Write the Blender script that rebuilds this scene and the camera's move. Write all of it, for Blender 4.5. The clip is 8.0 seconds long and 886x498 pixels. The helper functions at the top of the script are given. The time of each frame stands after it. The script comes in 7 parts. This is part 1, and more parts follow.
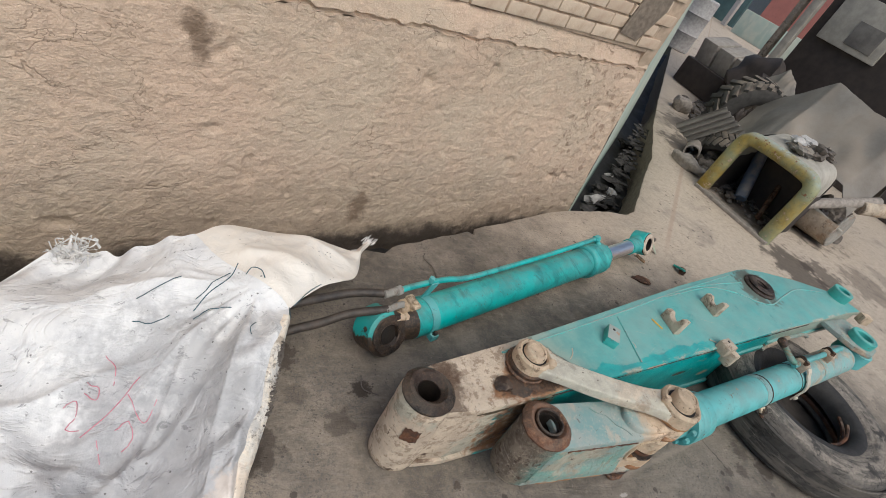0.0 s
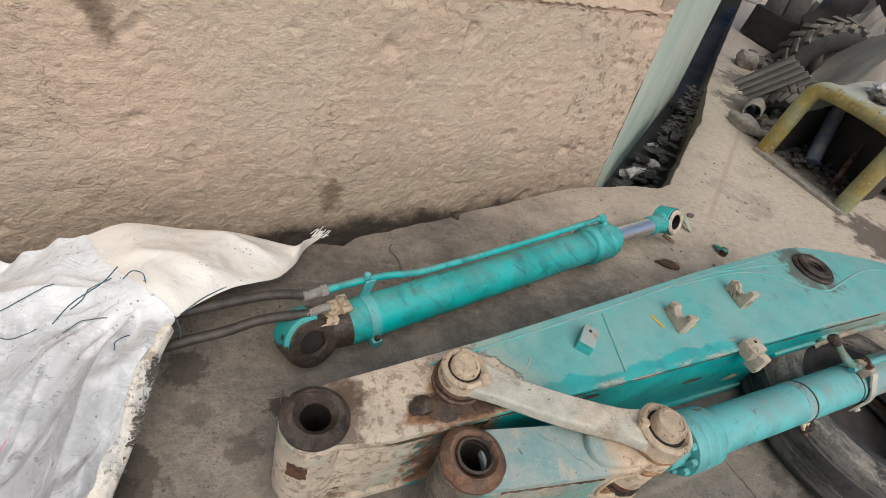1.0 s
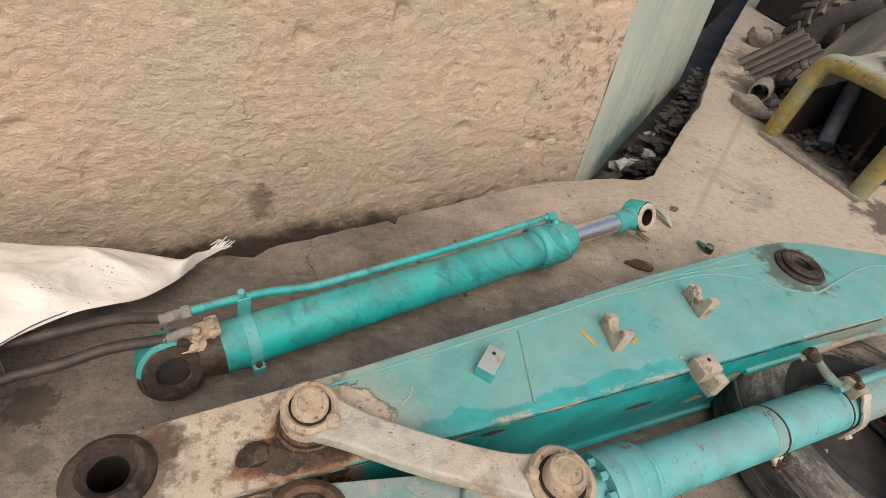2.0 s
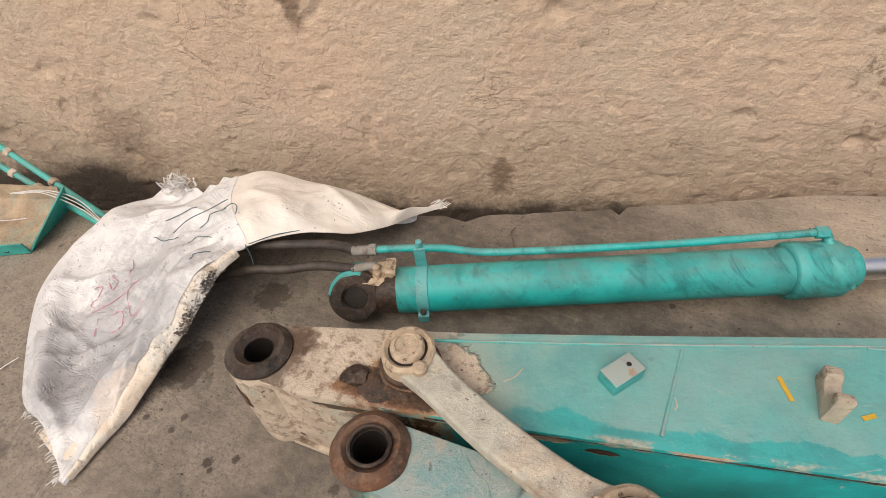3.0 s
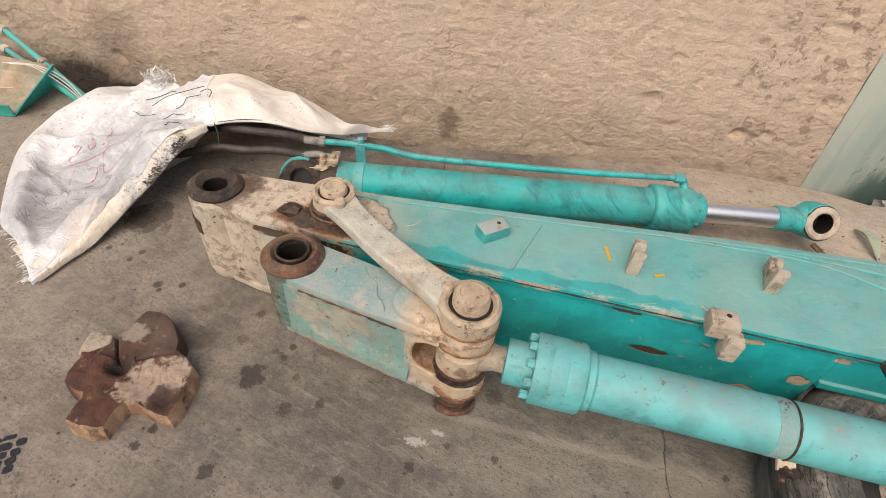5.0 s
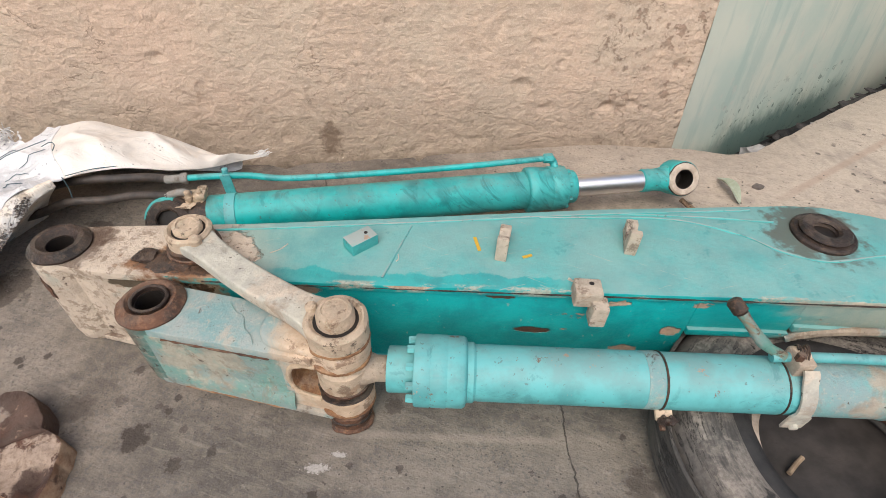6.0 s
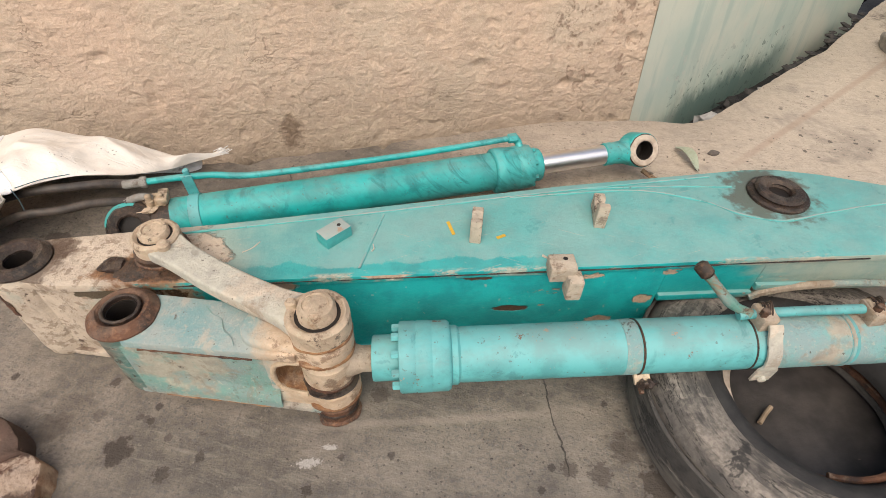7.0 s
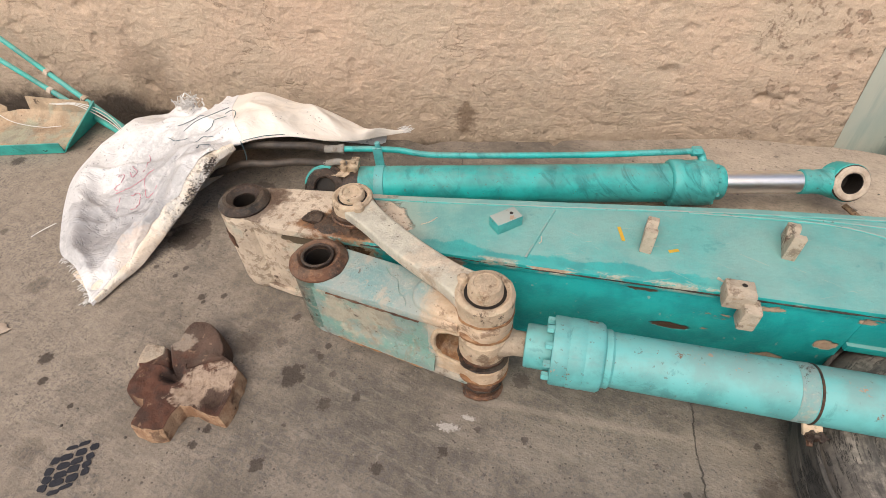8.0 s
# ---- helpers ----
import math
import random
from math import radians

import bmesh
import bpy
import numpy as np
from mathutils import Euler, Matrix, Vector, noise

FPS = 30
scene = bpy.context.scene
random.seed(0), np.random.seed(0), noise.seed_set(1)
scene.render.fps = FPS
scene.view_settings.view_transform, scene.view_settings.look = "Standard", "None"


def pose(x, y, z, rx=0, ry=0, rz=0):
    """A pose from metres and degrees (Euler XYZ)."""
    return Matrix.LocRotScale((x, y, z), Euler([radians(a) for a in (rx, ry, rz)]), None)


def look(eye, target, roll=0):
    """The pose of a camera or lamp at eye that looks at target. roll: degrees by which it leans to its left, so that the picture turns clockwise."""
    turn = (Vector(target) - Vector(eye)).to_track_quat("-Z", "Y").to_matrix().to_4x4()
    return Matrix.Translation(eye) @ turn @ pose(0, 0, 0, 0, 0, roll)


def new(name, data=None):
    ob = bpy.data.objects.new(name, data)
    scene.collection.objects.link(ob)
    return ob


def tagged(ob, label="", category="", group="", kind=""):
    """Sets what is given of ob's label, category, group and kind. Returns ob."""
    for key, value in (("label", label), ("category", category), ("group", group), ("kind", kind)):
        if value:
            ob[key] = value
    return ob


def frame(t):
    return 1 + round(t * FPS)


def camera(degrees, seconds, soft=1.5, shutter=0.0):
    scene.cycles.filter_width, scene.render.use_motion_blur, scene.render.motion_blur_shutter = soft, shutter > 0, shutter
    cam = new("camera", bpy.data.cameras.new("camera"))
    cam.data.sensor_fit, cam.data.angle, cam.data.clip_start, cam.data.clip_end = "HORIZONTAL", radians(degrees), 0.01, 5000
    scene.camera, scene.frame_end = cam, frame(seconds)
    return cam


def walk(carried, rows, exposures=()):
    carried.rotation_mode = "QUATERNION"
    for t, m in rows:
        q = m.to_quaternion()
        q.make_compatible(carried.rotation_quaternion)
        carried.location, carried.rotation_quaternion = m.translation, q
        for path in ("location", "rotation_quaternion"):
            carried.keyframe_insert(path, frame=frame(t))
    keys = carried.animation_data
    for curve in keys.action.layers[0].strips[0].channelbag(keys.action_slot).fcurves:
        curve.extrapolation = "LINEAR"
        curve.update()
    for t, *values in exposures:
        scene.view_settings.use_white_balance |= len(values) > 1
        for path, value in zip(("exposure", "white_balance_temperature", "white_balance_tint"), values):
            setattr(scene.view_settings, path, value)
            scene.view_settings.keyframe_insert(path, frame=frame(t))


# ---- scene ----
cam = camera(80.8, 8.0, soft=0.5)
PATH = [
    (0, (0.705, 0.426, 1.615), (1.919, 1.501, 0.444), 28.3),
    (0.5, (0.951, 0.47, 1.599), (2.015, 1.603, 0.341), 24.4),
    (1, (1.296, 0.402, 1.579), (2.271, 1.568, 0.279), 20.7),
    (1.2, (1.368, 0.381, 1.59), (2.339, 1.533, 0.273), 19.8),
    (2.3, (1.954, 0.396, 1.515), (2.659, 1.693, 0.166), 10.5),
    (2.5, (2.021, 0.404, 1.522), (2.395, 1.788, 0.128), 1.3),
    (3, (2.233, 0.312, 1.462), (1.966, 1.701, 0.048), -5.1),
    (3.5, (2.281, 0.253, 1.458), (1.817, 1.554, 0.012), -4.3),
    (4, (2.34, -0.001, 1.461), (1.857, 1.335, 0.054), 1.0),
    (4.5, (2.425, -0.141, 1.459), (2.232, 1.277, 0.062), 6.0),
    (5, (2.459, -0.188, 1.451), (2.325, 1.225, 0.041), 6.7),
    (5.2, (2.518, -0.166, 1.462), (2.458, 1.276, 0.077), 6.8),
    (6.3, (2.675, -0.162, 1.463), (2.836, 1.275, 0.081), 1.3),
    (6.5, (2.672, -0.163, 1.472), (2.884, 1.255, 0.077), 1.0),
    (7, (2.641, -0.166, 1.47), (2.856, 1.228, 0.052), 2.2),
    (7.5, (2.563, -0.201, 1.517), (2.479, 1.189, 0.081), -0.1),
    (8, (2.535, -0.219, 1.505), (2.253, 1.146, 0.071), -2.5),
]
walk(cam, [(t, look(eye, target, roll)) for t, eye, target, roll in PATH], exposures=[(0.0, -0.03, 5950, 6), (1.0, 0.04, 6000, 6), (2.5, 0.15, 6700, 11), (3.0, 0.10, 6700, 11), (3.5, 0.18, 6700, 11), (4.5, 0.19, 6150, 11), (5.0, 0.25, 6600, 11), (6.5, 0.38, 5950, 10), (7.0, 0.38, 6500, 10), (7.5, 0.25, 6550, 11), (8.0, 0.33, 6600, 11)])

# ---- world, sun ----
world = bpy.data.worlds.new("sky")
scene.world = world
world.use_nodes = True
wt = world.node_tree
sky = wt.nodes.new("ShaderNodeTexSky")
sky.sky_type, sky.sun_disc = "NISHITA", False
SUN_EL, SUN_AZ = 53.0, 194.0   # azimuth from +y towards +x
sky.sun_elevation, sky.sun_rotation = radians(SUN_EL), radians(SUN_AZ)
sky.dust_density, sky.ozone_density, sky.air_density = 3.0, 0.6, 1.0
wt.nodes["Background"].inputs["Strength"].default_value = 0.115
wt.links.new(sky.outputs["Color"], wt.nodes["Background"].inputs["Color"])
sun = new("sun", bpy.data.lights.new("sun", "SUN"))
sun.data.energy, sun.data.angle, sun.data.color = 2.3, radians(60), (1.0, 0.895, 0.755)
sun.matrix_world = look((0, 0, 0), (-math.sin(radians(SUN_AZ)) * math.cos(radians(SUN_EL)), -math.cos(radians(SUN_AZ)) * math.cos(radians(SUN_EL)), -math.sin(radians(SUN_EL))))


# ---- material kit ----
class Net:
    """A short hand for node materials."""

    def __init__(self, name):
        self.mat = bpy.data.materials.new(name)
        self.mat.use_nodes = True
        self.t = self.mat.node_tree
        self.bsdf = self.t.nodes["Principled BSDF"]
        self.co = self.node("ShaderNodeTexCoord").outputs["Object"]
        self.kept = {}

    def node(self, kind):
        return self.t.nodes.new(kind)

    def put(self, sock, v):
        if isinstance(v, bpy.types.NodeSocket):
            self.t.links.new(v, sock)
        elif v is not None:
            if sock.type == "RGBA" and not isinstance(v, (int, float)):
                v = (*v, 1.0)[:4]
            sock.default_value = v

    def noise(self, scale, detail=4.0, rough=0.55, vec=None, distort=0.0):
        n = self.node("ShaderNodeTexNoise")
        self.put(n.inputs["Vector"], vec or self.co)
        n.inputs["Scale"].default_value, n.inputs["Detail"].default_value = scale, detail
        n.inputs["Roughness"].default_value, n.inputs["Distortion"].default_value = rough, distort
        return n.outputs["Fac"]

    def voronoi(self, scale, feature="F1", vec=None):
        n = self.node("ShaderNodeTexVoronoi")
        n.feature = feature
        self.put(n.inputs["Vector"], vec or self.co)
        n.inputs["Scale"].default_value = scale
        return n.outputs["Distance"]

    def scaled(self, x, y, z, vec=None):
        n = self.node("ShaderNodeMapping")
        self.put(n.inputs["Vector"], vec or self.co)
        n.inputs["Scale"].default_value = (x, y, z)
        return n.outputs["Vector"]

    def step(self, v, lo, hi):
        n = self.node("ShaderNodeMapRange")
        n.interpolation_type = "SMOOTHSTEP"
        self.put(n.inputs["Value"], v)
        n.inputs["From Min"].default_value, n.inputs["From Max"].default_value = lo, hi
        return n.outputs["Result"]

    def math(self, op, a, b=None):
        n = self.node("ShaderNodeMath")
        n.operation = op
        self.put(n.inputs[0], a)
        self.put(n.inputs[1], b)
        return n.outputs[0]

    def mul(self, a, b):
        return self.math("MULTIPLY", a, b)

    def add(self, a, b):
        return self.math("ADD", a, b)

    def top(self, a, b):
        return self.math("MAXIMUM", a, b)

    def mix(self, fac, a, b):
        n = self.node("ShaderNodeMix")
        n.data_type = "RGBA"
        self.put(n.inputs[0], fac)
        self.put(n.inputs[6], a)
        self.put(n.inputs[7], b)
        return n.outputs[2]

    def axis(self, which, vec=None):
        n = self.node("ShaderNodeSeparateXYZ")
        self.put(n.inputs[0], vec or self.co)
        return n.outputs[which]

    def upward(self):
        return self.axis(2, self.node("ShaderNodeNewGeometry").outputs["Normal"])

    def near(self, x, y, r, wob=0.35, squash=1.0):
        """1 inside an uneven spot round (x, y)."""
        m = self.node("ShaderNodeMapping")
        m.vector_type = "TEXTURE"
        self.put(m.inputs["Vector"], self.co)
        m.inputs["Location"].default_value = (x, y, 0)
        m.inputs["Scale"].default_value = (r, r * squash, 1000)
        d = self.node("ShaderNodeVectorMath")
        d.operation = "LENGTH"
        self.put(d.inputs[0], m.outputs["Vector"])
        ring = self.add(d.outputs["Value"], self.mul(self.math("SUBTRACT", self.shared(2.2 / r), 0.5), wob * 4))
        n = self.step(ring, 1.15, 0.75)
        return n

    def blot(self, x, z, rx, rz, wob=0.8, soft=0.11):
        """1 inside an uneven spot on an upright face."""
        m = self.node("ShaderNodeMapping")
        m.vector_type = "TEXTURE"
        self.put(m.inputs["Vector"], self.co)
        m.inputs["Location"].default_value, m.inputs["Scale"].default_value = (x, 0, z), (rx, 1000, rz)
        d = self.node("ShaderNodeVectorMath")
        d.operation = "LENGTH"
        self.put(d.inputs[0], m.outputs["Vector"])
        return self.step(self.add(d.outputs["Value"], self.mul(self.math("SUBTRACT", self.shared(1.4 / max(rx, rz)), 0.5), wob * 2)), 0.97 + soft, 0.97 - soft)

    def shared(self, scale):
        """One noise of about this scale, used by many spots."""
        k = min((8, 18, 40, 80), key=lambda v: abs(math.log(v / scale)))
        if k not in self.kept:
            self.kept[k] = self.noise(k, 4, 0.65)
        return self.kept[k]

    def turned(self, r, sx, sy, sz):
        n = self.node("ShaderNodeMapping")
        self.put(n.inputs["Vector"], self.co)
        n.inputs["Rotation"].default_value = r
        m = self.node("ShaderNodeMapping")
        self.put(m.inputs["Vector"], n.outputs["Vector"])
        m.inputs["Scale"].default_value = (sx, sy, sz)
        return m.outputs["Vector"]

    def random(self):
        return self.node("ShaderNodeObjectInfo").outputs["Random"]

    def done(self, color, rough=0.6, metal=0.0, height=None, bump=0.3, dist=0.01):
        self.put(self.bsdf.inputs["Base Color"], color)
        self.put(self.bsdf.inputs["Roughness"], rough)
        self.put(self.bsdf.inputs["Metallic"], metal)
        if height is not None:
            b = self.node("ShaderNodeBump")
            b.inputs["Strength"].default_value, b.inputs["Distance"].default_value = bump, dist
            self.put(b.inputs["Height"], height)
            self.t.links.new(b.outputs["Normal"], self.bsdf.inputs["Normal"])
        return self.mat


DUST = (0.50, 0.40, 0.30)
RUST = (0.13, 0.055, 0.025)
TEAL = (0.012, 0.37, 0.36)


def paint(name, colour=TEAL, dusty=0.5, chips=0.35, rusty=0.3, smear=0.0, muck=None, scale=1.0):
    """Old machine paint: dust on what faces up, chips down to primer and rust; smear: oily wiping marks; muck: (x, y, z, limit), grease on one side of a slope."""
    n = Net(name)
    fine, mid, big = n.noise(48 * scale, 7, 0.7), n.noise(9 * scale, 6, 0.65), n.noise(2.6 * scale, 4, 0.55)
    shade = n.mix(n.step(mid, 0.38, 0.62), colour, tuple(c * 0.66 for c in colour))
    fade = n.mix(n.mul(n.step(big, 0.35, 0.65), 0.30), shade, (0.17, 0.43, 0.43))
    up = n.step(n.upward(), 0.25, 0.95)
    film = n.mul(up, n.add(dusty * 0.55, n.mul(n.step(mid, 0.36, 0.64), dusty * 0.6)))
    wipe = n.step(n.noise(5, 7, 0.72, n.scaled(0.6, 3.0, 3.0)), 0.60, 0.50)
    film = n.mul(film, n.add(0.55, n.mul(wipe, 0.45)))
    dusted = n.mix(film, fade, (0.32, 0.36, 0.33))
    smudge = n.step(n.noise(7 * scale, 7, 0.72, n.scaled(1.0, 0.45, 1.3), 0.8), 0.57, 0.64)
    dusted = n.mix(n.mul(smudge, 0.42), dusted, tuple(c * 0.42 for c in colour))
    if smear:
        diag = n.step(n.noise(4.0, 7, 0.7, n.turned((0.5, 0.75, 0.3), 4.5, 1.2, 1.2), 0.9), 0.47, 0.63)
        dusted = n.mix(n.mul(n.mul(diag, n.step(big, 0.38, 0.52)), smear), dusted, (0.015, 0.16, 0.155))
        top = n.mul(n.step(n.upward(), 0.72, 0.97), n.step(n.noise(11, 6, 0.7, n.scaled(0.5, 1, 1)), 0.42, 0.60))
        dusted = n.mix(n.mul(top, 0.25), dusted, (0.27, 0.24, 0.19))
    grit = n.step(n.noise(60 * scale, 4, 0.6), 0.645, 0.69)
    dusted = n.mix(n.mul(grit, 0.55), dusted, (0.09, 0.075, 0.06))
    chip = n.step(n.add(n.mul(mid, 0.62), n.mul(fine, 0.38)), 0.665 - 0.10 * chips, 0.680 - 0.10 * chips)
    primer = n.mix(n.step(fine, 0.4, 0.6), (0.46, 0.31, 0.21), (0.36, 0.26, 0.19))
    c = n.mix(n.mul(chip, min(1.0, chips * 1.8)), dusted, primer)
    rust = n.mix(fine, RUST, (0.22, 0.10, 0.045))
    c = n.mix(n.mul(n.step(n.noise(14, 7, 0.72), 0.69 - 0.08 * rusty, 0.71 - 0.08 * rusty), min(1.0, rusty * 1.8)), c, rust)
    rough = n.add(0.52, n.mul(film, 0.4))
    if muck:
        d = n.node("ShaderNodeVectorMath")
        d.operation = "DOT_PRODUCT"
        n.put(d.inputs[0], n.co)
        d.inputs[1].default_value = muck[:3]
        cover = n.step(n.add(d.outputs["Value"], n.mul(n.math("SUBTRACT", n.noise(11, 5, 0.7), 0.5), 0.22)), muck[3] + 0.008, muck[3] - 0.008)
        c = n.mix(cover, c, n.mix(n.step(fine, 0.4, 0.65), (0.022, 0.016, 0.012), (0.085, 0.05, 0.03)))
    return n.done(c, rough, 0.0, n.add(n.mul(fine, 0.5), n.mul(chip, -1.0)), 0.45, 0.004)


def arm_paint(name):
    """The arm's paint: dusty on top with a washed strip along the front edge, peeling on the front, caked with mud at the bucket end."""
    n = Net(name)
    fine, mid, big = n.noise(55, 7, 0.72), n.noise(10, 6, 0.65), n.noise(2.6, 4, 0.55)
    base = n.mix(n.step(mid, 0.38, 0.64), TEAL, (0.010, 0.27, 0.27))
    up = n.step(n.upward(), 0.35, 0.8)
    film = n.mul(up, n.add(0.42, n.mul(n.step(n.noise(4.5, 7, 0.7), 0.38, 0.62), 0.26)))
    front = n.math("SUBTRACT", n.axis(1), n.math("SUBTRACT", 1.006, n.mul(n.axis(0), 0.066)))
    wash = n.step(n.add(front, n.mul(n.math("SUBTRACT", n.noise(9, 5, 0.6), 0.5), 0.11)), 0.034, 0.026)
    wash = n.mul(wash, n.step(n.axis(0), 3.15, 3.0))
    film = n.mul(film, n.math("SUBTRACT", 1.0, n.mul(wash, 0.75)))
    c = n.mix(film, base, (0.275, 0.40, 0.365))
    wet = n.step(n.noise(6, 7, 0.7, distort=0.6), 0.60, 0.65)
    c = n.mix(n.mul(n.mul(wet, up), 0.35), c, (0.03, 0.22, 0.215))
    c = n.mix(n.mul(n.step(fine, 0.64, 0.70), 0.35), c, (0.10, 0.085, 0.065))
    # scratches
    for r in ((0, 0, 0.5), (0, 0, -0.25)):
        scr = n.step(n.noise(9, 3, 0.5, n.turned(r, 0.8, 14, 3)), 0.715, 0.73)
        c = n.mix(n.mul(scr, 0.5), c, (0.42, 0.40, 0.33))
    # peeling of the front face
    side = n.step(n.upward(), 0.6, 0.3)
    peel = n.mul(side, n.step(n.noise(5.5, 7, 0.66, n.scaled(0.7, 1, 1.5)), 0.635, 0.65))
    for x, z, rx, rz in ((3.417, 0.225, 0.030, 0.022), (3.54, 0.145, 0.085, 0.030), (3.81, 0.22, 0.075, 0.05), (2.64, 0.385, 0.07, 0.02), (2.30, 0.34, 0.09, 0.03), (3.30, 0.13, 0.04, 0.02)):
        peel = n.top(peel, n.mul(side, n.blot(x, z, rx, rz)))
    c = n.mix(peel, c, n.mix(n.step(fine, 0.4, 0.62), (0.50, 0.37, 0.26), (0.38, 0.27, 0.19)))
    drift = n.mul(side, n.step(n.add(n.axis(0), n.mul(n.math("SUBTRACT", n.noise(5, 6, 0.65, n.scaled(0.5, 1, 1.6)), 0.5), 0.9)), 3.62, 3.85))
    c = n.mix(n.mul(drift, 0.72), c, n.mix(n.step(mid, 0.4, 0.6), (0.48, 0.42, 0.32), (0.36, 0.38, 0.31)))
    bare = n.mul(side, n.step(n.noise(6.5, 7, 0.7, n.scaled(0.6, 1, 2.2)), 0.685, 0.70))
    for x, z, rx, rz in ((2.90, 0.348, 0.05, 0.012), (3.012, 0.2, 0.055, 0.013), (2.45, 0.30, 0.04, 0.012)):
        bare = n.top(bare, n.mul(side, n.blot(x, z, rx, rz)))
    c = n.mix(bare, c, (0.075, 0.042, 0.026))
    # paint knocked off along the two long edges of the top plate
    low = n.math("SUBTRACT", n.axis(2), n.add(0.36 - 0.021 * 1.6, n.mul(n.axis(0), 0.021)))
    rim = n.mul(n.step(front, 0.004, -0.008), n.step(low, -0.034, -0.014))
    rear = n.mul(n.step(n.math("SUBTRACT", n.axis(1), n.add(0.955, n.mul(n.axis(0), 0.0575))), 0.0, 0.012), n.step(n.axis(0), 3.4, 3.0))
    worn = n.mul(n.top(rim, n.mul(rear, 0.7)), n.step(n.noise(16, 7, 0.75, n.scaled(0.45, 1, 1)), 0.51, 0.58))
    c = n.mix(n.mul(worn, 0.7), c, n.mix(n.step(fine, 0.42, 0.6), (0.56, 0.46, 0.35), (0.40, 0.31, 0.225)))
    # the muddy bucket end
    edge = n.add(n.add(n.axis(0), n.mul(up, -0.14)), n.mul(n.math("SUBTRACT", n.noise(5, 7, 0.68), 0.5), 0.85))
    caked = n.step(edge, 1.96, 1.92)
    veil = n.mul(n.step(edge, 2.30, 1.95), 0.5)
    mud = n.mix(n.step(mid, 0.38, 0.62), (0.66, 0.55, 0.425), (0.52, 0.42, 0.32))
    mud = n.mix(n.mul(n.step(n.noise(30, 7, 0.72), 0.51, 0.59), 0.65), mud, (0.24, 0.16, 0.105))
    mud = n.mix(n.mul(n.step(n.noise(75, 5, 0.7), 0.56, 0.64), 0.45), mud, (0.60, 0.52, 0.42))
    mud = n.mix(n.mul(n.step(n.noise(3.4, 6, 0.65), 0.53, 0.60), 0.35), mud, (0.27, 0.37, 0.32))
    mud = n.mix(n.mul(n.step(n.noise(17, 7, 0.7), 0.645, 0.675), 0.9), mud, (0.08, 0.045, 0.028))
    c = n.mix(n.mul(veil, up), c, (0.42, 0.37, 0.29))
    c = n.mix(caked, c, mud)
    rough = n.top(n.add(0.38, n.mul(film, 0.55)), n.mul(caked, 0.88))
    for x, y, r, k in ((1.60, 0.995, 0.125, 0.75), (1.70, 1.03, 0.045, 0.7), (3.91, 1.03, 0.15, 0.75)):
        c = n.mix(n.mul(n.mul(n.near(x, y, r, 0.45), up), k), c, (0.10, 0.058, 0.035))
    for x, y, r, s in ((1.955, 0.935, 0.085, 0.62), (1.90, 0.935, 0.060, 0.6), (2.04, 0.893, 0.080, 0.34)):
        c = n.mix(n.mul(n.near(x, y, r * 1.45, 0.55, s), 0.8), c, n.mix(n.step(mid, 0.4, 0.6), (0.36, 0.19, 0.09), (0.22, 0.10, 0.045)))
        g = n.near(x, y, r, 0.5, s)
        c = n.mix(n.mul(g, 0.92), c, n.mix(n.step(fine, 0.4, 0.65), (0.035, 0.022, 0.014), (0.11, 0.058, 0.032)))
        rough = n.math("MULTIPLY", rough, n.math("SUBTRACT", 1.0, n.mul(g, 0.45)))
    c = n.mix(n.mul(side, n.blot(1.83, 0.315, 0.075, 0.022)), c, (0.10, 0.075, 0.045))
    relief = n.add(n.add(n.mul(fine, 0.5), n.mul(n.top(peel, bare), -0.9)), n.mul(caked, n.add(n.mul(n.noise(30, 7, 0.75), 2.2), 0.5)))
    return n.done(c, rough, 0.0, relief, 0.8, 0.008)


def beige_metal(name, green=0.3, dark=0.3, base=(0.50, 0.40, 0.30), cool=(0.19, 0.335, 0.32)):
    """Dust-caked steel with traces of paint and grease."""
    n = Net(name)
    fine, mid, big = n.noise(70, 7, 0.75), n.noise(13, 6, 0.68), n.noise(4, 5, 0.6)
    c = n.mix(n.step(mid, 0.36, 0.64), base, tuple(v * 0.70 for v in base))
    c = n.mix(n.mul(n.step(big, 0.53 - 0.14 * green, 0.60 - 0.14 * green), green), c, n.mix(n.step(mid, 0.38, 0.62), cool, tuple(0.5 * v + 0.17 for v in cool)))
    c = n.mix(n.mul(n.step(n.noise(7, 7, 0.72, distort=0.5), 0.55, 0.62), 0.6 * dark + 0.2), c, (0.29, 0.155, 0.075))
    c = n.mix(n.mul(n.step(n.noise(18, 7, 0.72), 0.55, 0.62), dark + 0.1), c, (0.13, 0.072, 0.04))
    c = n.mix(n.mul(n.step(n.noise(5, 8, 0.75, distort=1.0), 0.65 - 0.11 * dark, 0.69 - 0.11 * dark), 0.8), c, (0.055, 0.035, 0.024))
    c = n.mix(n.mul(n.step(n.noise(40, 5, 0.7), 0.64, 0.68), 0.8), c, (0.07, 0.045, 0.03))
    c = n.mix(n.mul(n.step(fine, 0.53, 0.66), 0.4), c, tuple(min(0.66, v * 1.25) for v in base))
    return n.done(c, 0.84, 0.0, n.add(n.mul(fine, 1.2), n.mul(mid, 0.9)), 0.9, 0.007)


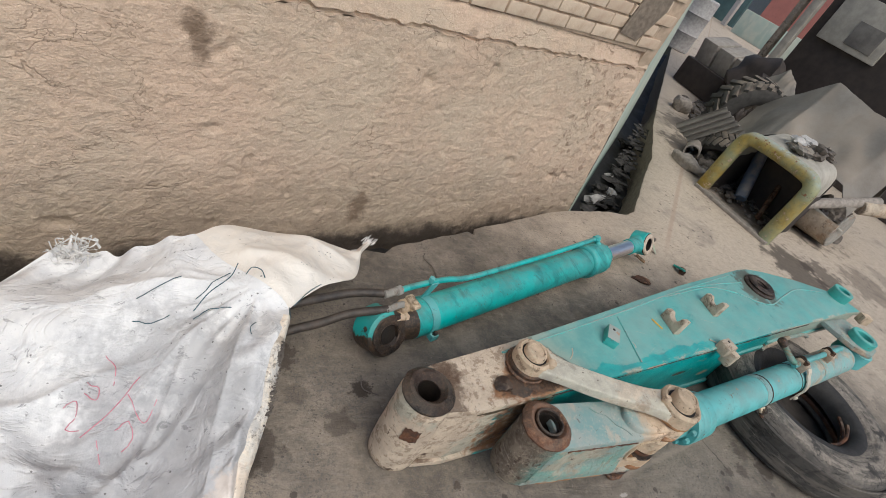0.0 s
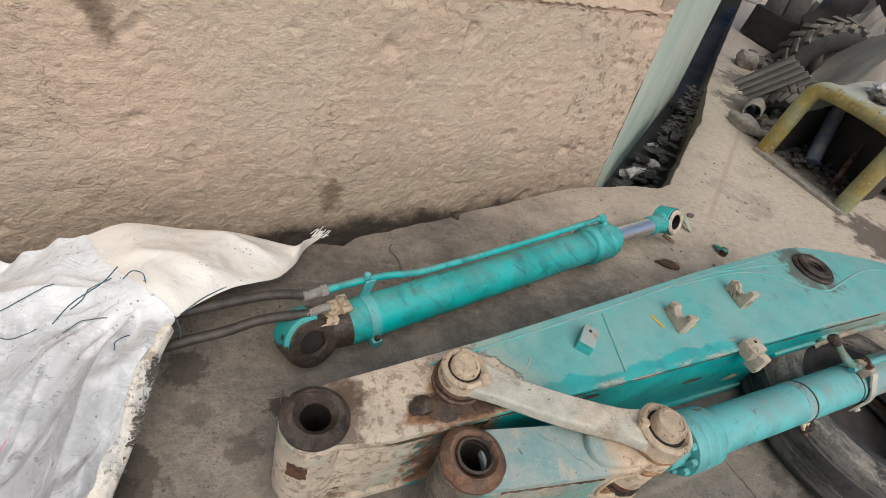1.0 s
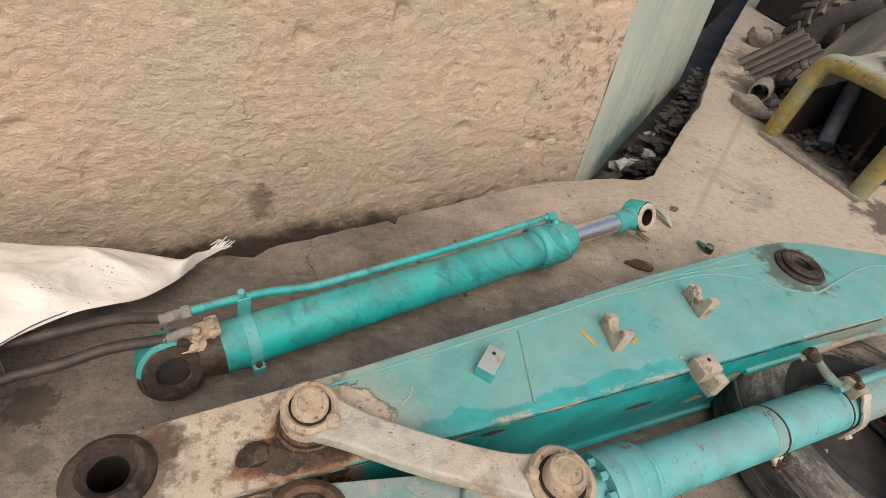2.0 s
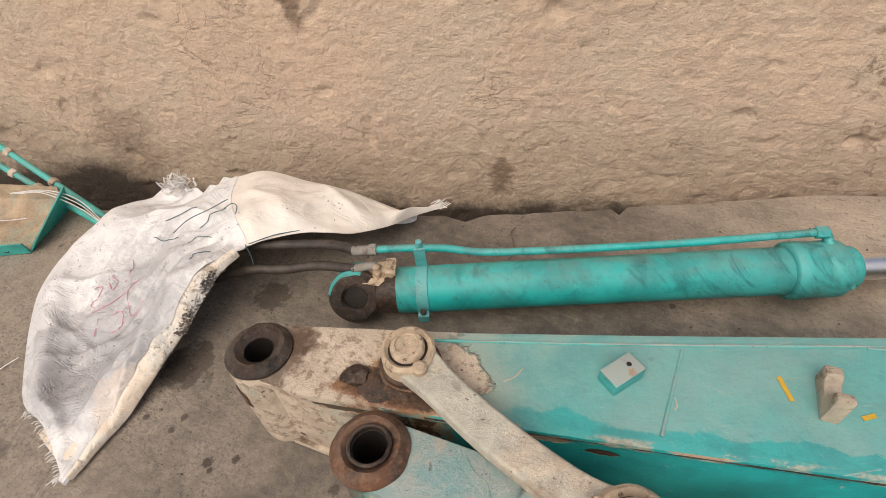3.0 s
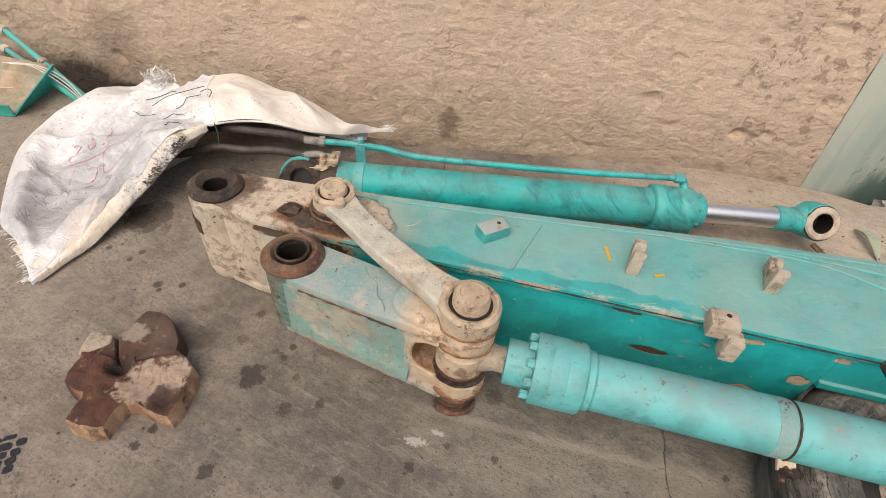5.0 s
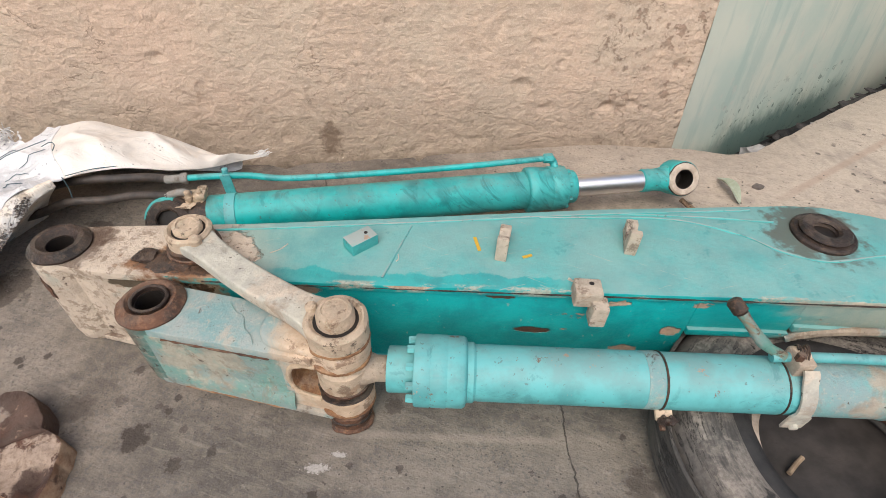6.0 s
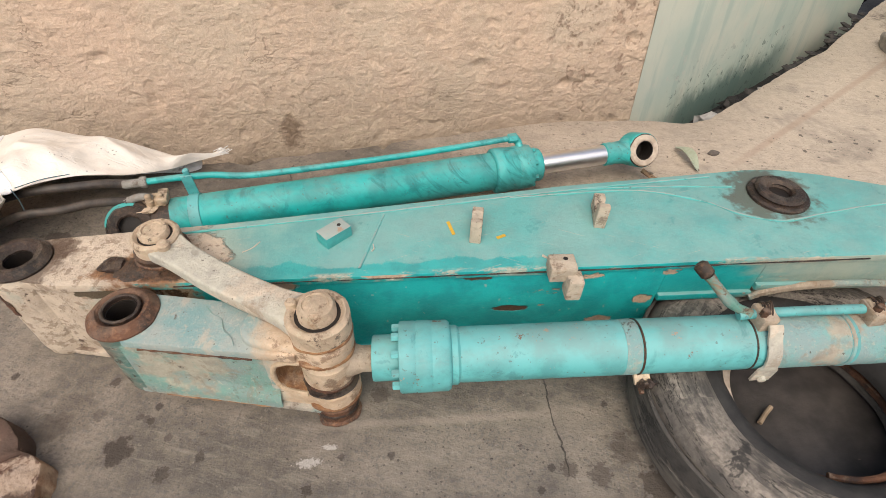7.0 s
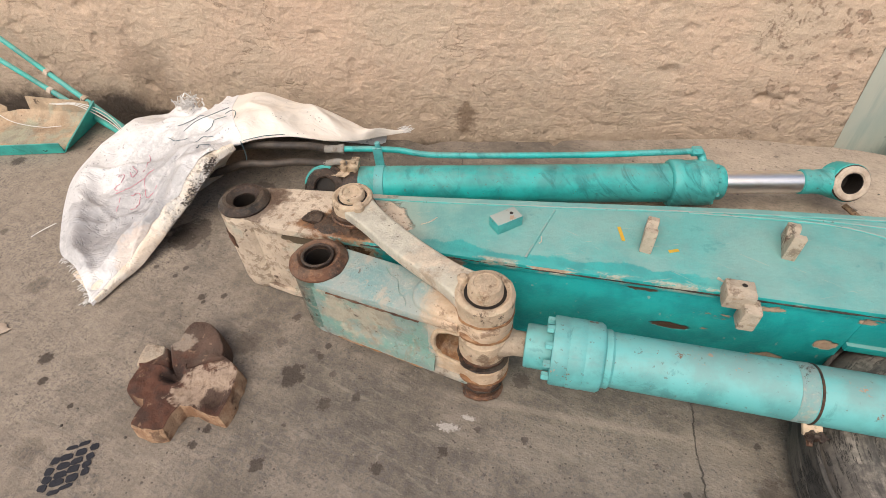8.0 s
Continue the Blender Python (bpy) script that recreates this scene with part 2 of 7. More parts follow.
def rusty(name, a=(0.14, 0.06, 0.03), b=(0.045, 0.025, 0.018), dusty=0.25, spark=(0.24, 0.12, 0.06), rough=0.78):
    n = Net(name)
    fine, mid = n.noise(70, 8, 0.75), n.noise(14, 6, 0.68)
    c = n.mix(n.step(mid, 0.38, 0.62), a, b)
    c = n.mix(n.mul(n.step(fine, 0.50, 0.64), 0.55), c, spark)
    c = n.mix(n.mul(n.step(n.upward(), 0.3, 0.9), n.mul(n.step(n.noise(9, 6, 0.7), 0.47, 0.57), dusty)), c, DUST)
    return n.done(c, rough, 0.1, n.add(n.mul(fine, 1.2), mid), 0.9, 0.006)


def link_top(name):
    """Grey-teal worn paint that turns to beige dust and rust towards the fork."""
    n = Net(name)
    fine, mid, big = n.noise(70, 7, 0.75), n.noise(13, 6, 0.68), n.noise(4.5, 6, 0.65)
    teal = n.mix(n.step(mid, 0.36, 0.64), (0.22, 0.36, 0.35), (0.36, 0.40, 0.365))
    teal = n.mix(n.mul(n.step(n.noise(7, 7, 0.72, distort=0.5), 0.52, 0.62), 0.7), teal, (0.52, 0.44, 0.34))
    tan = n.mix(n.step(mid, 0.38, 0.62), (0.64, 0.49, 0.345), (0.48, 0.35, 0.235))
    tan = n.mix(n.mul(n.step(n.noise(15, 7, 0.72), 0.54, 0.61), 0.65), tan, (0.17, 0.09, 0.05))
    where = n.step(n.add(n.axis(0), n.mul(n.math("SUBTRACT", big, 0.5), 0.35)), 2.29, 2.38)
    c = n.mix(where, teal, tan)
    c = n.mix(n.mul(n.step(n.noise(5, 8, 0.75, distort=1.0), 0.63, 0.67), 0.8), c, (0.10, 0.058, 0.036))
    c = n.mix(n.mul(n.step(n.noise(44, 5, 0.7), 0.64, 0.68), 0.7), c, (0.09, 0.06, 0.04))
    c = n.mix(n.mul(n.step(fine, 0.54, 0.66), 0.35), c, (0.62, 0.56, 0.47))
    return n.done(c, 0.8, 0.0, n.add(n.mul(fine, 1.1), n.mul(mid, 0.9)), 0.85, 0.006)


def scaly(name):
    """Flaking grey-brown steel with streaks of green paint and rusty pits."""
    n = Net(name)
    fine, mid, streak = n.noise(75, 8, 0.78), n.noise(20, 7, 0.72), n.noise(16, 6, 0.7, n.scaled(1.0, 1.0, 2.6), 0.5)
    c = n.mix(n.step(mid, 0.38, 0.60), (0.30, 0.245, 0.185), (0.16, 0.125, 0.095))
    c = n.mix(n.mul(n.step(n.add(n.axis(0), n.mul(n.noise(7, 6, 0.7), 0.16)), 1.955, 2.02), 0.8), c, n.mix(n.step(streak, 0.42, 0.6), (0.09, 0.28, 0.24), (0.20, 0.36, 0.31)))
    c = n.mix(n.mul(n.step(streak, 0.56, 0.64), 0.7), c, (0.46, 0.39, 0.30))
    c = n.mix(n.mul(n.step(n.noise(26, 7, 0.75), 0.57, 0.63), 0.8), c, (0.075, 0.045, 0.030))
    c = n.mix(n.mul(n.step(fine, 0.56, 0.66), 0.6), c, (0.55, 0.48, 0.39))
    return n.done(c, 0.85, 0.0, n.add(n.mul(fine, 1.4), n.mul(streak, 1.6)), 1.0, 0.010)


def casting_rust(name):
    """Red-brown casting, grey-brown at one end, with a worn tan patch and tan flanks."""
    n = Net(name)
    fine, mid = n.noise(80, 8, 0.75), n.noise(12, 6, 0.68)
    c = n.mix(n.step(mid, 0.38, 0.62), (0.105, 0.040, 0.022), (0.055, 0.026, 0.017))
    c = n.mix(n.mul(n.step(n.add(n.axis(1), n.mul(mid, 0.12)), 0.575, 0.62), 0.6), c, (0.11, 0.078, 0.058))
    tan = n.mix(n.step(fine, 0.4, 0.62), (0.38, 0.285, 0.215), (0.28, 0.20, 0.14))
    for x, y, r, s in ((1.61, 0.465, 0.075, 0.8), (1.575, 0.42, 0.06, 0.7), (1.66, 0.49, 0.05, 1.0)):
        c = n.mix(n.near(x, y, r, 0.6, s), c, tan)
    c = n.mix(n.mul(n.near(1.47, 0.59, 0.05, 0.5, 0.6), 0.7), c, (0.34, 0.28, 0.22))
    c = n.mix(n.mul(n.near(1.38, 0.545, 0.035, 0.4), 0.8), c, (0.36, 0.29, 0.23))
    flank = n.mul(n.step(n.upward(), 0.55, 0.30), n.step(n.add(n.mul(n.axis(1), -1.0), n.mul(n.axis(0), 0.7)), 0.58, 0.66))
    flank = n.mul(flank, n.step(n.noise(11, 6, 0.7), 0.66, 0.56))
    c = n.mix(flank, c, n.mix(n.step(mid, 0.4, 0.6), (0.47, 0.32, 0.20), (0.27, 0.15, 0.085)))
    c = n.mix(n.mul(n.near(1.665, 0.425, 0.04, 0.5), 0.9), c, (0.05, 0.025, 0.016))
    c = n.mix(n.near(1.497, 0.477, 0.036, 0.35), c, (0.03, 0.015, 0.010))
    c = n.mix(n.mul(n.step(n.noise(22, 7, 0.72, distort=0.6), 0.54, 0.62), 0.6), c, (0.055, 0.03, 0.02))
    c = n.mix(n.mul(n.step(n.noise(34, 6, 0.7), 0.58, 0.66), 0.45), c, (0.33, 0.22, 0.14))
    c = n.mix(n.mul(n.step(fine, 0.58, 0.68), 0.4), c, (0.05, 0.028, 0.02))
    return n.done(c, 0.8, 0.0, n.add(n.mul(fine, 1.0), mid), 0.8, 0.006)


def concrete(name):
    n = Net(name)
    grain, fine, mid, big = n.noise(170, 2, 0.5), n.noise(80, 4, 0.65), n.noise(19, 7, 0.7), n.noise(3.3, 6, 0.65)
    c = n.mix(n.step(mid, 0.36, 0.64), (0.166, 0.140, 0.111), (0.102, 0.088, 0.073))
    c = n.mix(n.mul(n.step(big, 0.44, 0.62), 0.5), c, (0.305, 0.257, 0.207))
    # the yard gets dustier away from the machine parts
    dusty = n.step(n.add(n.add(n.axis(0), n.mul(n.axis(1), 1.1)), n.mul(big, 2.2)), 5.2, 7.4)
    c = n.mix(n.mul(dusty, 0.9), c, n.mix(n.step(mid, 0.35, 0.7), (0.54, 0.45, 0.355), (0.45, 0.375, 0.295)))
    c = n.mix(n.mul(n.step(n.math("SUBTRACT", n.axis(0), n.mul(big, 1.2)), 1.5, 0.1), 0.8), c, n.mix(n.step(mid, 0.36, 0.64), (0.36, 0.30, 0.232), (0.275, 0.228, 0.18)))
    rub = n.mul(n.step(fine, 0.49, 0.60), n.add(0.22, n.mul(n.step(n.noise(5, 5, 0.65), 0.42, 0.58), 0.38)))
    rub = n.mul(rub, n.math("SUBTRACT", 1.0, n.mul(dusty, 0.65)))
    c = n.mix(rub, c, (0.115, 0.104, 0.098))
    c = n.mix(n.mul(n.step(grain, 0.54, 0.66), 0.12), c, (0.34, 0.295, 0.24))
    c = n.mix(n.mul(n.step(grain, 0.44, 0.34), 0.12), c, (0.09, 0.078, 0.066))
    trowel = n.noise(12, 6, 0.7, n.turned((0, 0, 0.35), 0.5, 2.4, 1), 0.4)
    c = n.mix(n.mul(n.step(trowel, 0.54, 0.66), 0.35), c, (0.30, 0.262, 0.215))
    c = n.mix(n.mul(n.step(trowel, 0.44, 0.34), 0.30), c, (0.105, 0.092, 0.08))
    fleck = n.step(n.noise(34, 7, 0.75, n.turned((0, 0, 0.35), 0.8, 1.3, 1)), 0.575, 0.625)
    c = n.mix(n.mul(n.mul(fleck, n.step(n.noise(2.6, 4, 0.6), 0.42, 0.58)), 0.55), c, (0.062, 0.052, 0.044))
    pale = n.step(n.noise(27, 7, 0.75), 0.60, 0.65)
    c = n.mix(n.mul(pale, 0.35), c, (0.36, 0.315, 0.26))
    damp = n.step(n.noise(1.7, 7, 0.68, distort=0.4), 0.55, 0.66)
    c = n.mix(n.mul(damp, 0.35), c, (0.115, 0.10, 0.088))
    # grit and small drops of oil
    drops = n.step(n.add(n.voronoi(11), n.mul(n.math("SUBTRACT", fine, 0.5), 0.30)), 0.15, 0.11)
    few = n.step(n.noise(1.7, 3), 0.50, 0.60)
    c = n.mix(n.mul(n.mul(drops, few), 0.75), c, (0.045, 0.035, 0.03))
    specks = n.mul(n.step(n.add(n.voronoi(48), n.mul(n.math("SUBTRACT", fine, 0.5), 0.5)), 0.17, 0.09), n.step(n.noise(3.5, 3), 0.46, 0.58))
    c = n.mix(n.mul(specks, 0.75), c, (0.06, 0.05, 0.042))
    line = n.math("ABSOLUTE", n.math("SUBTRACT", n.add(n.axis(0), n.mul(n.math("SUBTRACT", n.noise(7, 5, 0.65), 0.5), 0.07)), 3.105))
    span = n.mul(n.step(n.axis(1), 0.05, 0.2), n.step(n.axis(1), 0.80, 0.70))
    crack = n.mul(n.mul(n.step(line, 0.0035, 0.001), span), n.step(n.noise(6, 4, 0.6), 0.36, 0.52))
    c = n.mix(n.mul(crack, 0.75), c, (0.03, 0.025, 0.022))
    seam = n.math("ABSOLUTE", n.math("SUBTRACT", n.add(n.axis(1), n.add(n.mul(n.axis(0), 0.05), n.mul(n.math("SUBTRACT", mid, 0.5), 0.03))), 0.70))
    c = n.mix(n.mul(n.mul(n.step(seam, 0.02, 0.004), n.mul(n.step(n.axis(0), 2.2, 2.6), n.step(n.axis(0), 3.15, 3.0))), 0.45), c, (0.32, 0.27, 0.22))
    groove = n.math("ABSOLUTE", n.math("SUBTRACT", n.math("SUBTRACT", n.axis(1), n.mul(n.axis(0), 0.6125)), -0.951))
    ridge = n.mul(n.step(groove, 0.035, 0.008), n.step(n.axis(0), 4.2, 4.6))
    c = n.mix(n.mul(ridge, 0.6), c, (0.36, 0.265, 0.195))
    # oil spots, and shade painted into the slab round the scrap
    for sx, sy, sr, k in STAINS_AND_SHADE:
        c = n.mix(n.mul(n.near(sx, sy, sr, 0.62), k), c, (0.048, 0.036, 0.028))
    for sx, sy, sr in ((2.44, 0.515, 0.022), (2.38, 0.475, 0.035)):
        c = n.mix(n.mul(n.near(sx, sy, sr, 0.7, 0.4), 0.7), c, (0.48, 0.44, 0.40))
    h = n.add(n.add(n.mul(fine, 0.55), n.mul(mid, 0.9)), n.add(n.mul(grain, 0.25), n.add(n.add(n.mul(big, 0.5), n.mul(trowel, 0.7)), n.mul(crack, -1.0))))
    return n.done(c, 0.9, 0.0, h, 0.7, 0.007)


# The last seven darken the scrap corner, painted shade as well as stains.
STAINS_AND_SHADE = [(1.383, 0.836, 0.016, 0.85), (1.40, 0.815, 0.010, 0.85), (1.463, 0.853, 0.012, 0.8), (1.14, 1.117, 0.06, 0.75), (1.984, 0.49, 0.022, 0.7), (2.079, 0.527, 0.014, 0.7), (1.762, 0.692, 0.02, 0.45), (1.644, 0.665, 0.055, 0.4), (-0.085, 1.349, 0.035, 0.75), (1.466, 1.14, 0.055, 0.55), (1.598, 1.242, 0.035, 0.75), (2.38, 0.40, 0.016, 0.8), (2.20, 0.32, 0.018, 0.8), (3.108, 0.374, 0.025, 0.6), (1.844, 0.572, 0.042, 0.85), (1.68, 0.70, 0.075, 0.30), (1.18, 1.153, 0.085, 0.7), (1.11, 1.16, 0.04, 0.6), (0.975, 0.502, 0.024, 0.9), (1.025, 0.422, 0.016, 0.9),
          (1.18, 0.355, 0.010, 0.9), (0.905, 0.199, 0.02, 0.8), (1.15, 0.20, 0.045, 0.3), (0.27, 0.725, 0.085, 0.9), (0.385, 0.69, 0.06, 0.85), (0.19, 0.80, 0.03, 0.7),
          (0.28, 0.82, 0.025, 0.6), (0.486, 0.732, 0.03, 0.5), (-0.36, 1.26, 0.07, 0.55), (-0.12, 1.36, 0.035, 0.7), (0.017, 1.515, 0.035, 0.8), (0.04, 1.076, 0.03, 0.6),
          (0.337, 1.048, 0.02, 0.6), (0.71, 0.795, 0.04, 0.4), (1.657, 0.354, 0.014, 0.9), (1.635, 0.30, 0.014, 0.85), (1.85, 0.275, 0.022, 0.8), (1.775, 0.80, 0.016, 0.7),
          (1.916, 0.652, 0.014, 0.7), (2.59, 0.668, 0.03, 0.6), (3.194, 0.35, 0.035, 0.6), (3.29, 0.415, 0.05, 0.55), (3.345, 0.30, 0.05, 0.8), (1.596, 1.247, 0.04, 0.7),
          (1.36, 1.29, 0.045, 0.4), (1.35, 1.46, 0.07, 0.7), (5.95, 1.30, 0.30, 0.8), (6.3, 1.15, 0.22, 0.7), (6.75, 3.05, 0.42, 0.7), (7.4, 3.6, 0.40, 0.6), (6.4, 2.1, 0.40, 0.6), (7.2, 2.0, 0.6, 0.6), (6.9, 0.9, 0.30, 0.45)]


def plaster(name):
    n = Net(name)
    grain, fine, mid, big, huge = n.noise(150, 2, 0.5), n.noise(62, 3, 0.55), n.noise(24, 4, 0.6, n.scaled(0.85, 1, 1.1)), n.noise(3.0, 6, 0.65), n.noise(0.9, 4, 0.55)
    c = n.mix(n.step(mid, 0.36, 0.64), (0.57, 0.43, 0.315), (0.475, 0.36, 0.267))
    c = n.mix(n.mul(n.step(big, 0.42, 0.60), 0.6), c, (0.52, 0.425, 0.32))
    c = n.mix(n.mul(n.step(huge, 0.45, 0.62), 0.5), c, (0.62, 0.445, 0.33))
    c = n.mix(n.mul(n.step(n.noise(6, 7, 0.7), 0.54, 0.62), 0.25), c, (0.42, 0.32, 0.24))
    c = n.mix(n.mul(n.step(fine, 0.52, 0.62), 0.22), c, (0.40, 0.30, 0.215))
    c = n.mix(n.mul(n.step(grain, 0.53, 0.63), 0.35), c, (0.68, 0.54, 0.42))
    comb = n.noise(64, 5, 0.7, n.scaled(0.5, 1, 1.5), 0.2)
    lumps = n.noise(13, 6, 0.68, n.scaled(0.8, 1, 1.2), 0.4)
    c = n.mix(n.mul(n.step(comb, 0.52, 0.64), 0.17), c, (0.36, 0.26, 0.185))
    c = n.mix(n.mul(n.step(comb, 0.46, 0.36), 0.16), c, (0.68, 0.53, 0.41))
    c = n.mix(n.mul(n.step(lumps, 0.57, 0.64), 0.36), c, (0.40, 0.29, 0.21))
    # crumbled pits towards the corner
    pits = n.mul(n.step(n.noise(15, 7, 0.7), 0.575, 0.62), n.step(n.add(n.axis(0), n.mul(big, 1.4)), 4.0, 4.55))
    c = n.mix(n.mul(pits, 0.55), c, (0.25, 0.15, 0.10))
    hair = n.math("ABSOLUTE", n.math("SUBTRACT", n.noise(2.1, 5, 0.6, n.scaled(1, 1, 2.2), 0.5), 0.5))
    lines = n.mul(n.step(hair, 0.006, 0.001), n.step(n.noise(1.6, 3), 0.46, 0.55))
    c = n.mix(n.mul(lines, 0.55), c, (0.22, 0.155, 0.105))
    # splash and damp above the drain
    foot = n.step(n.add(n.axis(2), n.mul(n.math("SUBTRACT", n.noise(5, 6, 0.65, n.scaled(1, 1, 0.5)), 0.5), 0.40)), 0.22, -0.16)
    c = n.mix(n.mul(foot, 0.50), c, n.mix(n.step(mid, 0.4, 0.6), (0.38, 0.315, 0.235), (0.29, 0.24, 0.18)))
    # further down, the shade of the drain gap is put into the colour
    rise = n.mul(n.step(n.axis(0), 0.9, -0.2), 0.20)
    gap_shade = n.step(n.math("SUBTRACT", n.add(n.axis(2), n.mul(n.math("SUBTRACT", n.noise(3.6, 6, 0.7), 0.5), 0.34)), rise), -0.27, -0.40)
    c = n.mix(n.mul(gap_shade, 0.93), c, (0.04, 0.03, 0.023))
    for sx, sz, sr, k in ((2.16, -0.16, 0.075, 0.75), (1.24, 0.65, 0.06, 0.75), (1.20, 0.72, 0.045, 0.7), (0.2, -0.02, 0.20, 0.40)):
        c = n.mix(n.mul(n.blot(sx, sz, sr * 0.75, sr * 1.25, 1.3, 0.5), k), c, (0.15, 0.10, 0.065))
    h = n.add(n.add(n.mul(fine, 1.0), n.add(n.mul(mid, 0.35), n.add(n.mul(comb, 0.9), n.mul(lumps, 1.2)))), n.add(n.add(n.mul(grain, 0.8), n.mul(big, 0.3)), n.add(n.mul(pits, -0.8), n.mul(lines, -0.5))))
    return n.done(c, 0.95, 0.0, h, 0.8, 0.0075)


def plain(name, a, b, rough=0.8, scale=14.0, bump=0.35, metal=0.0, dusty=0.0, dist=0.006):
    n = Net(name)
    fine, mid = n.noise(scale * 6, 6, 0.65), n.noise(scale, 5, 0.6)
    c = n.mix(n.step(mid, 0.3, 0.7), a, b)
    c = n.mix(n.mul(n.step(fine, 0.5, 0.75), 0.3), c, tuple(v * 0.6 for v in a))
    if dusty:
        c = n.mix(n.mul(n.step(n.upward(), 0.1, 0.9), n.mul(n.step(n.noise(scale * 0.5, 4), 0.25, 0.7), dusty)), c, DUST)
    return n.done(c, rough, metal, n.add(n.mul(fine, 0.5), mid), bump, dist)


def chrome(name):
    n = Net(name)
    f = n.noise(30, 5, 0.6, n.scaled(0.2, 1, 1))
    c = n.mix(n.step(f, 0.45, 0.75), (0.90, 0.88, 0.86), (0.72, 0.68, 0.63))
    return n.done(c, n.add(0.24, n.mul(f, 0.2)), 1.0, f, 0.05, 0.001)


def woven(name, hem=False, cream=False):
    n = Net(name)
    w1, w2 = n.node("ShaderNodeTexWave"), n.node("ShaderNodeTexWave")
    w1.bands_direction, w2.bands_direction = "X", "Y"
    for w in (w1, w2):
        n.put(w.inputs["Vector"], n.co)
        w.inputs["Scale"].default_value = 95.0
        w.inputs["Distortion"].default_value = 1.2
    mid, big, fine = n.noise(11, 7, 0.68), n.noise(2.6, 5, 0.6), n.noise(70, 6, 0.72)
    white = ((0.78, 0.66, 0.51), (0.82, 0.77, 0.68)) if hem else ((0.80, 0.735, 0.65), (0.74, 0.69, 0.62)) if cream else ((0.76, 0.745, 0.725), (0.68, 0.67, 0.665))
    c = n.mix(n.step(mid, 0.36, 0.66), *white)
    grey = n.mul(n.step(n.add(n.mul(big, 0.6), n.mul(mid, 0.4)), 0.50, 0.60), 0.45)
    c = n.mix(n.mul(grey, 0.3 if cream else 1.0), c, (0.52, 0.51, 0.51))
    dirt = n.top(n.near(0.95, 1.33, 0.30, 0.55, 1.1), n.top(n.near(0.82, 1.04, 0.17, 0.6), n.near(1.10, 1.22, 0.10, 0.5, 1.6)))
    c = n.mix(n.mul(n.mul(dirt, n.step(n.noise(8, 7, 0.7), 0.40, 0.54)), 0.6), c, (0.31, 0.305, 0.31))
    c = n.mix(n.mul(n.mul(n.near(0.91, 1.20, 0.25, 0.5, 1.15), n.add(0.45, n.mul(n.step(n.noise(6, 7, 0.7, distort=0.5), 0.36, 0.58), 0.55))), 0.0 if cream or hem else 0.78), c, n.mix(n.step(mid, 0.4, 0.6), (0.40, 0.39, 0.395), (0.30, 0.295, 0.30)))
    c = n.mix(n.mul(n.near(0.84, 1.05, 0.24, 0.6), 0.0 if cream or hem else 0.35), c, (0.40, 0.39, 0.395))
    c = n.mix(n.mul(n.near(1.08, 0.97, 0.10, 0.5), 0.4), c, (0.66, 0.50, 0.37))
    # rubbed-in scratches of dirt, in clusters
    where = n.step(n.noise(4.2, 5, 0.6), 0.62 if cream else 0.45, 0.72 if cream else 0.56)
    for r in ((0, 0, 0.55), (0, 0, -0.35)):
        rubbed = n.step(n.noise(13, 7, 0.75, n.turned(r, 0.8, 2.0, 1), 0.8), 0.585, 0.63)
        c = n.mix(n.mul(n.mul(rubbed, where), 0.55), c, (0.13, 0.127, 0.13))
    crumb = n.mul(n.step(n.add(n.voronoi(42), n.mul(n.math("SUBTRACT", fine, 0.5), 0.5)), 0.15, 0.08), n.step(n.noise(5, 4, 0.6), 0.50, 0.60))
    c = n.mix(n.mul(crumb, 0.85), c, (0.08, 0.07, 0.065))
    if hem:
        stuck = n.mul(n.step(n.noise(26, 8, 0.8, distort=1.0), 0.50, 0.58), n.top(n.near(1.245, 1.26, 0.07, 0.5, 1.2), n.near(1.18, 1.13, 0.05, 0.5, 1.3)))
        c = n.mix(n.mul(stuck, 0.65), c, (0.07, 0.055, 0.04))
        c = n.mix(n.mul(n.step(n.noise(20, 6, 0.7), 0.60, 0.66), 0.6), c, (0.20, 0.15, 0.10))
    crease = n.math("ABSOLUTE", n.math("SUBTRACT", n.noise(9, 4, 0.6, n.scaled(0.7, 1.0, 1.0), 0.6), 0.5))
    h = n.add(n.add(n.mul(n.add(w1.outputs["Fac"], w2.outputs["Fac"]), 0.008), n.mul(mid, 0.7)), n.mul(n.step(crease, 0.07, 0.0), -0.18 if cream else -0.35))
    return n.done(c, 0.55, 0.0, h, 0.55, 0.009)


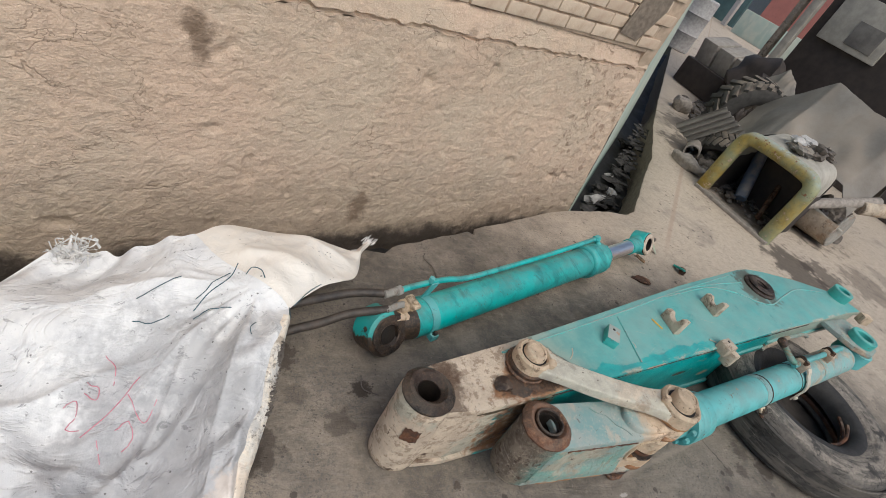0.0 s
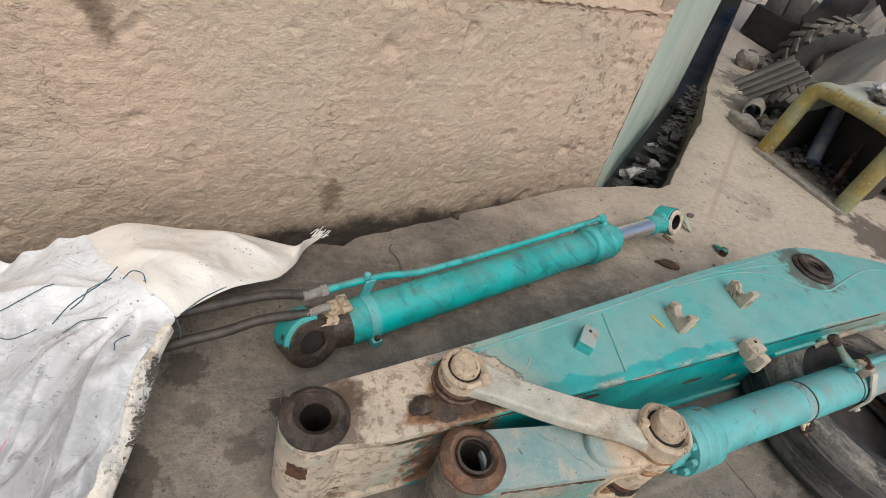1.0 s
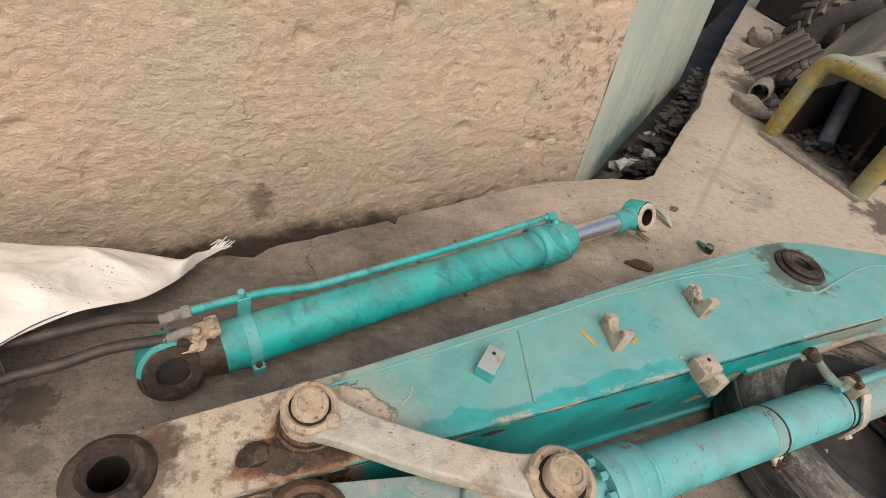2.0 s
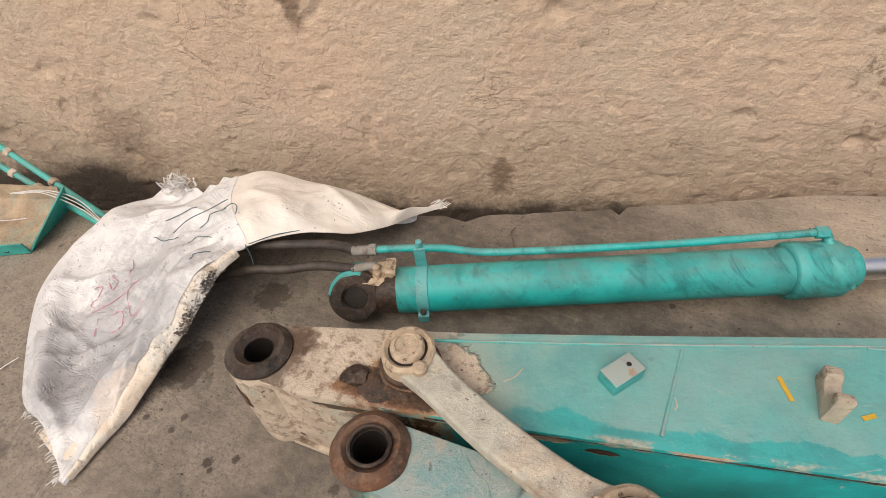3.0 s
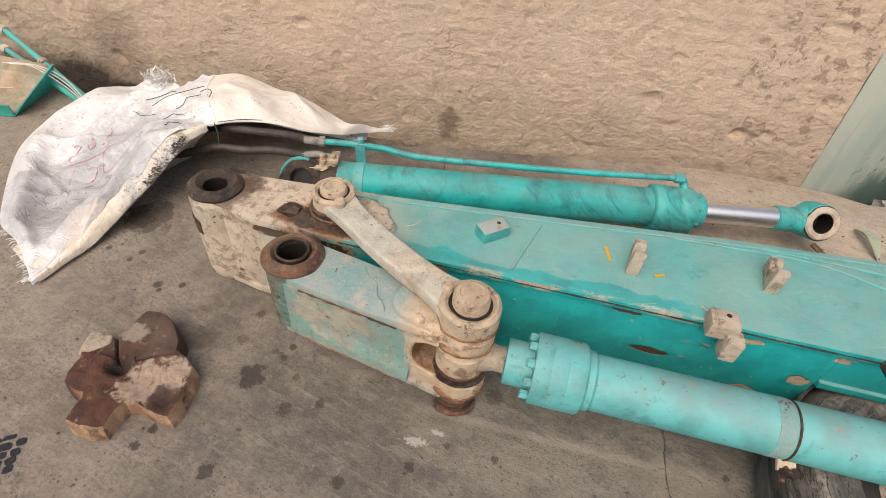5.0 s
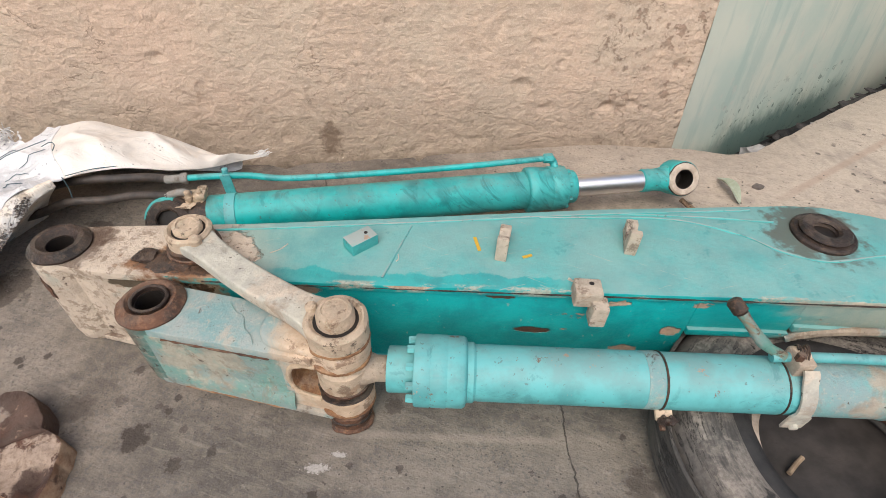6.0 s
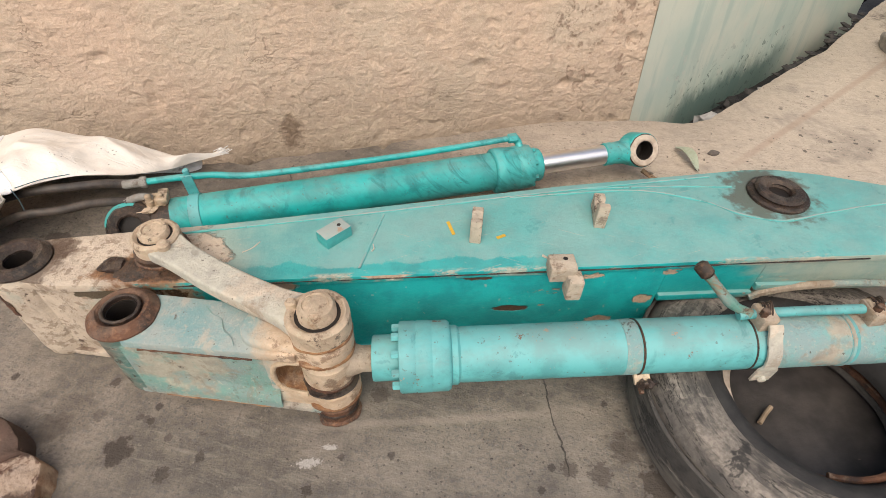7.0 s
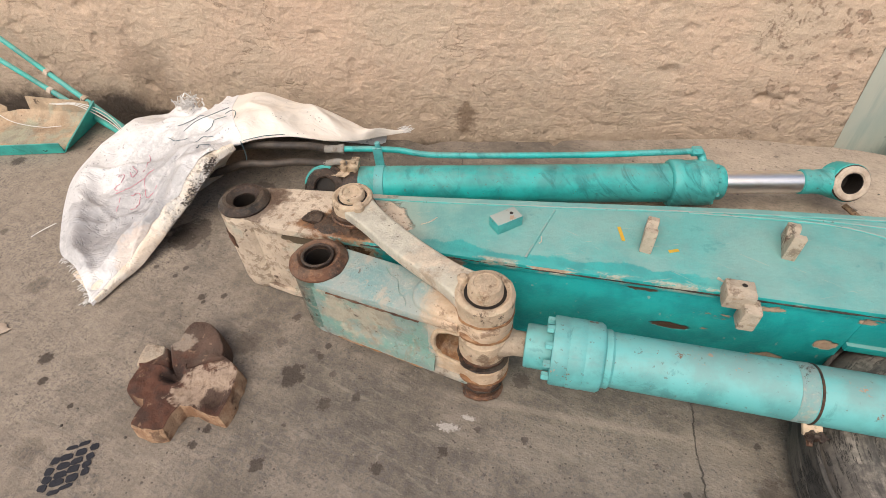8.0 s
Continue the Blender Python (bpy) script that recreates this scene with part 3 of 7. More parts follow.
def tyre_rubber(name):
    """Cracked rubber: dark tread, dusty sidewall, marks that run round the axle at (3.82, 0.44)."""
    n = Net(name)
    x, y = n.math("SUBTRACT", n.axis(0), 3.82), n.math("SUBTRACT", n.axis(1), 0.44)
    r = n.math("SQRT", n.add(n.mul(x, x), n.mul(y, y)))
    ring_co = n.node("ShaderNodeCombineXYZ")
    n.put(ring_co.inputs[0], n.mul(r, 26.0))
    n.put(ring_co.inputs[1], n.mul(n.math("ARCTAN2", y, x), 1.6))
    n.put(ring_co.inputs[2], n.mul(n.axis(2), 20.0))
    rings = n.noise(1.0, 6, 0.7, ring_co.outputs[0], 0.3)
    fine, mid, big = n.noise(70, 7, 0.72), n.noise(14, 6, 0.7), n.noise(4, 5, 0.6)
    c = n.mix(n.step(mid, 0.38, 0.62), (0.062, 0.056, 0.050), (0.032, 0.029, 0.027))
    dust = n.mix(n.step(fine, 0.42, 0.60), (0.33, 0.285, 0.235), (0.21, 0.18, 0.15))
    band = n.mul(n.step(r, 0.295, 0.33), n.step(n.add(r, n.mul(big, 0.05)), 0.490, 0.455))
    lay = n.mul(n.step(n.upward(), 0.0, 0.5), n.add(0.30, n.mul(band, 0.55)))
    c = n.mix(n.mul(lay, n.step(n.add(n.mul(mid, 0.45), n.mul(rings, 0.55)), 0.38, 0.58)), c, dust)
    c = n.mix(n.mul(n.step(n.upward(), 0.4, 0.0), n.mul(n.step(rings, 0.46, 0.60), 0.45)), c, (0.17, 0.145, 0.12))
    wet = n.step(n.noise(4.5, 7, 0.7, distort=0.5), 0.575, 0.605)
    c = n.mix(n.mul(wet, 0.85), c, (0.022, 0.020, 0.019))
    split = n.math("ABSOLUTE", n.math("SUBTRACT", rings, 0.5))
    crack = n.mul(n.step(split, 0.016, 0.004), n.step(n.noise(5, 4, 0.6), 0.46, 0.56))
    c = n.mix(n.mul(crack, 0.85), c, (0.012, 0.011, 0.010))
    return n.done(c, 0.82, 0.0, n.add(n.add(n.mul(fine, 0.7), n.mul(rings, 0.6)), n.mul(crack, -1.0)), 0.6, 0.006)


M = {
    "concrete": concrete("concrete"),
    "plaster": plaster("plaster"),
    "ledge": plain("ledge_mortar", (0.50, 0.38, 0.28), (0.38, 0.29, 0.21), 0.95, 16, 0.6),
    "brick": None,
    "green_wall": None,
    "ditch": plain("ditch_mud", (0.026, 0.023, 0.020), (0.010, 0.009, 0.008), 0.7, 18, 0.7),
    "slab_side": plain("slab_side", (0.26, 0.21, 0.16), (0.15, 0.12, 0.095), 0.95, 30, 0.8),
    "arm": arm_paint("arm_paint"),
    "link": beige_metal("link_dusty", 0.3, 0.15, (0.70, 0.60, 0.47), (0.34, 0.47, 0.44)),
    "pin": beige_metal("pin_dusty", 0.0, 0.55, (0.66, 0.51, 0.36)),
    "boss": rusty("boss_grease", (0.040, 0.024, 0.017), (0.014, 0.011, 0.009), 0.12, (0.14, 0.085, 0.05), 0.42),
    "bucket_link": beige_metal("bucket_link_worn", 0.75, 0.45, (0.47, 0.42, 0.345), (0.22, 0.37, 0.345)),
    "link_flank": beige_metal("bucket_link_flank", 0.85, 0.2, (0.44, 0.41, 0.32), (0.15, 0.35, 0.30)),
    "eye_tube": scaly("eye_tube_scale"),
    "link_top": link_top("bucket_link_top"),
    "collar_rust": rusty("collar_rust", (0.070, 0.036, 0.020), (0.020, 0.014, 0.011), 0.08, (0.20, 0.10, 0.05), 0.5),
    "ear_cast": beige_metal("fork_casting", 0.0, 0.42, (0.62, 0.47, 0.32)),
    "eye_rust": rusty("eye_rust", (0.15, 0.068, 0.036), (0.04, 0.024, 0.018), 0.15, (0.32, 0.16, 0.08), 0.55),
    "orange_rust": rusty("orange_rust", (0.36, 0.19, 0.085), (0.17, 0.075, 0.035), 0.35, (0.46, 0.30, 0.17)),
    "cyl": paint("free_cylinder_paint", (0.010, 0.43, 0.41), 0.12, 0.16, 0.15, 0.75),
    "pale_cyl": paint("bucket_cylinder_paint", (0.10, 0.42, 0.42), 0.28, 0.55, 0.5),
    "teal_plain": paint("teal_paint", (0.03, 0.42, 0.36), 0.3, 0.3, 0.25),
    "tray": beige_metal("tray_dusty", 0.32, 0.12, (0.52, 0.39, 0.265), (0.16, 0.40, 0.33)),
    "tray_side": beige_metal("tray_side", 0.75, 0.35, (0.40, 0.25, 0.14), (0.06, 0.34, 0.28)),
    "rust": rusty("rust"),
    "root": paint("root_eye_paint", (0.02, 0.36, 0.33), 0.2, 0.5, 0.3, 0.0, (-0.75, 0.35, 1.0, -0.598)),
    "stub": beige_metal("stub_corroded", 0.85, 0.8, (0.26, 0.17, 0.10), (0.09, 0.29, 0.24)),
    "dark_rubber": plain("black_rubber", (0.022, 0.020, 0.019), (0.04, 0.036, 0.033), 0.7, 20, 0.5),
    "hem": woven("sack_hem", True),
    "flap": woven("sack_flap", False, True),
    "tyre": tyre_rubber("tyre_rubber"),
    "steel": beige_metal("fitting_steel", 0.0, 0.4, (0.32, 0.30, 0.265)),
    "hub": casting_rust("casting_rust"),
    "chrome": chrome("chrome"),
    "bare": beige_metal("bare_steel", 0.08, 0.4),
    "pad": paint("pad_paint", (0.04, 0.40, 0.37), 1.0, 0.7, 0.2),
    "coat": beige_metal("dust_coat", 0.9, 0.05, (0.44, 0.385, 0.30), (0.19, 0.43, 0.42)),
    "cream": beige_metal("cream_steel", 0.05, 0.5, (0.59, 0.49, 0.375)),
    "bush": plain("bushing_face", (0.60, 0.51, 0.41), (0.36, 0.27, 0.20), 0.6, 20, 0.4),
    "rubber": plain("rubber", (0.06, 0.055, 0.05), (0.035, 0.032, 0.03), 0.85, 18, 0.5, 0.0, 0.42),
    "hose": plain("hose_rubber", (0.024, 0.020, 0.018), (0.065, 0.050, 0.039), 0.55, 22, 0.6, 0.0, 0.04),
    # near black, serves as grease and as painted shade in bores and holes
    "dark": plain("grease_and_shade", (0.009, 0.007, 0.006), (0.02, 0.014, 0.010), 0.6, 20, 0.5),
    "sack": woven("woven_sack"),
    "string": plain("string", (0.05, 0.10, 0.12), (0.09, 0.13, 0.15), 0.8, 60),
    "red": plain("red_marker", (0.62, 0.20, 0.26), (0.58, 0.30, 0.34), 0.8, 40),
    "yellow": paint("yellow_paint", (0.34, 0.23, 0.04), 1.0, 0.8, 0.8),
    "tarp": plain("grey_tarp", (0.20, 0.185, 0.165), (0.125, 0.115, 0.105), 0.9, 6, 1.0, 0.0, 0.35),
    "stone": plain("stone", (0.34, 0.30, 0.26), (0.22, 0.19, 0.165), 0.95, 25, 0.7),
    "blocks": plain("cast_blocks", (0.40, 0.36, 0.31), (0.30, 0.27, 0.235), 0.9, 12, 0.5),
    "machine": plain("dark_machine", (0.055, 0.042, 0.036), (0.035, 0.028, 0.025), 0.7, 8, 0.4),
    "panel": plain("dusty_panel", (0.42, 0.385, 0.33), (0.30, 0.28, 0.24), 0.8, 7, 0.4),
    "pink": plain("pink_wall", (0.62, 0.25, 0.20), (0.55, 0.22, 0.18), 0.9, 2, 0.2),
    "far_green": plain("far_gate", (0.10, 0.17, 0.17), (0.07, 0.12, 0.12), 0.7, 3, 0.2),
    "blue": plain("blue_paint", (0.06, 0.10, 0.17), (0.10, 0.12, 0.15), 0.7, 16, 0.3, 0.0, 0.5),
    "leaf": plain("dry_leaf", (0.40, 0.43, 0.33), (0.33, 0.37, 0.27), 0.7, 60, 0.4),
    "wood": plain("wood", (0.36, 0.27, 0.18), (0.24, 0.17, 0.11), 0.85, 30, 0.5),
    "yellow_mark": plain("yellow_crayon", (0.62, 0.38, 0.03), (0.55, 0.34, 0.04), 0.7, 60),
    "oil": plain("tread_oil", (0.012, 0.012, 0.016), (0.02, 0.02, 0.024), 0.45, 60, 0.3),
    "ear": beige_metal("ear_dusty", 0.75, 0.3),
    "arch": beige_metal("arch_dust", 0.1, 0.5, (0.36, 0.26, 0.18)),
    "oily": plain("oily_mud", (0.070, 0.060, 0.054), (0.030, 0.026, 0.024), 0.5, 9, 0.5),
    "drain_litter": plain("drain_litter", (0.075, 0.066, 0.06), (0.022, 0.02, 0.019), 0.8, 22, 0.7),
    "weld": paint("weld_paint", (0.06, 0.40, 0.37), 0.9, 0.3, 0.2),
    "fibre": plain("frayed_fibre", (0.74, 0.72, 0.69), (0.60, 0.58, 0.55), 0.7, 60),
    "debris": plain("debris", (0.16, 0.135, 0.115), (0.08, 0.068, 0.058), 0.95, 20, 0.8),
    "litter": plain("pale_litter", (0.50, 0.48, 0.46), (0.34, 0.32, 0.31), 0.8, 20, 0.5),
}


def brick_material():
    n = Net("painted_brick")
    tone = n.random()
    base = n.mix(tone, (0.60, 0.48, 0.36), (0.50, 0.39, 0.29))
    base = n.mix(n.mul(n.step(n.noise(9, 5), 0.5, 0.7), 0.5), base, (0.40, 0.27, 0.19))
    return n.done(base, 0.92, 0.0, n.add(n.noise(70, 6), n.noise(15, 4)), 0.5, 0.006)


def green_material():
    n = Net("green_wall_paint")
    mid, big, fine = n.noise(10, 6, 0.65), n.noise(1.6, 5), n.noise(70, 6)
    c = n.mix(n.step(big, 0.38, 0.62), (0.52, 0.54, 0.45), (0.42, 0.49, 0.42))
    run = n.step(n.noise(3.0, 6, 0.65, n.scaled(2.2, 1, 0.25)), 0.50, 0.62)
    c = n.mix(n.mul(run, 0.45), c, (0.29, 0.39, 0.35))
    c = n.mix(n.mul(n.step(mid, 0.60, 0.66), 0.4), c, (0.52, 0.48, 0.41))
    window = n.mul(n.step(n.axis(0), 4.35, 4.75), n.step(n.axis(0), 6.2, 5.6))
    foot = n.step(n.add(n.axis(2), n.mul(n.math("SUBTRACT", n.noise(3.5, 7, 0.7, n.scaled(1, 1, 0.6)), 0.5), 0.55)), -0.16, -0.36)
    c = n.mix(n.mul(n.mul(foot, window), 0.85), c, (0.045, 0.10, 0.088))
    spots = n.mul(n.step(n.noise(16, 6, 0.7), 0.58, 0.63), n.mul(window, n.step(n.axis(2), 0.05, -0.2)))
    c = n.mix(n.mul(spots, 0.8), c, (0.06, 0.09, 0.08))
    return n.done(c, 0.75, 0.0, n.add(n.mul(fine, 0.5), mid), 0.35, 0.006)


M["brick"], M["green_wall"] = brick_material(), green_material()


# ---- mesh kit ----
def thing(name, at, label, category, group="", kind=""):
    e = new(name)
    e.location = at
    e.empty_display_size = 0.1
    return tagged(e, label, category, group, kind)


def finish(bm, name, mat, smooth=40):
    bmesh.ops.recalc_face_normals(bm, faces=bm.faces)
    me = bpy.data.meshes.new(name)
    if smooth:
        cosine = math.cos(radians(smooth))
        for f in bm.faces:
            f.smooth = True
        for e in bm.edges:
            if len(e.link_faces) == 2 and e.link_faces[0].normal.dot(e.link_faces[1].normal) < cosine:
                e.smooth = False
    bm.to_mesh(me)
    bm.free()
    me.materials.append(M[mat] if isinstance(mat, str) else mat)
    return me


def part(name, bm, material, parent, label="", smooth=40):
    """One mesh under a thing (an empty) or under a part."""
    ob = new(name, finish(bm, name, material, smooth))
    ob.parent = parent
    if parent.type == "EMPTY":
        ob.matrix_parent_inverse = parent.matrix_basis.inverted()
    return tagged(ob, label)


def solo(name, bm, material, label="", category="", group="", kind="", smooth=40):
    return tagged(new(name, finish(bm, name, material, smooth)), label, category, group, kind)


def soften(bm, width, seg=2, sharp=35):
    edges = [e for e in bm.edges if len(e.link_faces) == 2 and e.calc_face_angle(0) > radians(sharp)]
    if edges and width:
        bmesh.ops.bevel(bm, geom=edges, offset=width, segments=seg, affect="EDGES", profile=0.6, clamp_overlap=True)


def frame_to(p0, p1):
    """A pose at p0 whose z runs to p1."""
    d = Vector(p1) - Vector(p0)
    return Matrix.Translation(p0) @ d.to_track_quat("Z", "Y").to_matrix().to_4x4(), d.length


def box(size, m=Matrix(), bevel=0.004, bm=None):
    own = bmesh.new()
    bmesh.ops.create_cube(own, size=1.0, matrix=Matrix.Diagonal((*size, 1)))
    soften(own, bevel)
    return merge(bm, own, m)


def merge(bm, own, m=Matrix()):
    own.transform(m)
    if bm is None:
        return own
    me = bpy.data.meshes.new("tmp")
    own.to_mesh(me)
    own.free()
    bm.from_mesh(me)
    bpy.data.meshes.remove(me)
    return bm


def lathe(profile, p0, p1, seg=40, bm=None, closed=False, fuzz=0.0, rng=None):
    """Turns (radius, height) pairs round the line from p0 towards p1; heights in metres from p0."""
    own = bmesh.new()
    m, _ = frame_to(p0, p1)
    rings = []
    for r, h in profile:
        ring = []
        for i in range(seg):
            a = 2 * math.pi * i / seg
            rr = r * (1 + fuzz * noise.noise(Vector((math.cos(a) * 3 + h * 9, math.sin(a) * 3, h * 17 + p0[0] * 5))))
            ring.append(own.verts.new((rr * math.cos(a), rr * math.sin(a), h)))
        rings.append(ring)
    pairs = list(zip(rings, rings[1:])) + ([(rings[-1], rings[0])] if closed else [])
    for a, b in pairs:
        for i in range(seg):
            j = (i + 1) % seg
            own.faces.new((a[i], a[j], b[j], b[i]))
    if not closed:
        own.faces.new(rings[0][::-1])
        own.faces.new(rings[-1])
    return merge(bm, own, m)


def rod(p0, p1, r, seg=24, bevel=0.003, bm=None):
    length = (Vector(p1) - Vector(p0)).length
    b = min(bevel, r * 0.4, length * 0.3)
    return lathe([(r - b, 0), (r, b), (r, length - b), (r - b, length)], p0, p1, seg, bm)


def ring(p0, p1, r_out, r_in, seg=40, bevel=0.004, bm=None, fuzz=0.0):
    length = (Vector(p1) - Vector(p0)).length
    b = bevel
    return lathe([(r_in, b), (r_in + b, 0), (r_out - b, 0), (r_out, b), (r_out, length - b), (r_out - b, length), (r_in + b, length), (r_in, length - b)],
                 p0, p1, seg, bm, True, fuzz)


def prism(poly, z0, z1, bevel=0.005, m=Matrix(), bm=None, seg=2):
    own = bmesh.new()
    low = [own.verts.new((x, y, z0(x, y) if callable(z0) else z0)) for x, y in poly]
    high = [own.verts.new((x, y, z1(x, y) if callable(z1) else z1)) for x, y in poly]
    n = len(poly)
    own.faces.new(low[::-1])
    own.faces.new(high)
    for i in range(n):
        j = (i + 1) % n
        own.faces.new((low[i], low[j], high[j], high[i]))
    bmesh.ops.recalc_face_normals(own, faces=own.faces)
    soften(own, bevel, seg)
    return merge(bm, own, m)


def spline(pts, n=8):
    """A Catmull-Rom line through the points."""
    P = [Vector(p) for p in pts]
    P = [2 * P[0] - P[1]] + P + [2 * P[-1] - P[-2]]
    out = []
    for a, b, c, d in zip(P, P[1:], P[2:], P[3:]):
        for i in range(n):
            t = i / n
            out.append(0.5 * (2 * b + (c - a) * t + (2 * a - 5 * b + 4 * c - d) * t * t + (3 * b - 3 * c + d - a) * t ** 3))
    return out + [P[-2]]


def tube(path, r, seg=10, bm=None, wob=0.0):
    own = bmesh.new()
    path = [Vector(p) for p in path]
    rings = []
    side = None
    for i, p in enumerate(path):
        d = (path[min(i + 1, len(path) - 1)] - path[max(i - 1, 0)]).normalized()
        if side is None:
            side = d.orthogonal().normalized()
        side = (side - side.dot(d) * d).normalized()
        up = d.cross(side)
        rr = (r(i / (len(path) - 1)) if callable(r) else r) * (1 + wob * noise.noise(p * 40))
        rings.append([own.verts.new(p + rr * (math.cos(2 * math.pi * k / seg) * side + math.sin(2 * math.pi * k / seg) * up)) for k in range(seg)])
    for a, b in zip(rings, rings[1:]):
        for k in range(seg):
            l = (k + 1) % seg
            own.faces.new((a[k], a[l], b[l], b[k]))
    own.faces.new(rings[0][::-1])
    own.faces.new(rings[-1])
    return merge(bm, own)


def sheet(fn, nu, nv, thick=0.0):
    """A grid from fn(u, v) -> place, with thickness below it."""
    own = bmesh.new()
    g = [[own.verts.new(fn(i / nu, j / nv)) for j in range(nv + 1)] for i in range(nu + 1)]
    for i in range(nu):
        for j in range(nv):
            own.faces.new((g[i][j], g[i + 1][j], g[i + 1][j + 1], g[i][j + 1]))
    if thick:
        bmesh.ops.recalc_face_normals(own, faces=own.faces)
        bmesh.ops.solidify(own, geom=own.faces[:], thickness=thick)
    return own


def lump(at, size, seed, rough=0.35, sub=2, bm=None, spin=0.0):
    own = bmesh.new()
    bmesh.ops.create_icosphere(own, subdivisions=sub, radius=1.0)
    off = Vector((seed * 3.1, seed * 1.7, seed * 0.9))
    for v in own.verts:
        k = 1 + rough * noise.noise(v.co * 1.4 + off) + rough * 0.5 * noise.noise(v.co * 3.6 + off)
        v.co = Vector((v.co.x * size[0], v.co.y * size[1], v.co.z * size[2])) * k
    return merge(bm, own, Matrix.Translation(at) @ Matrix.Rotation(spin, 4, "Z"))


# ---- the setting ----
EDGE = [(-60, 1.9), (-8, 1.88), (-0.7, 1.89), (0.9, 1.92), (1.94, 1.955), (2.03, 1.925), (2.1, 1.965), (2.63, 2.04), (2.66, 2.0), (2.7, 2.05), (3.5, 2.175),
        (3.98, 2.16), (4.26, 2.105), (4.37, 2.12), (4.44, 2.135), (5.03, 2.52), (5.7, 2.93), (6.6, 3.62), (7.6, 4.32), (12, 7.3), (60, 37), (400, 250)]
LEAN_Y = 0.11


def slab_line():
    out = []
    for (x0, y0), (x1, y1) in zip(EDGE, EDGE[1:]):
        n = max(1, min(400, round(math.hypot(x1 - x0, y1 - y0) / 0.035))) if -3 < x0 < 9 else 12
        for i in range(n):
            t = i / n
            x, y = x0 + (x1 - x0) * t, y0 + (y1 - y0) * t
            y += 0.013 * noise.noise(Vector((x * 4.5, 0, 3))) + 0.008 * noise.noise(Vector((x * 17, 5, 0)))
            out.append((x, y))
    return out + [EDGE[-1]]


def ground():
    line = slab_line()
    bm = bmesh.new()
    rows = [0.0, 0.012, 0.35, 0.9, 1.6, 3, 8, 40, 400]
    grid = []
    for x, y in line:
        col = []
        for k, d in enumerate(rows):
            z = -0.012 if k == 0 else 0.0
            if k in (2, 3):
                z += 0.003 * noise.noise(Vector((x * 1.3, d, 1)))
            col.append(bm.verts.new((x, y - d, z)))
        grid.append(col)
    for a, b in zip(grid, grid[1:]):
        for k in range(len(rows) - 1):
            bm.faces.new((a[k], a[k + 1], b[k + 1], b[k]))
    solo("ground", bm, "concrete", "dusty grey concrete yard slab with oil spots and painted shade at the scrap", "ground", kind="structure", smooth=60)
    # its broken edge above the drain
    bm = bmesh.new()
    grid = []
    for i, (x, y) in enumerate(line):
        grid.append([bm.verts.new((x, y + 0.02 * k * noise.noise(Vector((x * 9, k, 0))) - 0.012 * k, z)) for k, z in enumerate((-0.012, -0.06, -0.14, -0.62))])
    for a, b in zip(grid, grid[1:]):
        for k in range(3):
            bm.faces.new((a[k], a[k + 1], b[k + 1], b[k]))
    solo("slab_edge", bm, "slab_side", "broken vertical edge of the concrete slab", "slab edge", kind="structure", smooth=0)
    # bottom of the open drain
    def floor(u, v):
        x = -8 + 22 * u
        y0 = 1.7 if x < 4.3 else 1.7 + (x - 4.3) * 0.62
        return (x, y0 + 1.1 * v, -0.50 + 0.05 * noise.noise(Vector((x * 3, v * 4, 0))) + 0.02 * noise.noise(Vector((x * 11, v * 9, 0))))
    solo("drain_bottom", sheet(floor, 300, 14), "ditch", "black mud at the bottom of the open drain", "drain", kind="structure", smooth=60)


def ledge_z(x):
    return 0.845 + 0.020 * (x - 1.5)


def wall_face(x, z):
    p = Vector((x, 0, z))
    d = 0.012 * noise.noise(p * 2.1) + 0.005 * noise.noise(p * 6.0) + 0.003 * noise.noise(Vector((x * 17, 3, z * 23))) + 0.0035 * noise.noise(Vector((x * 38, 8, z * 50))) + 0.003 * noise.noise(Vector((x * 78, 5, z * 86))) + 0.003 * noise.noise(Vector((x * 9, 2, z * 20)))
    dent = max(0.0, noise.noise(Vector((x * 7, 9, z * 9))) - 0.42) * 0.05
    hole = 0.035 * math.exp(-(((x - 3.72) / 0.035) ** 2 + ((z - 0.04) / 0.022) ** 2)) + 0.02 * math.exp(-(((x - 3.80) / 0.03) ** 2 + ((z - 0.03) / 0.02) ** 2))
    return 2.472 + 0.022 * (x - 2.5) + LEAN_Y * z + d + dent + hole


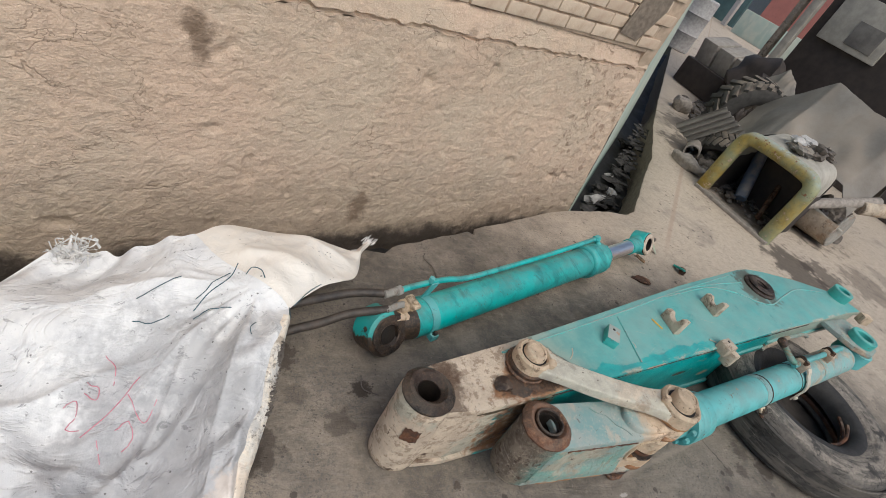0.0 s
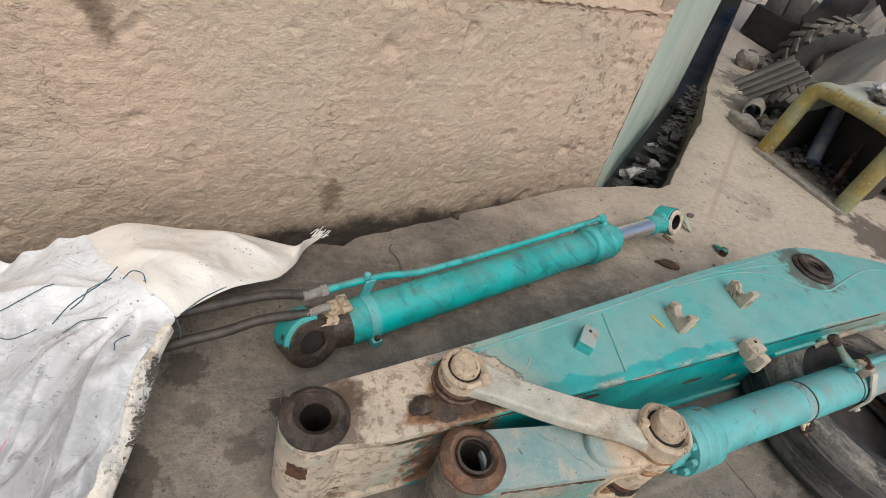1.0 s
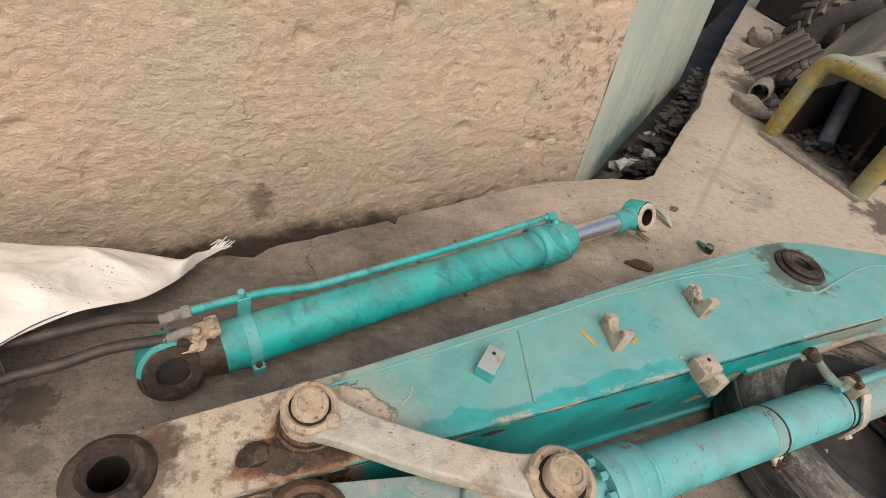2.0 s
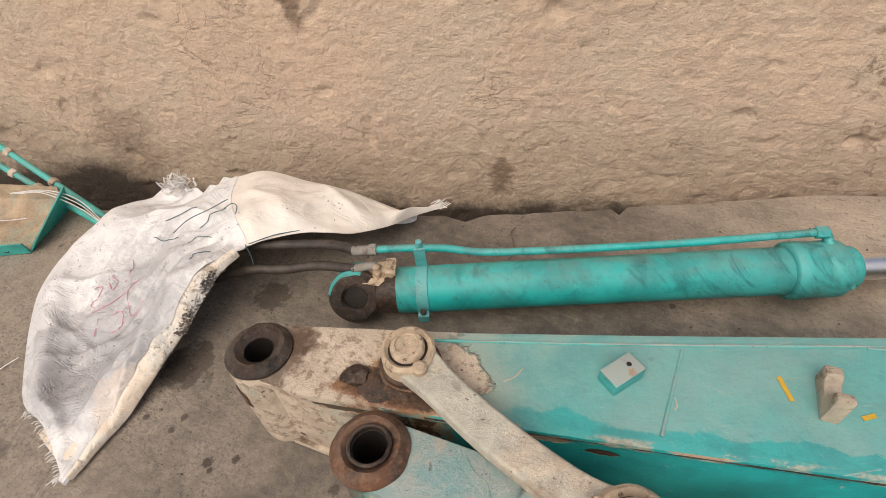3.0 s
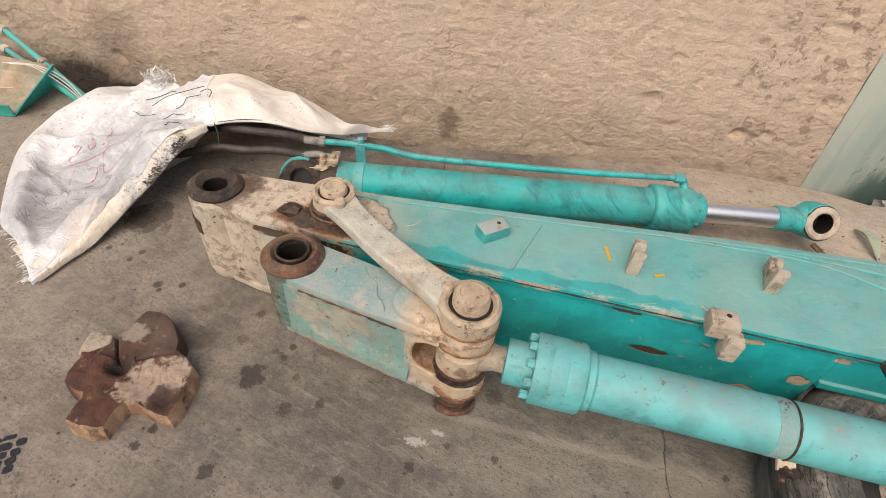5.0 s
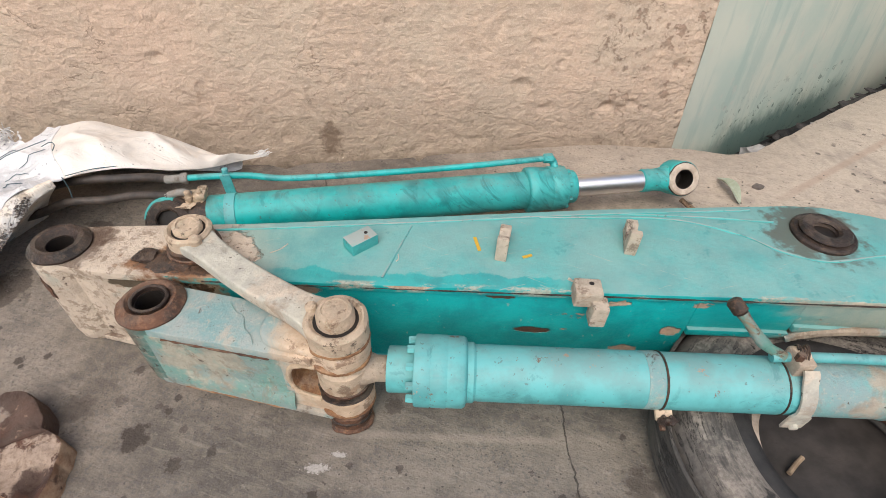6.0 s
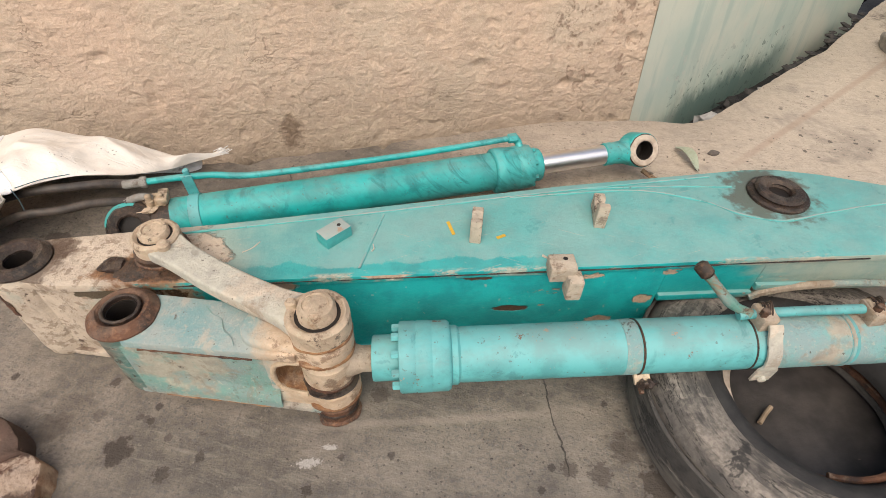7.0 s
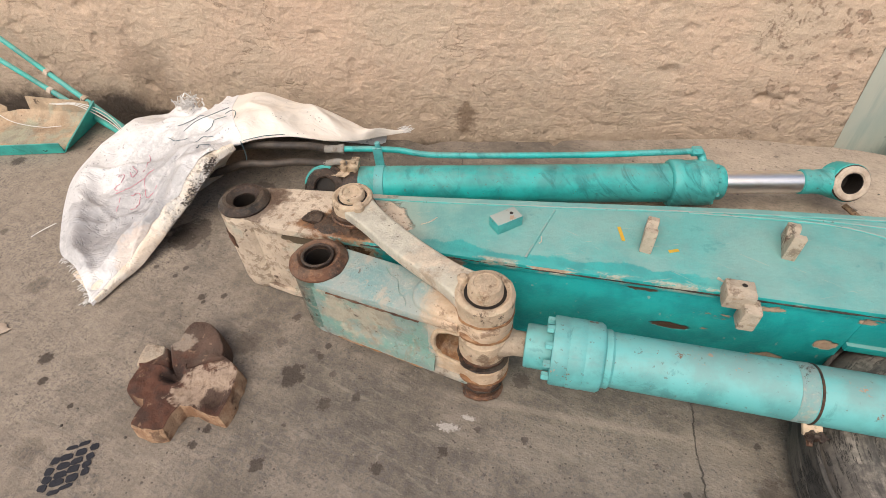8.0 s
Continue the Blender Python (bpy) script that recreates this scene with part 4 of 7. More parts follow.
def walls():
    top = lambda x: ledge_z(x) + 0.018 * noise.noise(Vector((x * 6, 0, 7))) + 0.016 * noise.noise(Vector((x * 21, 0, 2))) + 0.007 * noise.noise(Vector((x * 47, 0, 5)))
    def face(u, v):
        x = -7 + 6.2 * u / 0.1 if u < 0.1 else -0.8 + 4.98 * (u - 0.1) / 0.9
        z = -0.62 + (top(x) + 0.62) * v
        return (x, wall_face(x, z), z)
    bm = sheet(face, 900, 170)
    solo("wall_south", bm, "plaster", "weathered beige plastered plinth wall with damp foot and shade painted in the drain", "wall", kind="structure", smooth=70)
    # shadow groove and sloped mortar ledge above the plaster
    def ledge(u, v):
        x = -7 + 11.18 * u
        z0 = top(x)
        k = v * 6
        y0 = wall_face(x, z0)
        rough = 0.009 * noise.noise(Vector((x * 14, k, 4))) + 0.004 * noise.noise(Vector((x * 40, k, 1)))
        prof = ((0.0, 0.0), (0.022, 0.002), (0.022, 0.014), (0.004, 0.022), (0.03, 0.10), (0.055, 0.15), (0.10, 0.16))
        dy, dz = prof[min(6, int(round(k)))]
        return (x, y0 + dy + rough, z0 + dz + rough)
    solo("ledge", sheet(ledge, 420, 6), "plaster", "rough mortar weathering ledge above the plaster", "ledge", kind="structure", smooth=60)
    # the painted side wall that runs back from the corner
    def green(u, v):
        x = 4.18 + 3.0 * u
        z = -0.62 + 3.9 * v
        base = 2.508 + LEAN_Y * min(z, 1.2)
        return (x, base + 0.615 * (x - 4.18) + 0.008 * noise.noise(Vector((x * 1.7, 0, z * 1.7))), z)
    solo("wall_east", sheet(green, 90, 60), "green_wall", "pale green painted side wall, mouldy at its foot", "wall", kind="structure", smooth=60)
    core = [(-7, 2.66), (4.10, 2.68), (7.10, 4.54), (7.10, 12), (-7, 12)]
    solo("wall_core", prism(core, -0.6, 3.25, 0.01), "ledge", "masonry of the building behind the plaster", "wall", kind="structure")


def bricks():
    """Painted brick courses above the ledge, near the corner."""
    host = solo("wall_brick", box((11.1, 0.05, 2.2), Matrix.Translation((-1.42, 2.648, 2.12)), 0.0), "ledge", "painted brick wall above the plinth", "wall", kind="structure")
    own = box((0.225, 0.06, 0.068), Matrix(), 0.006)
    me = finish(own, "brick", "brick", 30)
    rng = random.Random(4)
    rest = bmesh.new()
    for row in range(22):
        z = 1.085 + row * 0.081
        off = 0.12 if row % 2 else 0.0
        for k in range(46):
            x = 4.02 - off - k * 0.238
            if x < -6.5:
                continue
            zz = z + 0.02 * (x - 4.0)
            m = Matrix.Translation((x + rng.uniform(-0.004, 0.004), 2.637 + rng.uniform(-0.004, 0.005), zz)) @ Matrix.Rotation(-math.atan(0.02), 4, "Y")
            if row < 11 and k < 14:
                ob = new("brick", me)
                ob.matrix_basis = m
                ob.parent = host
            else:
                merge(rest, box((0.225, 0.06, 0.068), Matrix(), 0), m) if row < 4 else None
    part("brick_rest", rest, "brick", host).update_tag()
    tagged(bpy.data.objects["brick_rest"], kind="stuff")


ground()
walls()


# ---- excavator arm lying on its side ----
def arm_top(x, y=0):
    return 0.36 + 0.021 * (x - 1.6)


def excavator_arm():
    arm = thing("excavator_arm", (2.9, 0.95, 0), "teal painted excavator arm lying on its side, dusty and chipped", "excavator arm")
    back = [(1.66, 1.082), (2.15, 1.09), (2.6, 1.112), (3.25, 1.148), (3.9, 1.16), (4.0, 1.15)]
    nose = [(4.14, 1.105), (4.4, 0.99), (4.63, 0.86), (4.72, 0.76), (4.74, 0.66)]
    front = [(4.60, 0.685), (4.1, 0.722), (3.69, 0.752), (3.33, 0.772), (3.14, 0.785), (2.5, 0.825), (2.0, 0.862), (1.74, 0.885)]
    inside = [(1.60 + 0.086 * math.cos(t), 0.995 + 0.086 * math.sin(t)) for t in [radians(-72 + i * 14.4) for i in range(11)]]
    poly = back + nose + front + inside
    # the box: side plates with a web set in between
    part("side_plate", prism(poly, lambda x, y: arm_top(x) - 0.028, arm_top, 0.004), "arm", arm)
    # the box stands on the slab up to the arch, and is shallow beyond it
    cut, arch = [(3.46, 1.151), (3.46, 0.764)], [(3.76, 1.156), (3.76, 0.747)]
    near_end = [p for p in back if p[0] < 3.46] + cut + [p for p in front if p[0] < 3.46] + inside
    middle = cut[:1] + arch + [p for p in front if 3.46 < p[0] < 3.76] + cut[1:]
    far_end = arch[:1] + [p for p in back if p[0] > 3.76] + nose + [p for p in front if p[0] > 3.76] + arch[1:]
    for outline, low in ((near_end, 0.035), (middle, 0.252), (far_end, 0.285)):
        inner = [(x + (0.012 if x < 1.7 else -0.012 if x > 4.6 else 0), y + (-0.012 if y > 0.97 else 0.012)) for x, y in outline]
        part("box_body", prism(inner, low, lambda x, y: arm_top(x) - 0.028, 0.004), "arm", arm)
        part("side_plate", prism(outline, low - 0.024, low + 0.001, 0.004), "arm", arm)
    # bucket pin boss with its dark greasy collar
    t = arm_top(1.6)
    part("pin_boss", lathe([(0.046, 0.012), (0.072, 0.0), (0.084, 0.018)] + [(0.0868 + 0.0011 * (-1) ** i * (0.4 + 0.6 * abs(math.sin(i * 1.7))), 0.05 + (t - 0.075) * i / 30) for i in range(31)] + [(0.085, t - 0.012), (0.078, t + 0.004), (0.046, t + 0.004)], (1.60, 0.995, 0.0), (1.60, 0.995, 1), 56, None, True, 0.02), "arm", arm, "worn beige pin boss")
    part("collar", ring((1.60, 0.995, t - 0.016), (1.60, 0.995, t + 0.026), 0.0865, 0.038, 48, 0.018, fuzz=0.035), "boss", arm, "black greasy collar")
    # dark lining and plug paint the shade down the bore
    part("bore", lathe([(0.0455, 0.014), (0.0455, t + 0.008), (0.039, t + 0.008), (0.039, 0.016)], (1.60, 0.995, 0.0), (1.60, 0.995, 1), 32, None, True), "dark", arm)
    part("bore_shade", rod((1.60, 0.995, 0.014), (1.60, 0.995, 0.10), 0.044, 28, 0.002), "dark", arm)
    worn = sheet(lambda u, v: (1.60 + 0.0885 * math.cos(radians(214 + 34 * u + 6 * noise.noise(Vector((u * 4, v * 4, 2))))), 0.995 + 0.0885 * math.sin(radians(214 + 34 * u)), 0.215 + 0.062 * v + 0.010 * noise.noise(Vector((u * 5, v * 3, 8)))), 14, 10, 0.002)
    part("worn_patch", worn, "rust", arm, "bare rusty patch worn into the boss")
    # large boss at the boom end
    t = arm_top(3.93)
    part("boom_boss", ring((3.93, 1.015, 0.24), (3.93, 1.015, t + 0.014), 0.096, 0.036, 48, 0.007, fuzz=0.01), "boss", arm, "dark greasy boom pin boss")
    part("boss_step", ring((3.93, 1.015, t + 0.012), (3.93, 1.015, t + 0.028), 0.078, 0.036, 44, 0.008, fuzz=0.015), "boss", arm)
    # a dark disc on the plate stands for the shade of a deep bore
    part("bore", lathe([(0.0, t + 0.002), (0.041, t + 0.002), (0.041, t + 0.004), (0.0, t + 0.0045)], (3.93, 1.015, 0.0), (3.93, 1.015, 1), 32), "dark", arm)
    # boss at the far nose
    t = arm_top(4.66)
    part("nose_boss", ring((4.66, 0.80, 0.2), (4.66, 0.80, t + 0.06), 0.062, 0.036, 32, 0.004), "teal_plain", arm)
    part("nose_lug", box((0.07, 0.05, 0.06), pose(4.74, 0.62, t - 0.02, 0, 0, -30), 0.006), "pin", arm)
    # guide link boss ring under the link
    t = arm_top(2.0)
    part("link_boss", ring((2.0, 0.98, t - 0.004), (2.0, 0.98, t + 0.035), 0.072, 0.03, 36, 0.006, fuzz=0.04), "collar_rust", arm, "grease-caked rusty link boss")
    part("grease_plug", lump((1.868, 0.942, t + 0.002), (0.034, 0.028, 0.014), 5, 0.35, 3), "boss", arm, "lump of old grease")
    part("grease_cake", lump((1.975, 0.925, t - 0.002), (0.075, 0.045, 0.008), 8, 0.6, 3), "collar_rust", arm, "dark caked grease")
    # pads and saddles on the side plate
    t = arm_top(2.49)
    pad = box((0.090, 0.054, 0.04), pose(2.49, 0.985, t + 0.019, 0, 0, 38), 0.004)
    pad = part("pad", pad, "pad", arm, "dusty teal steel pad with a threaded hole")
    # flush dark disc, the hole's shade as colour
    part("thread_hole", rod((2.505, 1.000, t + 0.037), (2.505, 1.000, t + 0.0405), 0.006, 14, 0.001), "dark", pad)
    for k, (x, y) in enumerate(((2.915, 0.965), (3.305, 0.985))):
        t = arm_top(x)
        prof = [(-0.055, 0.0), (0.055, 0.0), (0.055, 0.052), (0.030, 0.056), (0.016, 0.040), (-0.004, 0.034), (-0.022, 0.044), (-0.032, 0.082), (-0.055, 0.086)]
        own = prism(prof, -0.017, 0.017, 0.004)
        own.transform(pose(x, y, t - 0.001, 90, 0, 76))
        part("saddle", own, "cream", arm, "worn steel saddle with a curved seat")
    # bracket on the front edge
    br = part("bracket", box((0.075, 0.06, 0.055), pose(3.125, 0.775, arm_top(3.1) + 0.012, 0, 0, -4), 0.006), "cream", arm, "beige worn clamp bracket")
    part("bracket_foot", box((0.045, 0.05, 0.075), pose(3.155, 0.738, arm_top(3.1) - 0.025, 0, 0, -4), 0.007), "cream", br)
    # dark disc in place of an open hole, its shade painted
    part("bolt_hole", rod((3.135, 0.785, arm_top(3.1) + 0.037), (3.135, 0.785, arm_top(3.1) + 0.0405), 0.007, 14, 0.001), "dark", br)
    # weld beads
    z = lambda x: arm_top(x) + 0.001
    seams = (
        [(1.95, 1.055), (2.6, 1.083), (3.2, 1.118), (3.75, 1.136)],
        [(2.64, 1.07), (2.56, 0.85)],
        [(3.05, 1.105), (3.45, 1.095), (3.66, 1.02), (3.76, 0.94), (3.88, 0.895), (4.05, 0.915), (4.3, 0.93), (4.55, 0.86)],
        [(3.3, 1.122), (3.6, 1.10), (3.80, 1.075)],
    )
    for s in seams:
        path = [(p.x, p.y, z(p.x)) for p in spline([(x, y, 0) for x, y in s], 24)]
        part("weld_bead", tube(path, 0.0042, 8, None, 0.6), "weld", arm)
    path = [(x, y - 0.002, z(x) - 0.014) for x, y in [(2.05 + 2.0 * i / 60, 0.858 - 0.132 * i / 60) for i in range(61)]]
    part("weld_bead", tube(path, 0.0024, 6, None, 0.9), "boss", arm, "dark edge weld")
    # arch below the front edge, open towards the cylinder root
    part("arch_web", prism([(3.50, 0.785), (4.60, 0.715), (4.60, 0.735), (3.50, 0.805)], 0.230, 0.34, 0.004), "arch", arm, "brown dusty web inside the arch")
    lip = [(3.755, 0.748, 0.232), (3.80, 0.745, 0.255), (3.90, 0.738, 0.276), (4.05, 0.728, 0.284), (4.20, 0.716, 0.276), (4.32, 0.705, 0.24)]
    part("arch_lip", tube(spline(lip, 8), 0.013, 8, None, 0.15), "ear", arm, "pale worn lip of the arch")
    ear = [(4.32, 0.72), (4.60, 0.68), (4.62, 0.52), (4.54, 0.44), (4.42, 0.43), (4.34, 0.52)]
    part("cylinder_ear", prism(ear, 0.345, 0.375, 0.006), "ear", arm, "pale dusty gusset ear")
    part("ear_boss", ring((4.47, 0.53, 0.25), (4.47, 0.53, 0.42), 0.075, 0.045, 32, 0.005), "teal_plain", arm)
    # yellow crayon strokes beside a saddle
    for x, y, r in ((2.84, 0.985, 100), (2.985, 0.93, 20)):
        part("crayon_mark", box((0.06 if r == 100 else 0.03, 0.010, 0.0015), pose(x, y, arm_top(x) + 0.002, 0, 0, r), 0), "yellow_mark", arm, "yellow crayon stroke")
    # scuffs of bare steel
    for x, y, r, l in ((3.102, 0.827, -40, 0.035), (2.247, 0.975, 40, 0.06), (2.60, 0.93, 80, 0.03)):
        d = Vector((math.cos(radians(r)), math.sin(radians(r)), 0.02)) * l
        o = Vector((x, y, arm_top(x) + 0.0005))
        part("scuff", tube(spline([o - d * 0.5, o + Vector((0.004, -0.004, 0)), o + d * 0.5], 8), 0.0042 if r == -40 else 0.0022, 6, None, 0.5), "link", arm)
    return arm


def dogbone(p0, p1, r0, r1, waist, bend, z0, z1, taper=0.0):
    """Plan outline of a link between two eyes."""
    a, b = Vector(p0), Vector(p1)
    d = (b - a).normalized()
    s = Vector((-d.y, d.x))
    n = 22
    left, right = [], []
    for i in range(n + 1):
        t = i / n
        w = waist + (r0 - waist) * max(0, 1 - t / 0.25) ** 2 + (r1 - waist) * max(0, (t - 0.75) / 0.25) ** 2
        mid = a + (b - a) * t + s * bend * math.sin(math.pi * t)
        left.append(mid + s * w)
        right.append(mid - s * w)
    capb = [b + r1 * (math.cos(u) * d + math.sin(u) * s) for u in [radians(75 - 15 * i) for i in range(11)]]
    capa = [a + r0 * (-math.cos(u) * d - math.sin(u) * s) for u in [radians(75 - 15 * i) for i in range(11)]]
    poly = [tuple(p) for p in left[1:-1] + capb + right[1:-1][::-1] + capa]
    return poly


def guide_link():
    g = thing("guide_link", (2.2, 0.8, arm_top(2.0)), "dusty beige steel guide link pinned across the arm", "machine link")
    P, Q = (2.0, 0.98), (2.465, 0.635)
    zf = lambda x, y: 0.395 + 0.035 * (x - 2.0)
    zg = lambda x, y: 0.435 + 0.05 * (x - 2.0)
    part("link_bar", prism(dogbone(P, Q, 0.060, 0.075, 0.042, -0.020, 0, 0), zf, zg, 0.009, seg=3), "link", g)
    part("eye", ring((*P, 0.375), (*P, 0.452), 0.065, 0.047, 40, 0.008, fuzz=0.03), "pin", g)
    part("groove", ring((*P, 0.40), (*P, 0.444), 0.048, 0.039, 36, 0.001), "dark", g)
    part("rust_skirt", ring((*P, 0.366), (*P, 0.386), 0.076, 0.05, 40, 0.006, fuzz=0.08), "eye_rust", g, "brown rust round the foot of the eye")
    part("rust_skirt", ring((*Q, 0.400), (*Q, 0.416), 0.0795, 0.05, 44, 0.005, fuzz=0.06), "orange_rust", g)
    part("pin_cap", lathe([(0.0, 0), (0.041, 0.0), (0.041, 0.042), (0.037, 0.049), (0.029, 0.051), (0.027, 0.046), (0.0, 0.045)], (*P, 0.415), (*P, 1), 32), "pin", g, "round pin end, dust filled")
    part("lock_bolt", rod((2.035, 0.93, 0.425), (2.038, 0.926, 0.462), 0.017, 12, 0.006), "pin", g)
    part("eye", ring((*Q, 0.405), (*Q, 0.472), 0.078, 0.055, 44, 0.009, fuzz=0.03), "pin", g)
    part("groove", ring((*Q, 0.42), (*Q, 0.464), 0.056, 0.044, 36, 0.001), "dark", g)
    part("pin_cap", lathe([(0.0, 0), (0.047, 0.0), (0.047, 0.046), (0.041, 0.060), (0.032, 0.064), (0.030, 0.060), (0.0, 0.066)], (*Q, 0.44), (*Q, 1), 36), "pin", g, "round pin end, dust filled")
    part("lock_bolt", rod((2.405, 0.665, 0.452), (2.400, 0.668, 0.482), 0.015, 12, 0.005), "pin", g)
    return g


def bucket_link():
    b = thing("bucket_link", (2.2, 0.72, 0), "worn grey-teal fabricated bucket link with rusty eye and fork", "machine link")
    A, Q = Vector((1.944, 0.772)), Vector((2.465, 0.635))
    d = (Q - A).normalized()
    s = Vector((-d.y, d.x))
    L = (Q - A).length
    def quad(t0, t1, w0, w1):
        p, q = A + d * t0, A + d * t1
        return [tuple(p - s * w0), tuple(q - s * w1), tuple(q + s * w1), tuple(p + s * w0)]
    slope = lambda x: 0.05 * (x - 1.94)
    # the eye: a worn tube with a thick rusty collar
    part("eye_tube", lathe([(0.043, 0.100), (0.070, 0.092), (0.078, 0.104), (0.080, 0.15), (0.082, 0.30), (0.083, 0.352), (0.043, 0.352)], (A.x, A.y, 0.0), (A.x, A.y, 1), 56, None, True, 0.02), "eye_tube", b, "scaly grey-brown tube with green paint left")
    part("collar", ring((A.x, A.y, 0.334), (A.x, A.y, 0.382), 0.089, 0.040, 52, 0.021, fuzz=0.035), "eye_rust", b, "rusty collar of the eye")
    part("bush_lip", ring((A.x, A.y, 0.366), (A.x, A.y, 0.385), 0.050, 0.041, 36, 0.003, fuzz=0.04), "boss", b)
    # lining and plug are near black to paint the shade inside the eye
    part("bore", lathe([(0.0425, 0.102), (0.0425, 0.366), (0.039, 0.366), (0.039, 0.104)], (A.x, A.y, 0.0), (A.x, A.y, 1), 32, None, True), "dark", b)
    part("bore_shade", rod((A.x, A.y, 0.100), (A.x, A.y, 0.106), 0.0415, 28, 0.002), "dark", b)
    # channel section: top flange, shallow web, sloped foot and bottom flange
    part("top_flange", prism(quad(0.03, L - 0.05, 0.079, 0.072), lambda x, y: 0.322 + slope(x), lambda x, y: 0.352 + slope(x), 0.005), "link_top", b)
    part("web", prism(quad(0.05, L - 0.15, 0.056, 0.054), 0.112, lambda x, y: 0.33 + slope(x), 0.004), "link_flank", b, "core of the channel")
    part("bottom_flange", prism(quad(0.0, L - 0.02, 0.081, 0.074), 0.100, 0.122, 0.005), "bucket_link", b)
    mild = lambda a, c, x: (lambda q: q * q * (3 - 2 * q))(max(0.0, min(1.0, (x - a) / (c - a))))
    for k in (-1, 1):
        def flank(u, v):
            t = 0.02 + (L - 0.145) * u
            z = 0.114 + (0.212 + slope(A.x + t)) * v
            w = 0.0625 - 0.003 * u + 0.0145 * mild(0.195, 0.135, z) + 0.0150 * mild(0.07, 0.0, t - 0.045 - 0.28 * (0.33 - z))
            p = A + d * t + s * k * (min(w, 0.079, 0.070 + 0.3 * t) + 0.0012 * noise.noise(Vector((t * 30, z * 30, k))))
            return (p.x, p.y, z)
        part("flank", sheet(flank, 60, 30, 0.004), "link_flank", b, "recessed flank, green paint rubbed down to tan", 50)
    # chipped rusty edges of the two flanges
    for z0, w0, w1, r in ((0.322, 0.0783, 0.0733, 0.0034), (0.104, 0.0803, 0.0743, 0.0030)):
        e0, e1 = A + d * 0.07 - s * w0, A + d * (L - 0.165) - s * w1
        edge = [(*(e0.lerp(e1, i / 60)), z0 + (slope(e0.lerp(e1, i / 60).x) if z0 > 0.2 else 0)) for i in range(61)]
        part("edge_scale", tube(edge, r, 6, None, 1.0), "rust" if z0 > 0.2 else "orange_rust", b, "chipped rusty edge")
    scar = [(*(A + d * t + s * w), 0.354 + slope((A + d * t).x)) for t, w in ((0.205, 0.052), (0.232, 0.030), (0.262, 0.018), (0.285, -0.018), (0.312, -0.036), (0.33, -0.06))]
    part("weld_bead", tube(spline(scar, 6), 0.0012, 6, None, 0.9), "link_flank", b)
    # open fork round the pin: a block hollowed out towards the pin, and two ears
    hollow = [(L - 0.045, 0.334), (L - 0.080, 0.330), (L - 0.112, 0.312), (L - 0.126, 0.280), (L - 0.128, 0.245), (L - 0.118, 0.212), (L - 0.094, 0.192), (L - 0.045, 0.186)]
    block = [(L - 0.150, 0.122), (L - 0.045, 0.122)] + hollow[::-1] + [(L - 0.045, 0.372), (L - 0.10, 0.366), (L - 0.150, 0.352)]
    turn = Matrix(((d.x, 0, s.x, A.x), (d.y, 0, s.y, A.y), (0, 1, 0, 0), (0, 0, 0, 1)))
    part("fork_block", prism(block, -0.0640, 0.0640, 0.007, turn), "link_top", b, "worn fork root, teal turning beige")
    def throat(u, v):
        k = u * (len(hollow) - 1)
        i = min(int(k), len(hollow) - 2)
        t = hollow[i][0] + (hollow[i + 1][0] - hollow[i][0]) * (k - i) + 0.003
        z = hollow[i][1] + (hollow[i + 1][1] - hollow[i][1]) * (k - i)
        p = A + d * t + s * 0.063 * (2 * v - 1)
        return (p.x, p.y, z)
    part("fork_throat", sheet(throat, 28, 6, 0.002), "orange_rust", b, "orange rusty hollow of the fork")
    lip = [(*(A + d * t - s * 0.0640), z) for t, z in hollow]
    part("throat_lip", tube(spline(lip, 5), 0.0075, 8, None, 0.25), "ear_cast", b, "worn lip of the hollow")
    for z0, z1 in ((0.334, 0.394), (0.122, 0.188)):
        ear = dogbone(tuple(Q - d * 0.15), tuple(Q), 0.060, 0.078, 0.063, 0.0, 0, 0)
        part("fork_ear", prism(ear, z0, z1, 0.014, seg=3), "link_top", b, "rust-edged fork ear")
        part("ear_rim", ring((*Q, z0 - 0.005), (*Q, z0 + 0.012), 0.0785, 0.052, 44, 0.004, fuzz=0.05), "orange_rust", b, "orange rust rim")
    part("pin", lathe([(0.05, 0), (0.054, 0.004), (0.054, 0.40), (0.05, 0.405)], (*Q, 0.03), (*Q, 1), 32), "boss", b, "greasy link pin")
    for z in (0.204, 0.318):
        part("spacer", ring((*Q, z - 0.007), (*Q, z + 0.007), 0.066, 0.05, 36, 0.003, fuzz=0.06), "rust", b)
    part("pin_collar", ring((*Q, 0.0), (*Q, 0.085), 0.060, 0.045, 40, 0.010, fuzz=0.08), "eye_rust", b, "brown greasy pin collar")
    part("collar_foot", ring((*Q, 0.0), (*Q, 0.024), 0.067, 0.045, 44, 0.009, fuzz=0.10), "eye_rust", b, "rust-caked foot of the collar")
    part("grease_line", ring((*Q, 0.046), (*Q, 0.058), 0.0635, 0.045, 40, 0.003, fuzz=0.08), "boss", b)
    part("collar_rim", ring((*Q, 0.100), (*Q, 0.118), 0.070, 0.048, 40, 0.004, fuzz=0.07), "orange_rust", b)
    for z in (0.334, 0.190, 0.118):
        part("grease_line", ring((*Q, z - 0.004), (*Q, z + 0.004), 0.0765, 0.05, 40, 0.002, fuzz=0.05), "boss", b, "dark grease squeezed out of the joint")
    part("washer", ring((*Q, 0.394), (*Q, 0.406), 0.070, 0.045, 36, 0.003, fuzz=0.05), "rust", b)
    return b


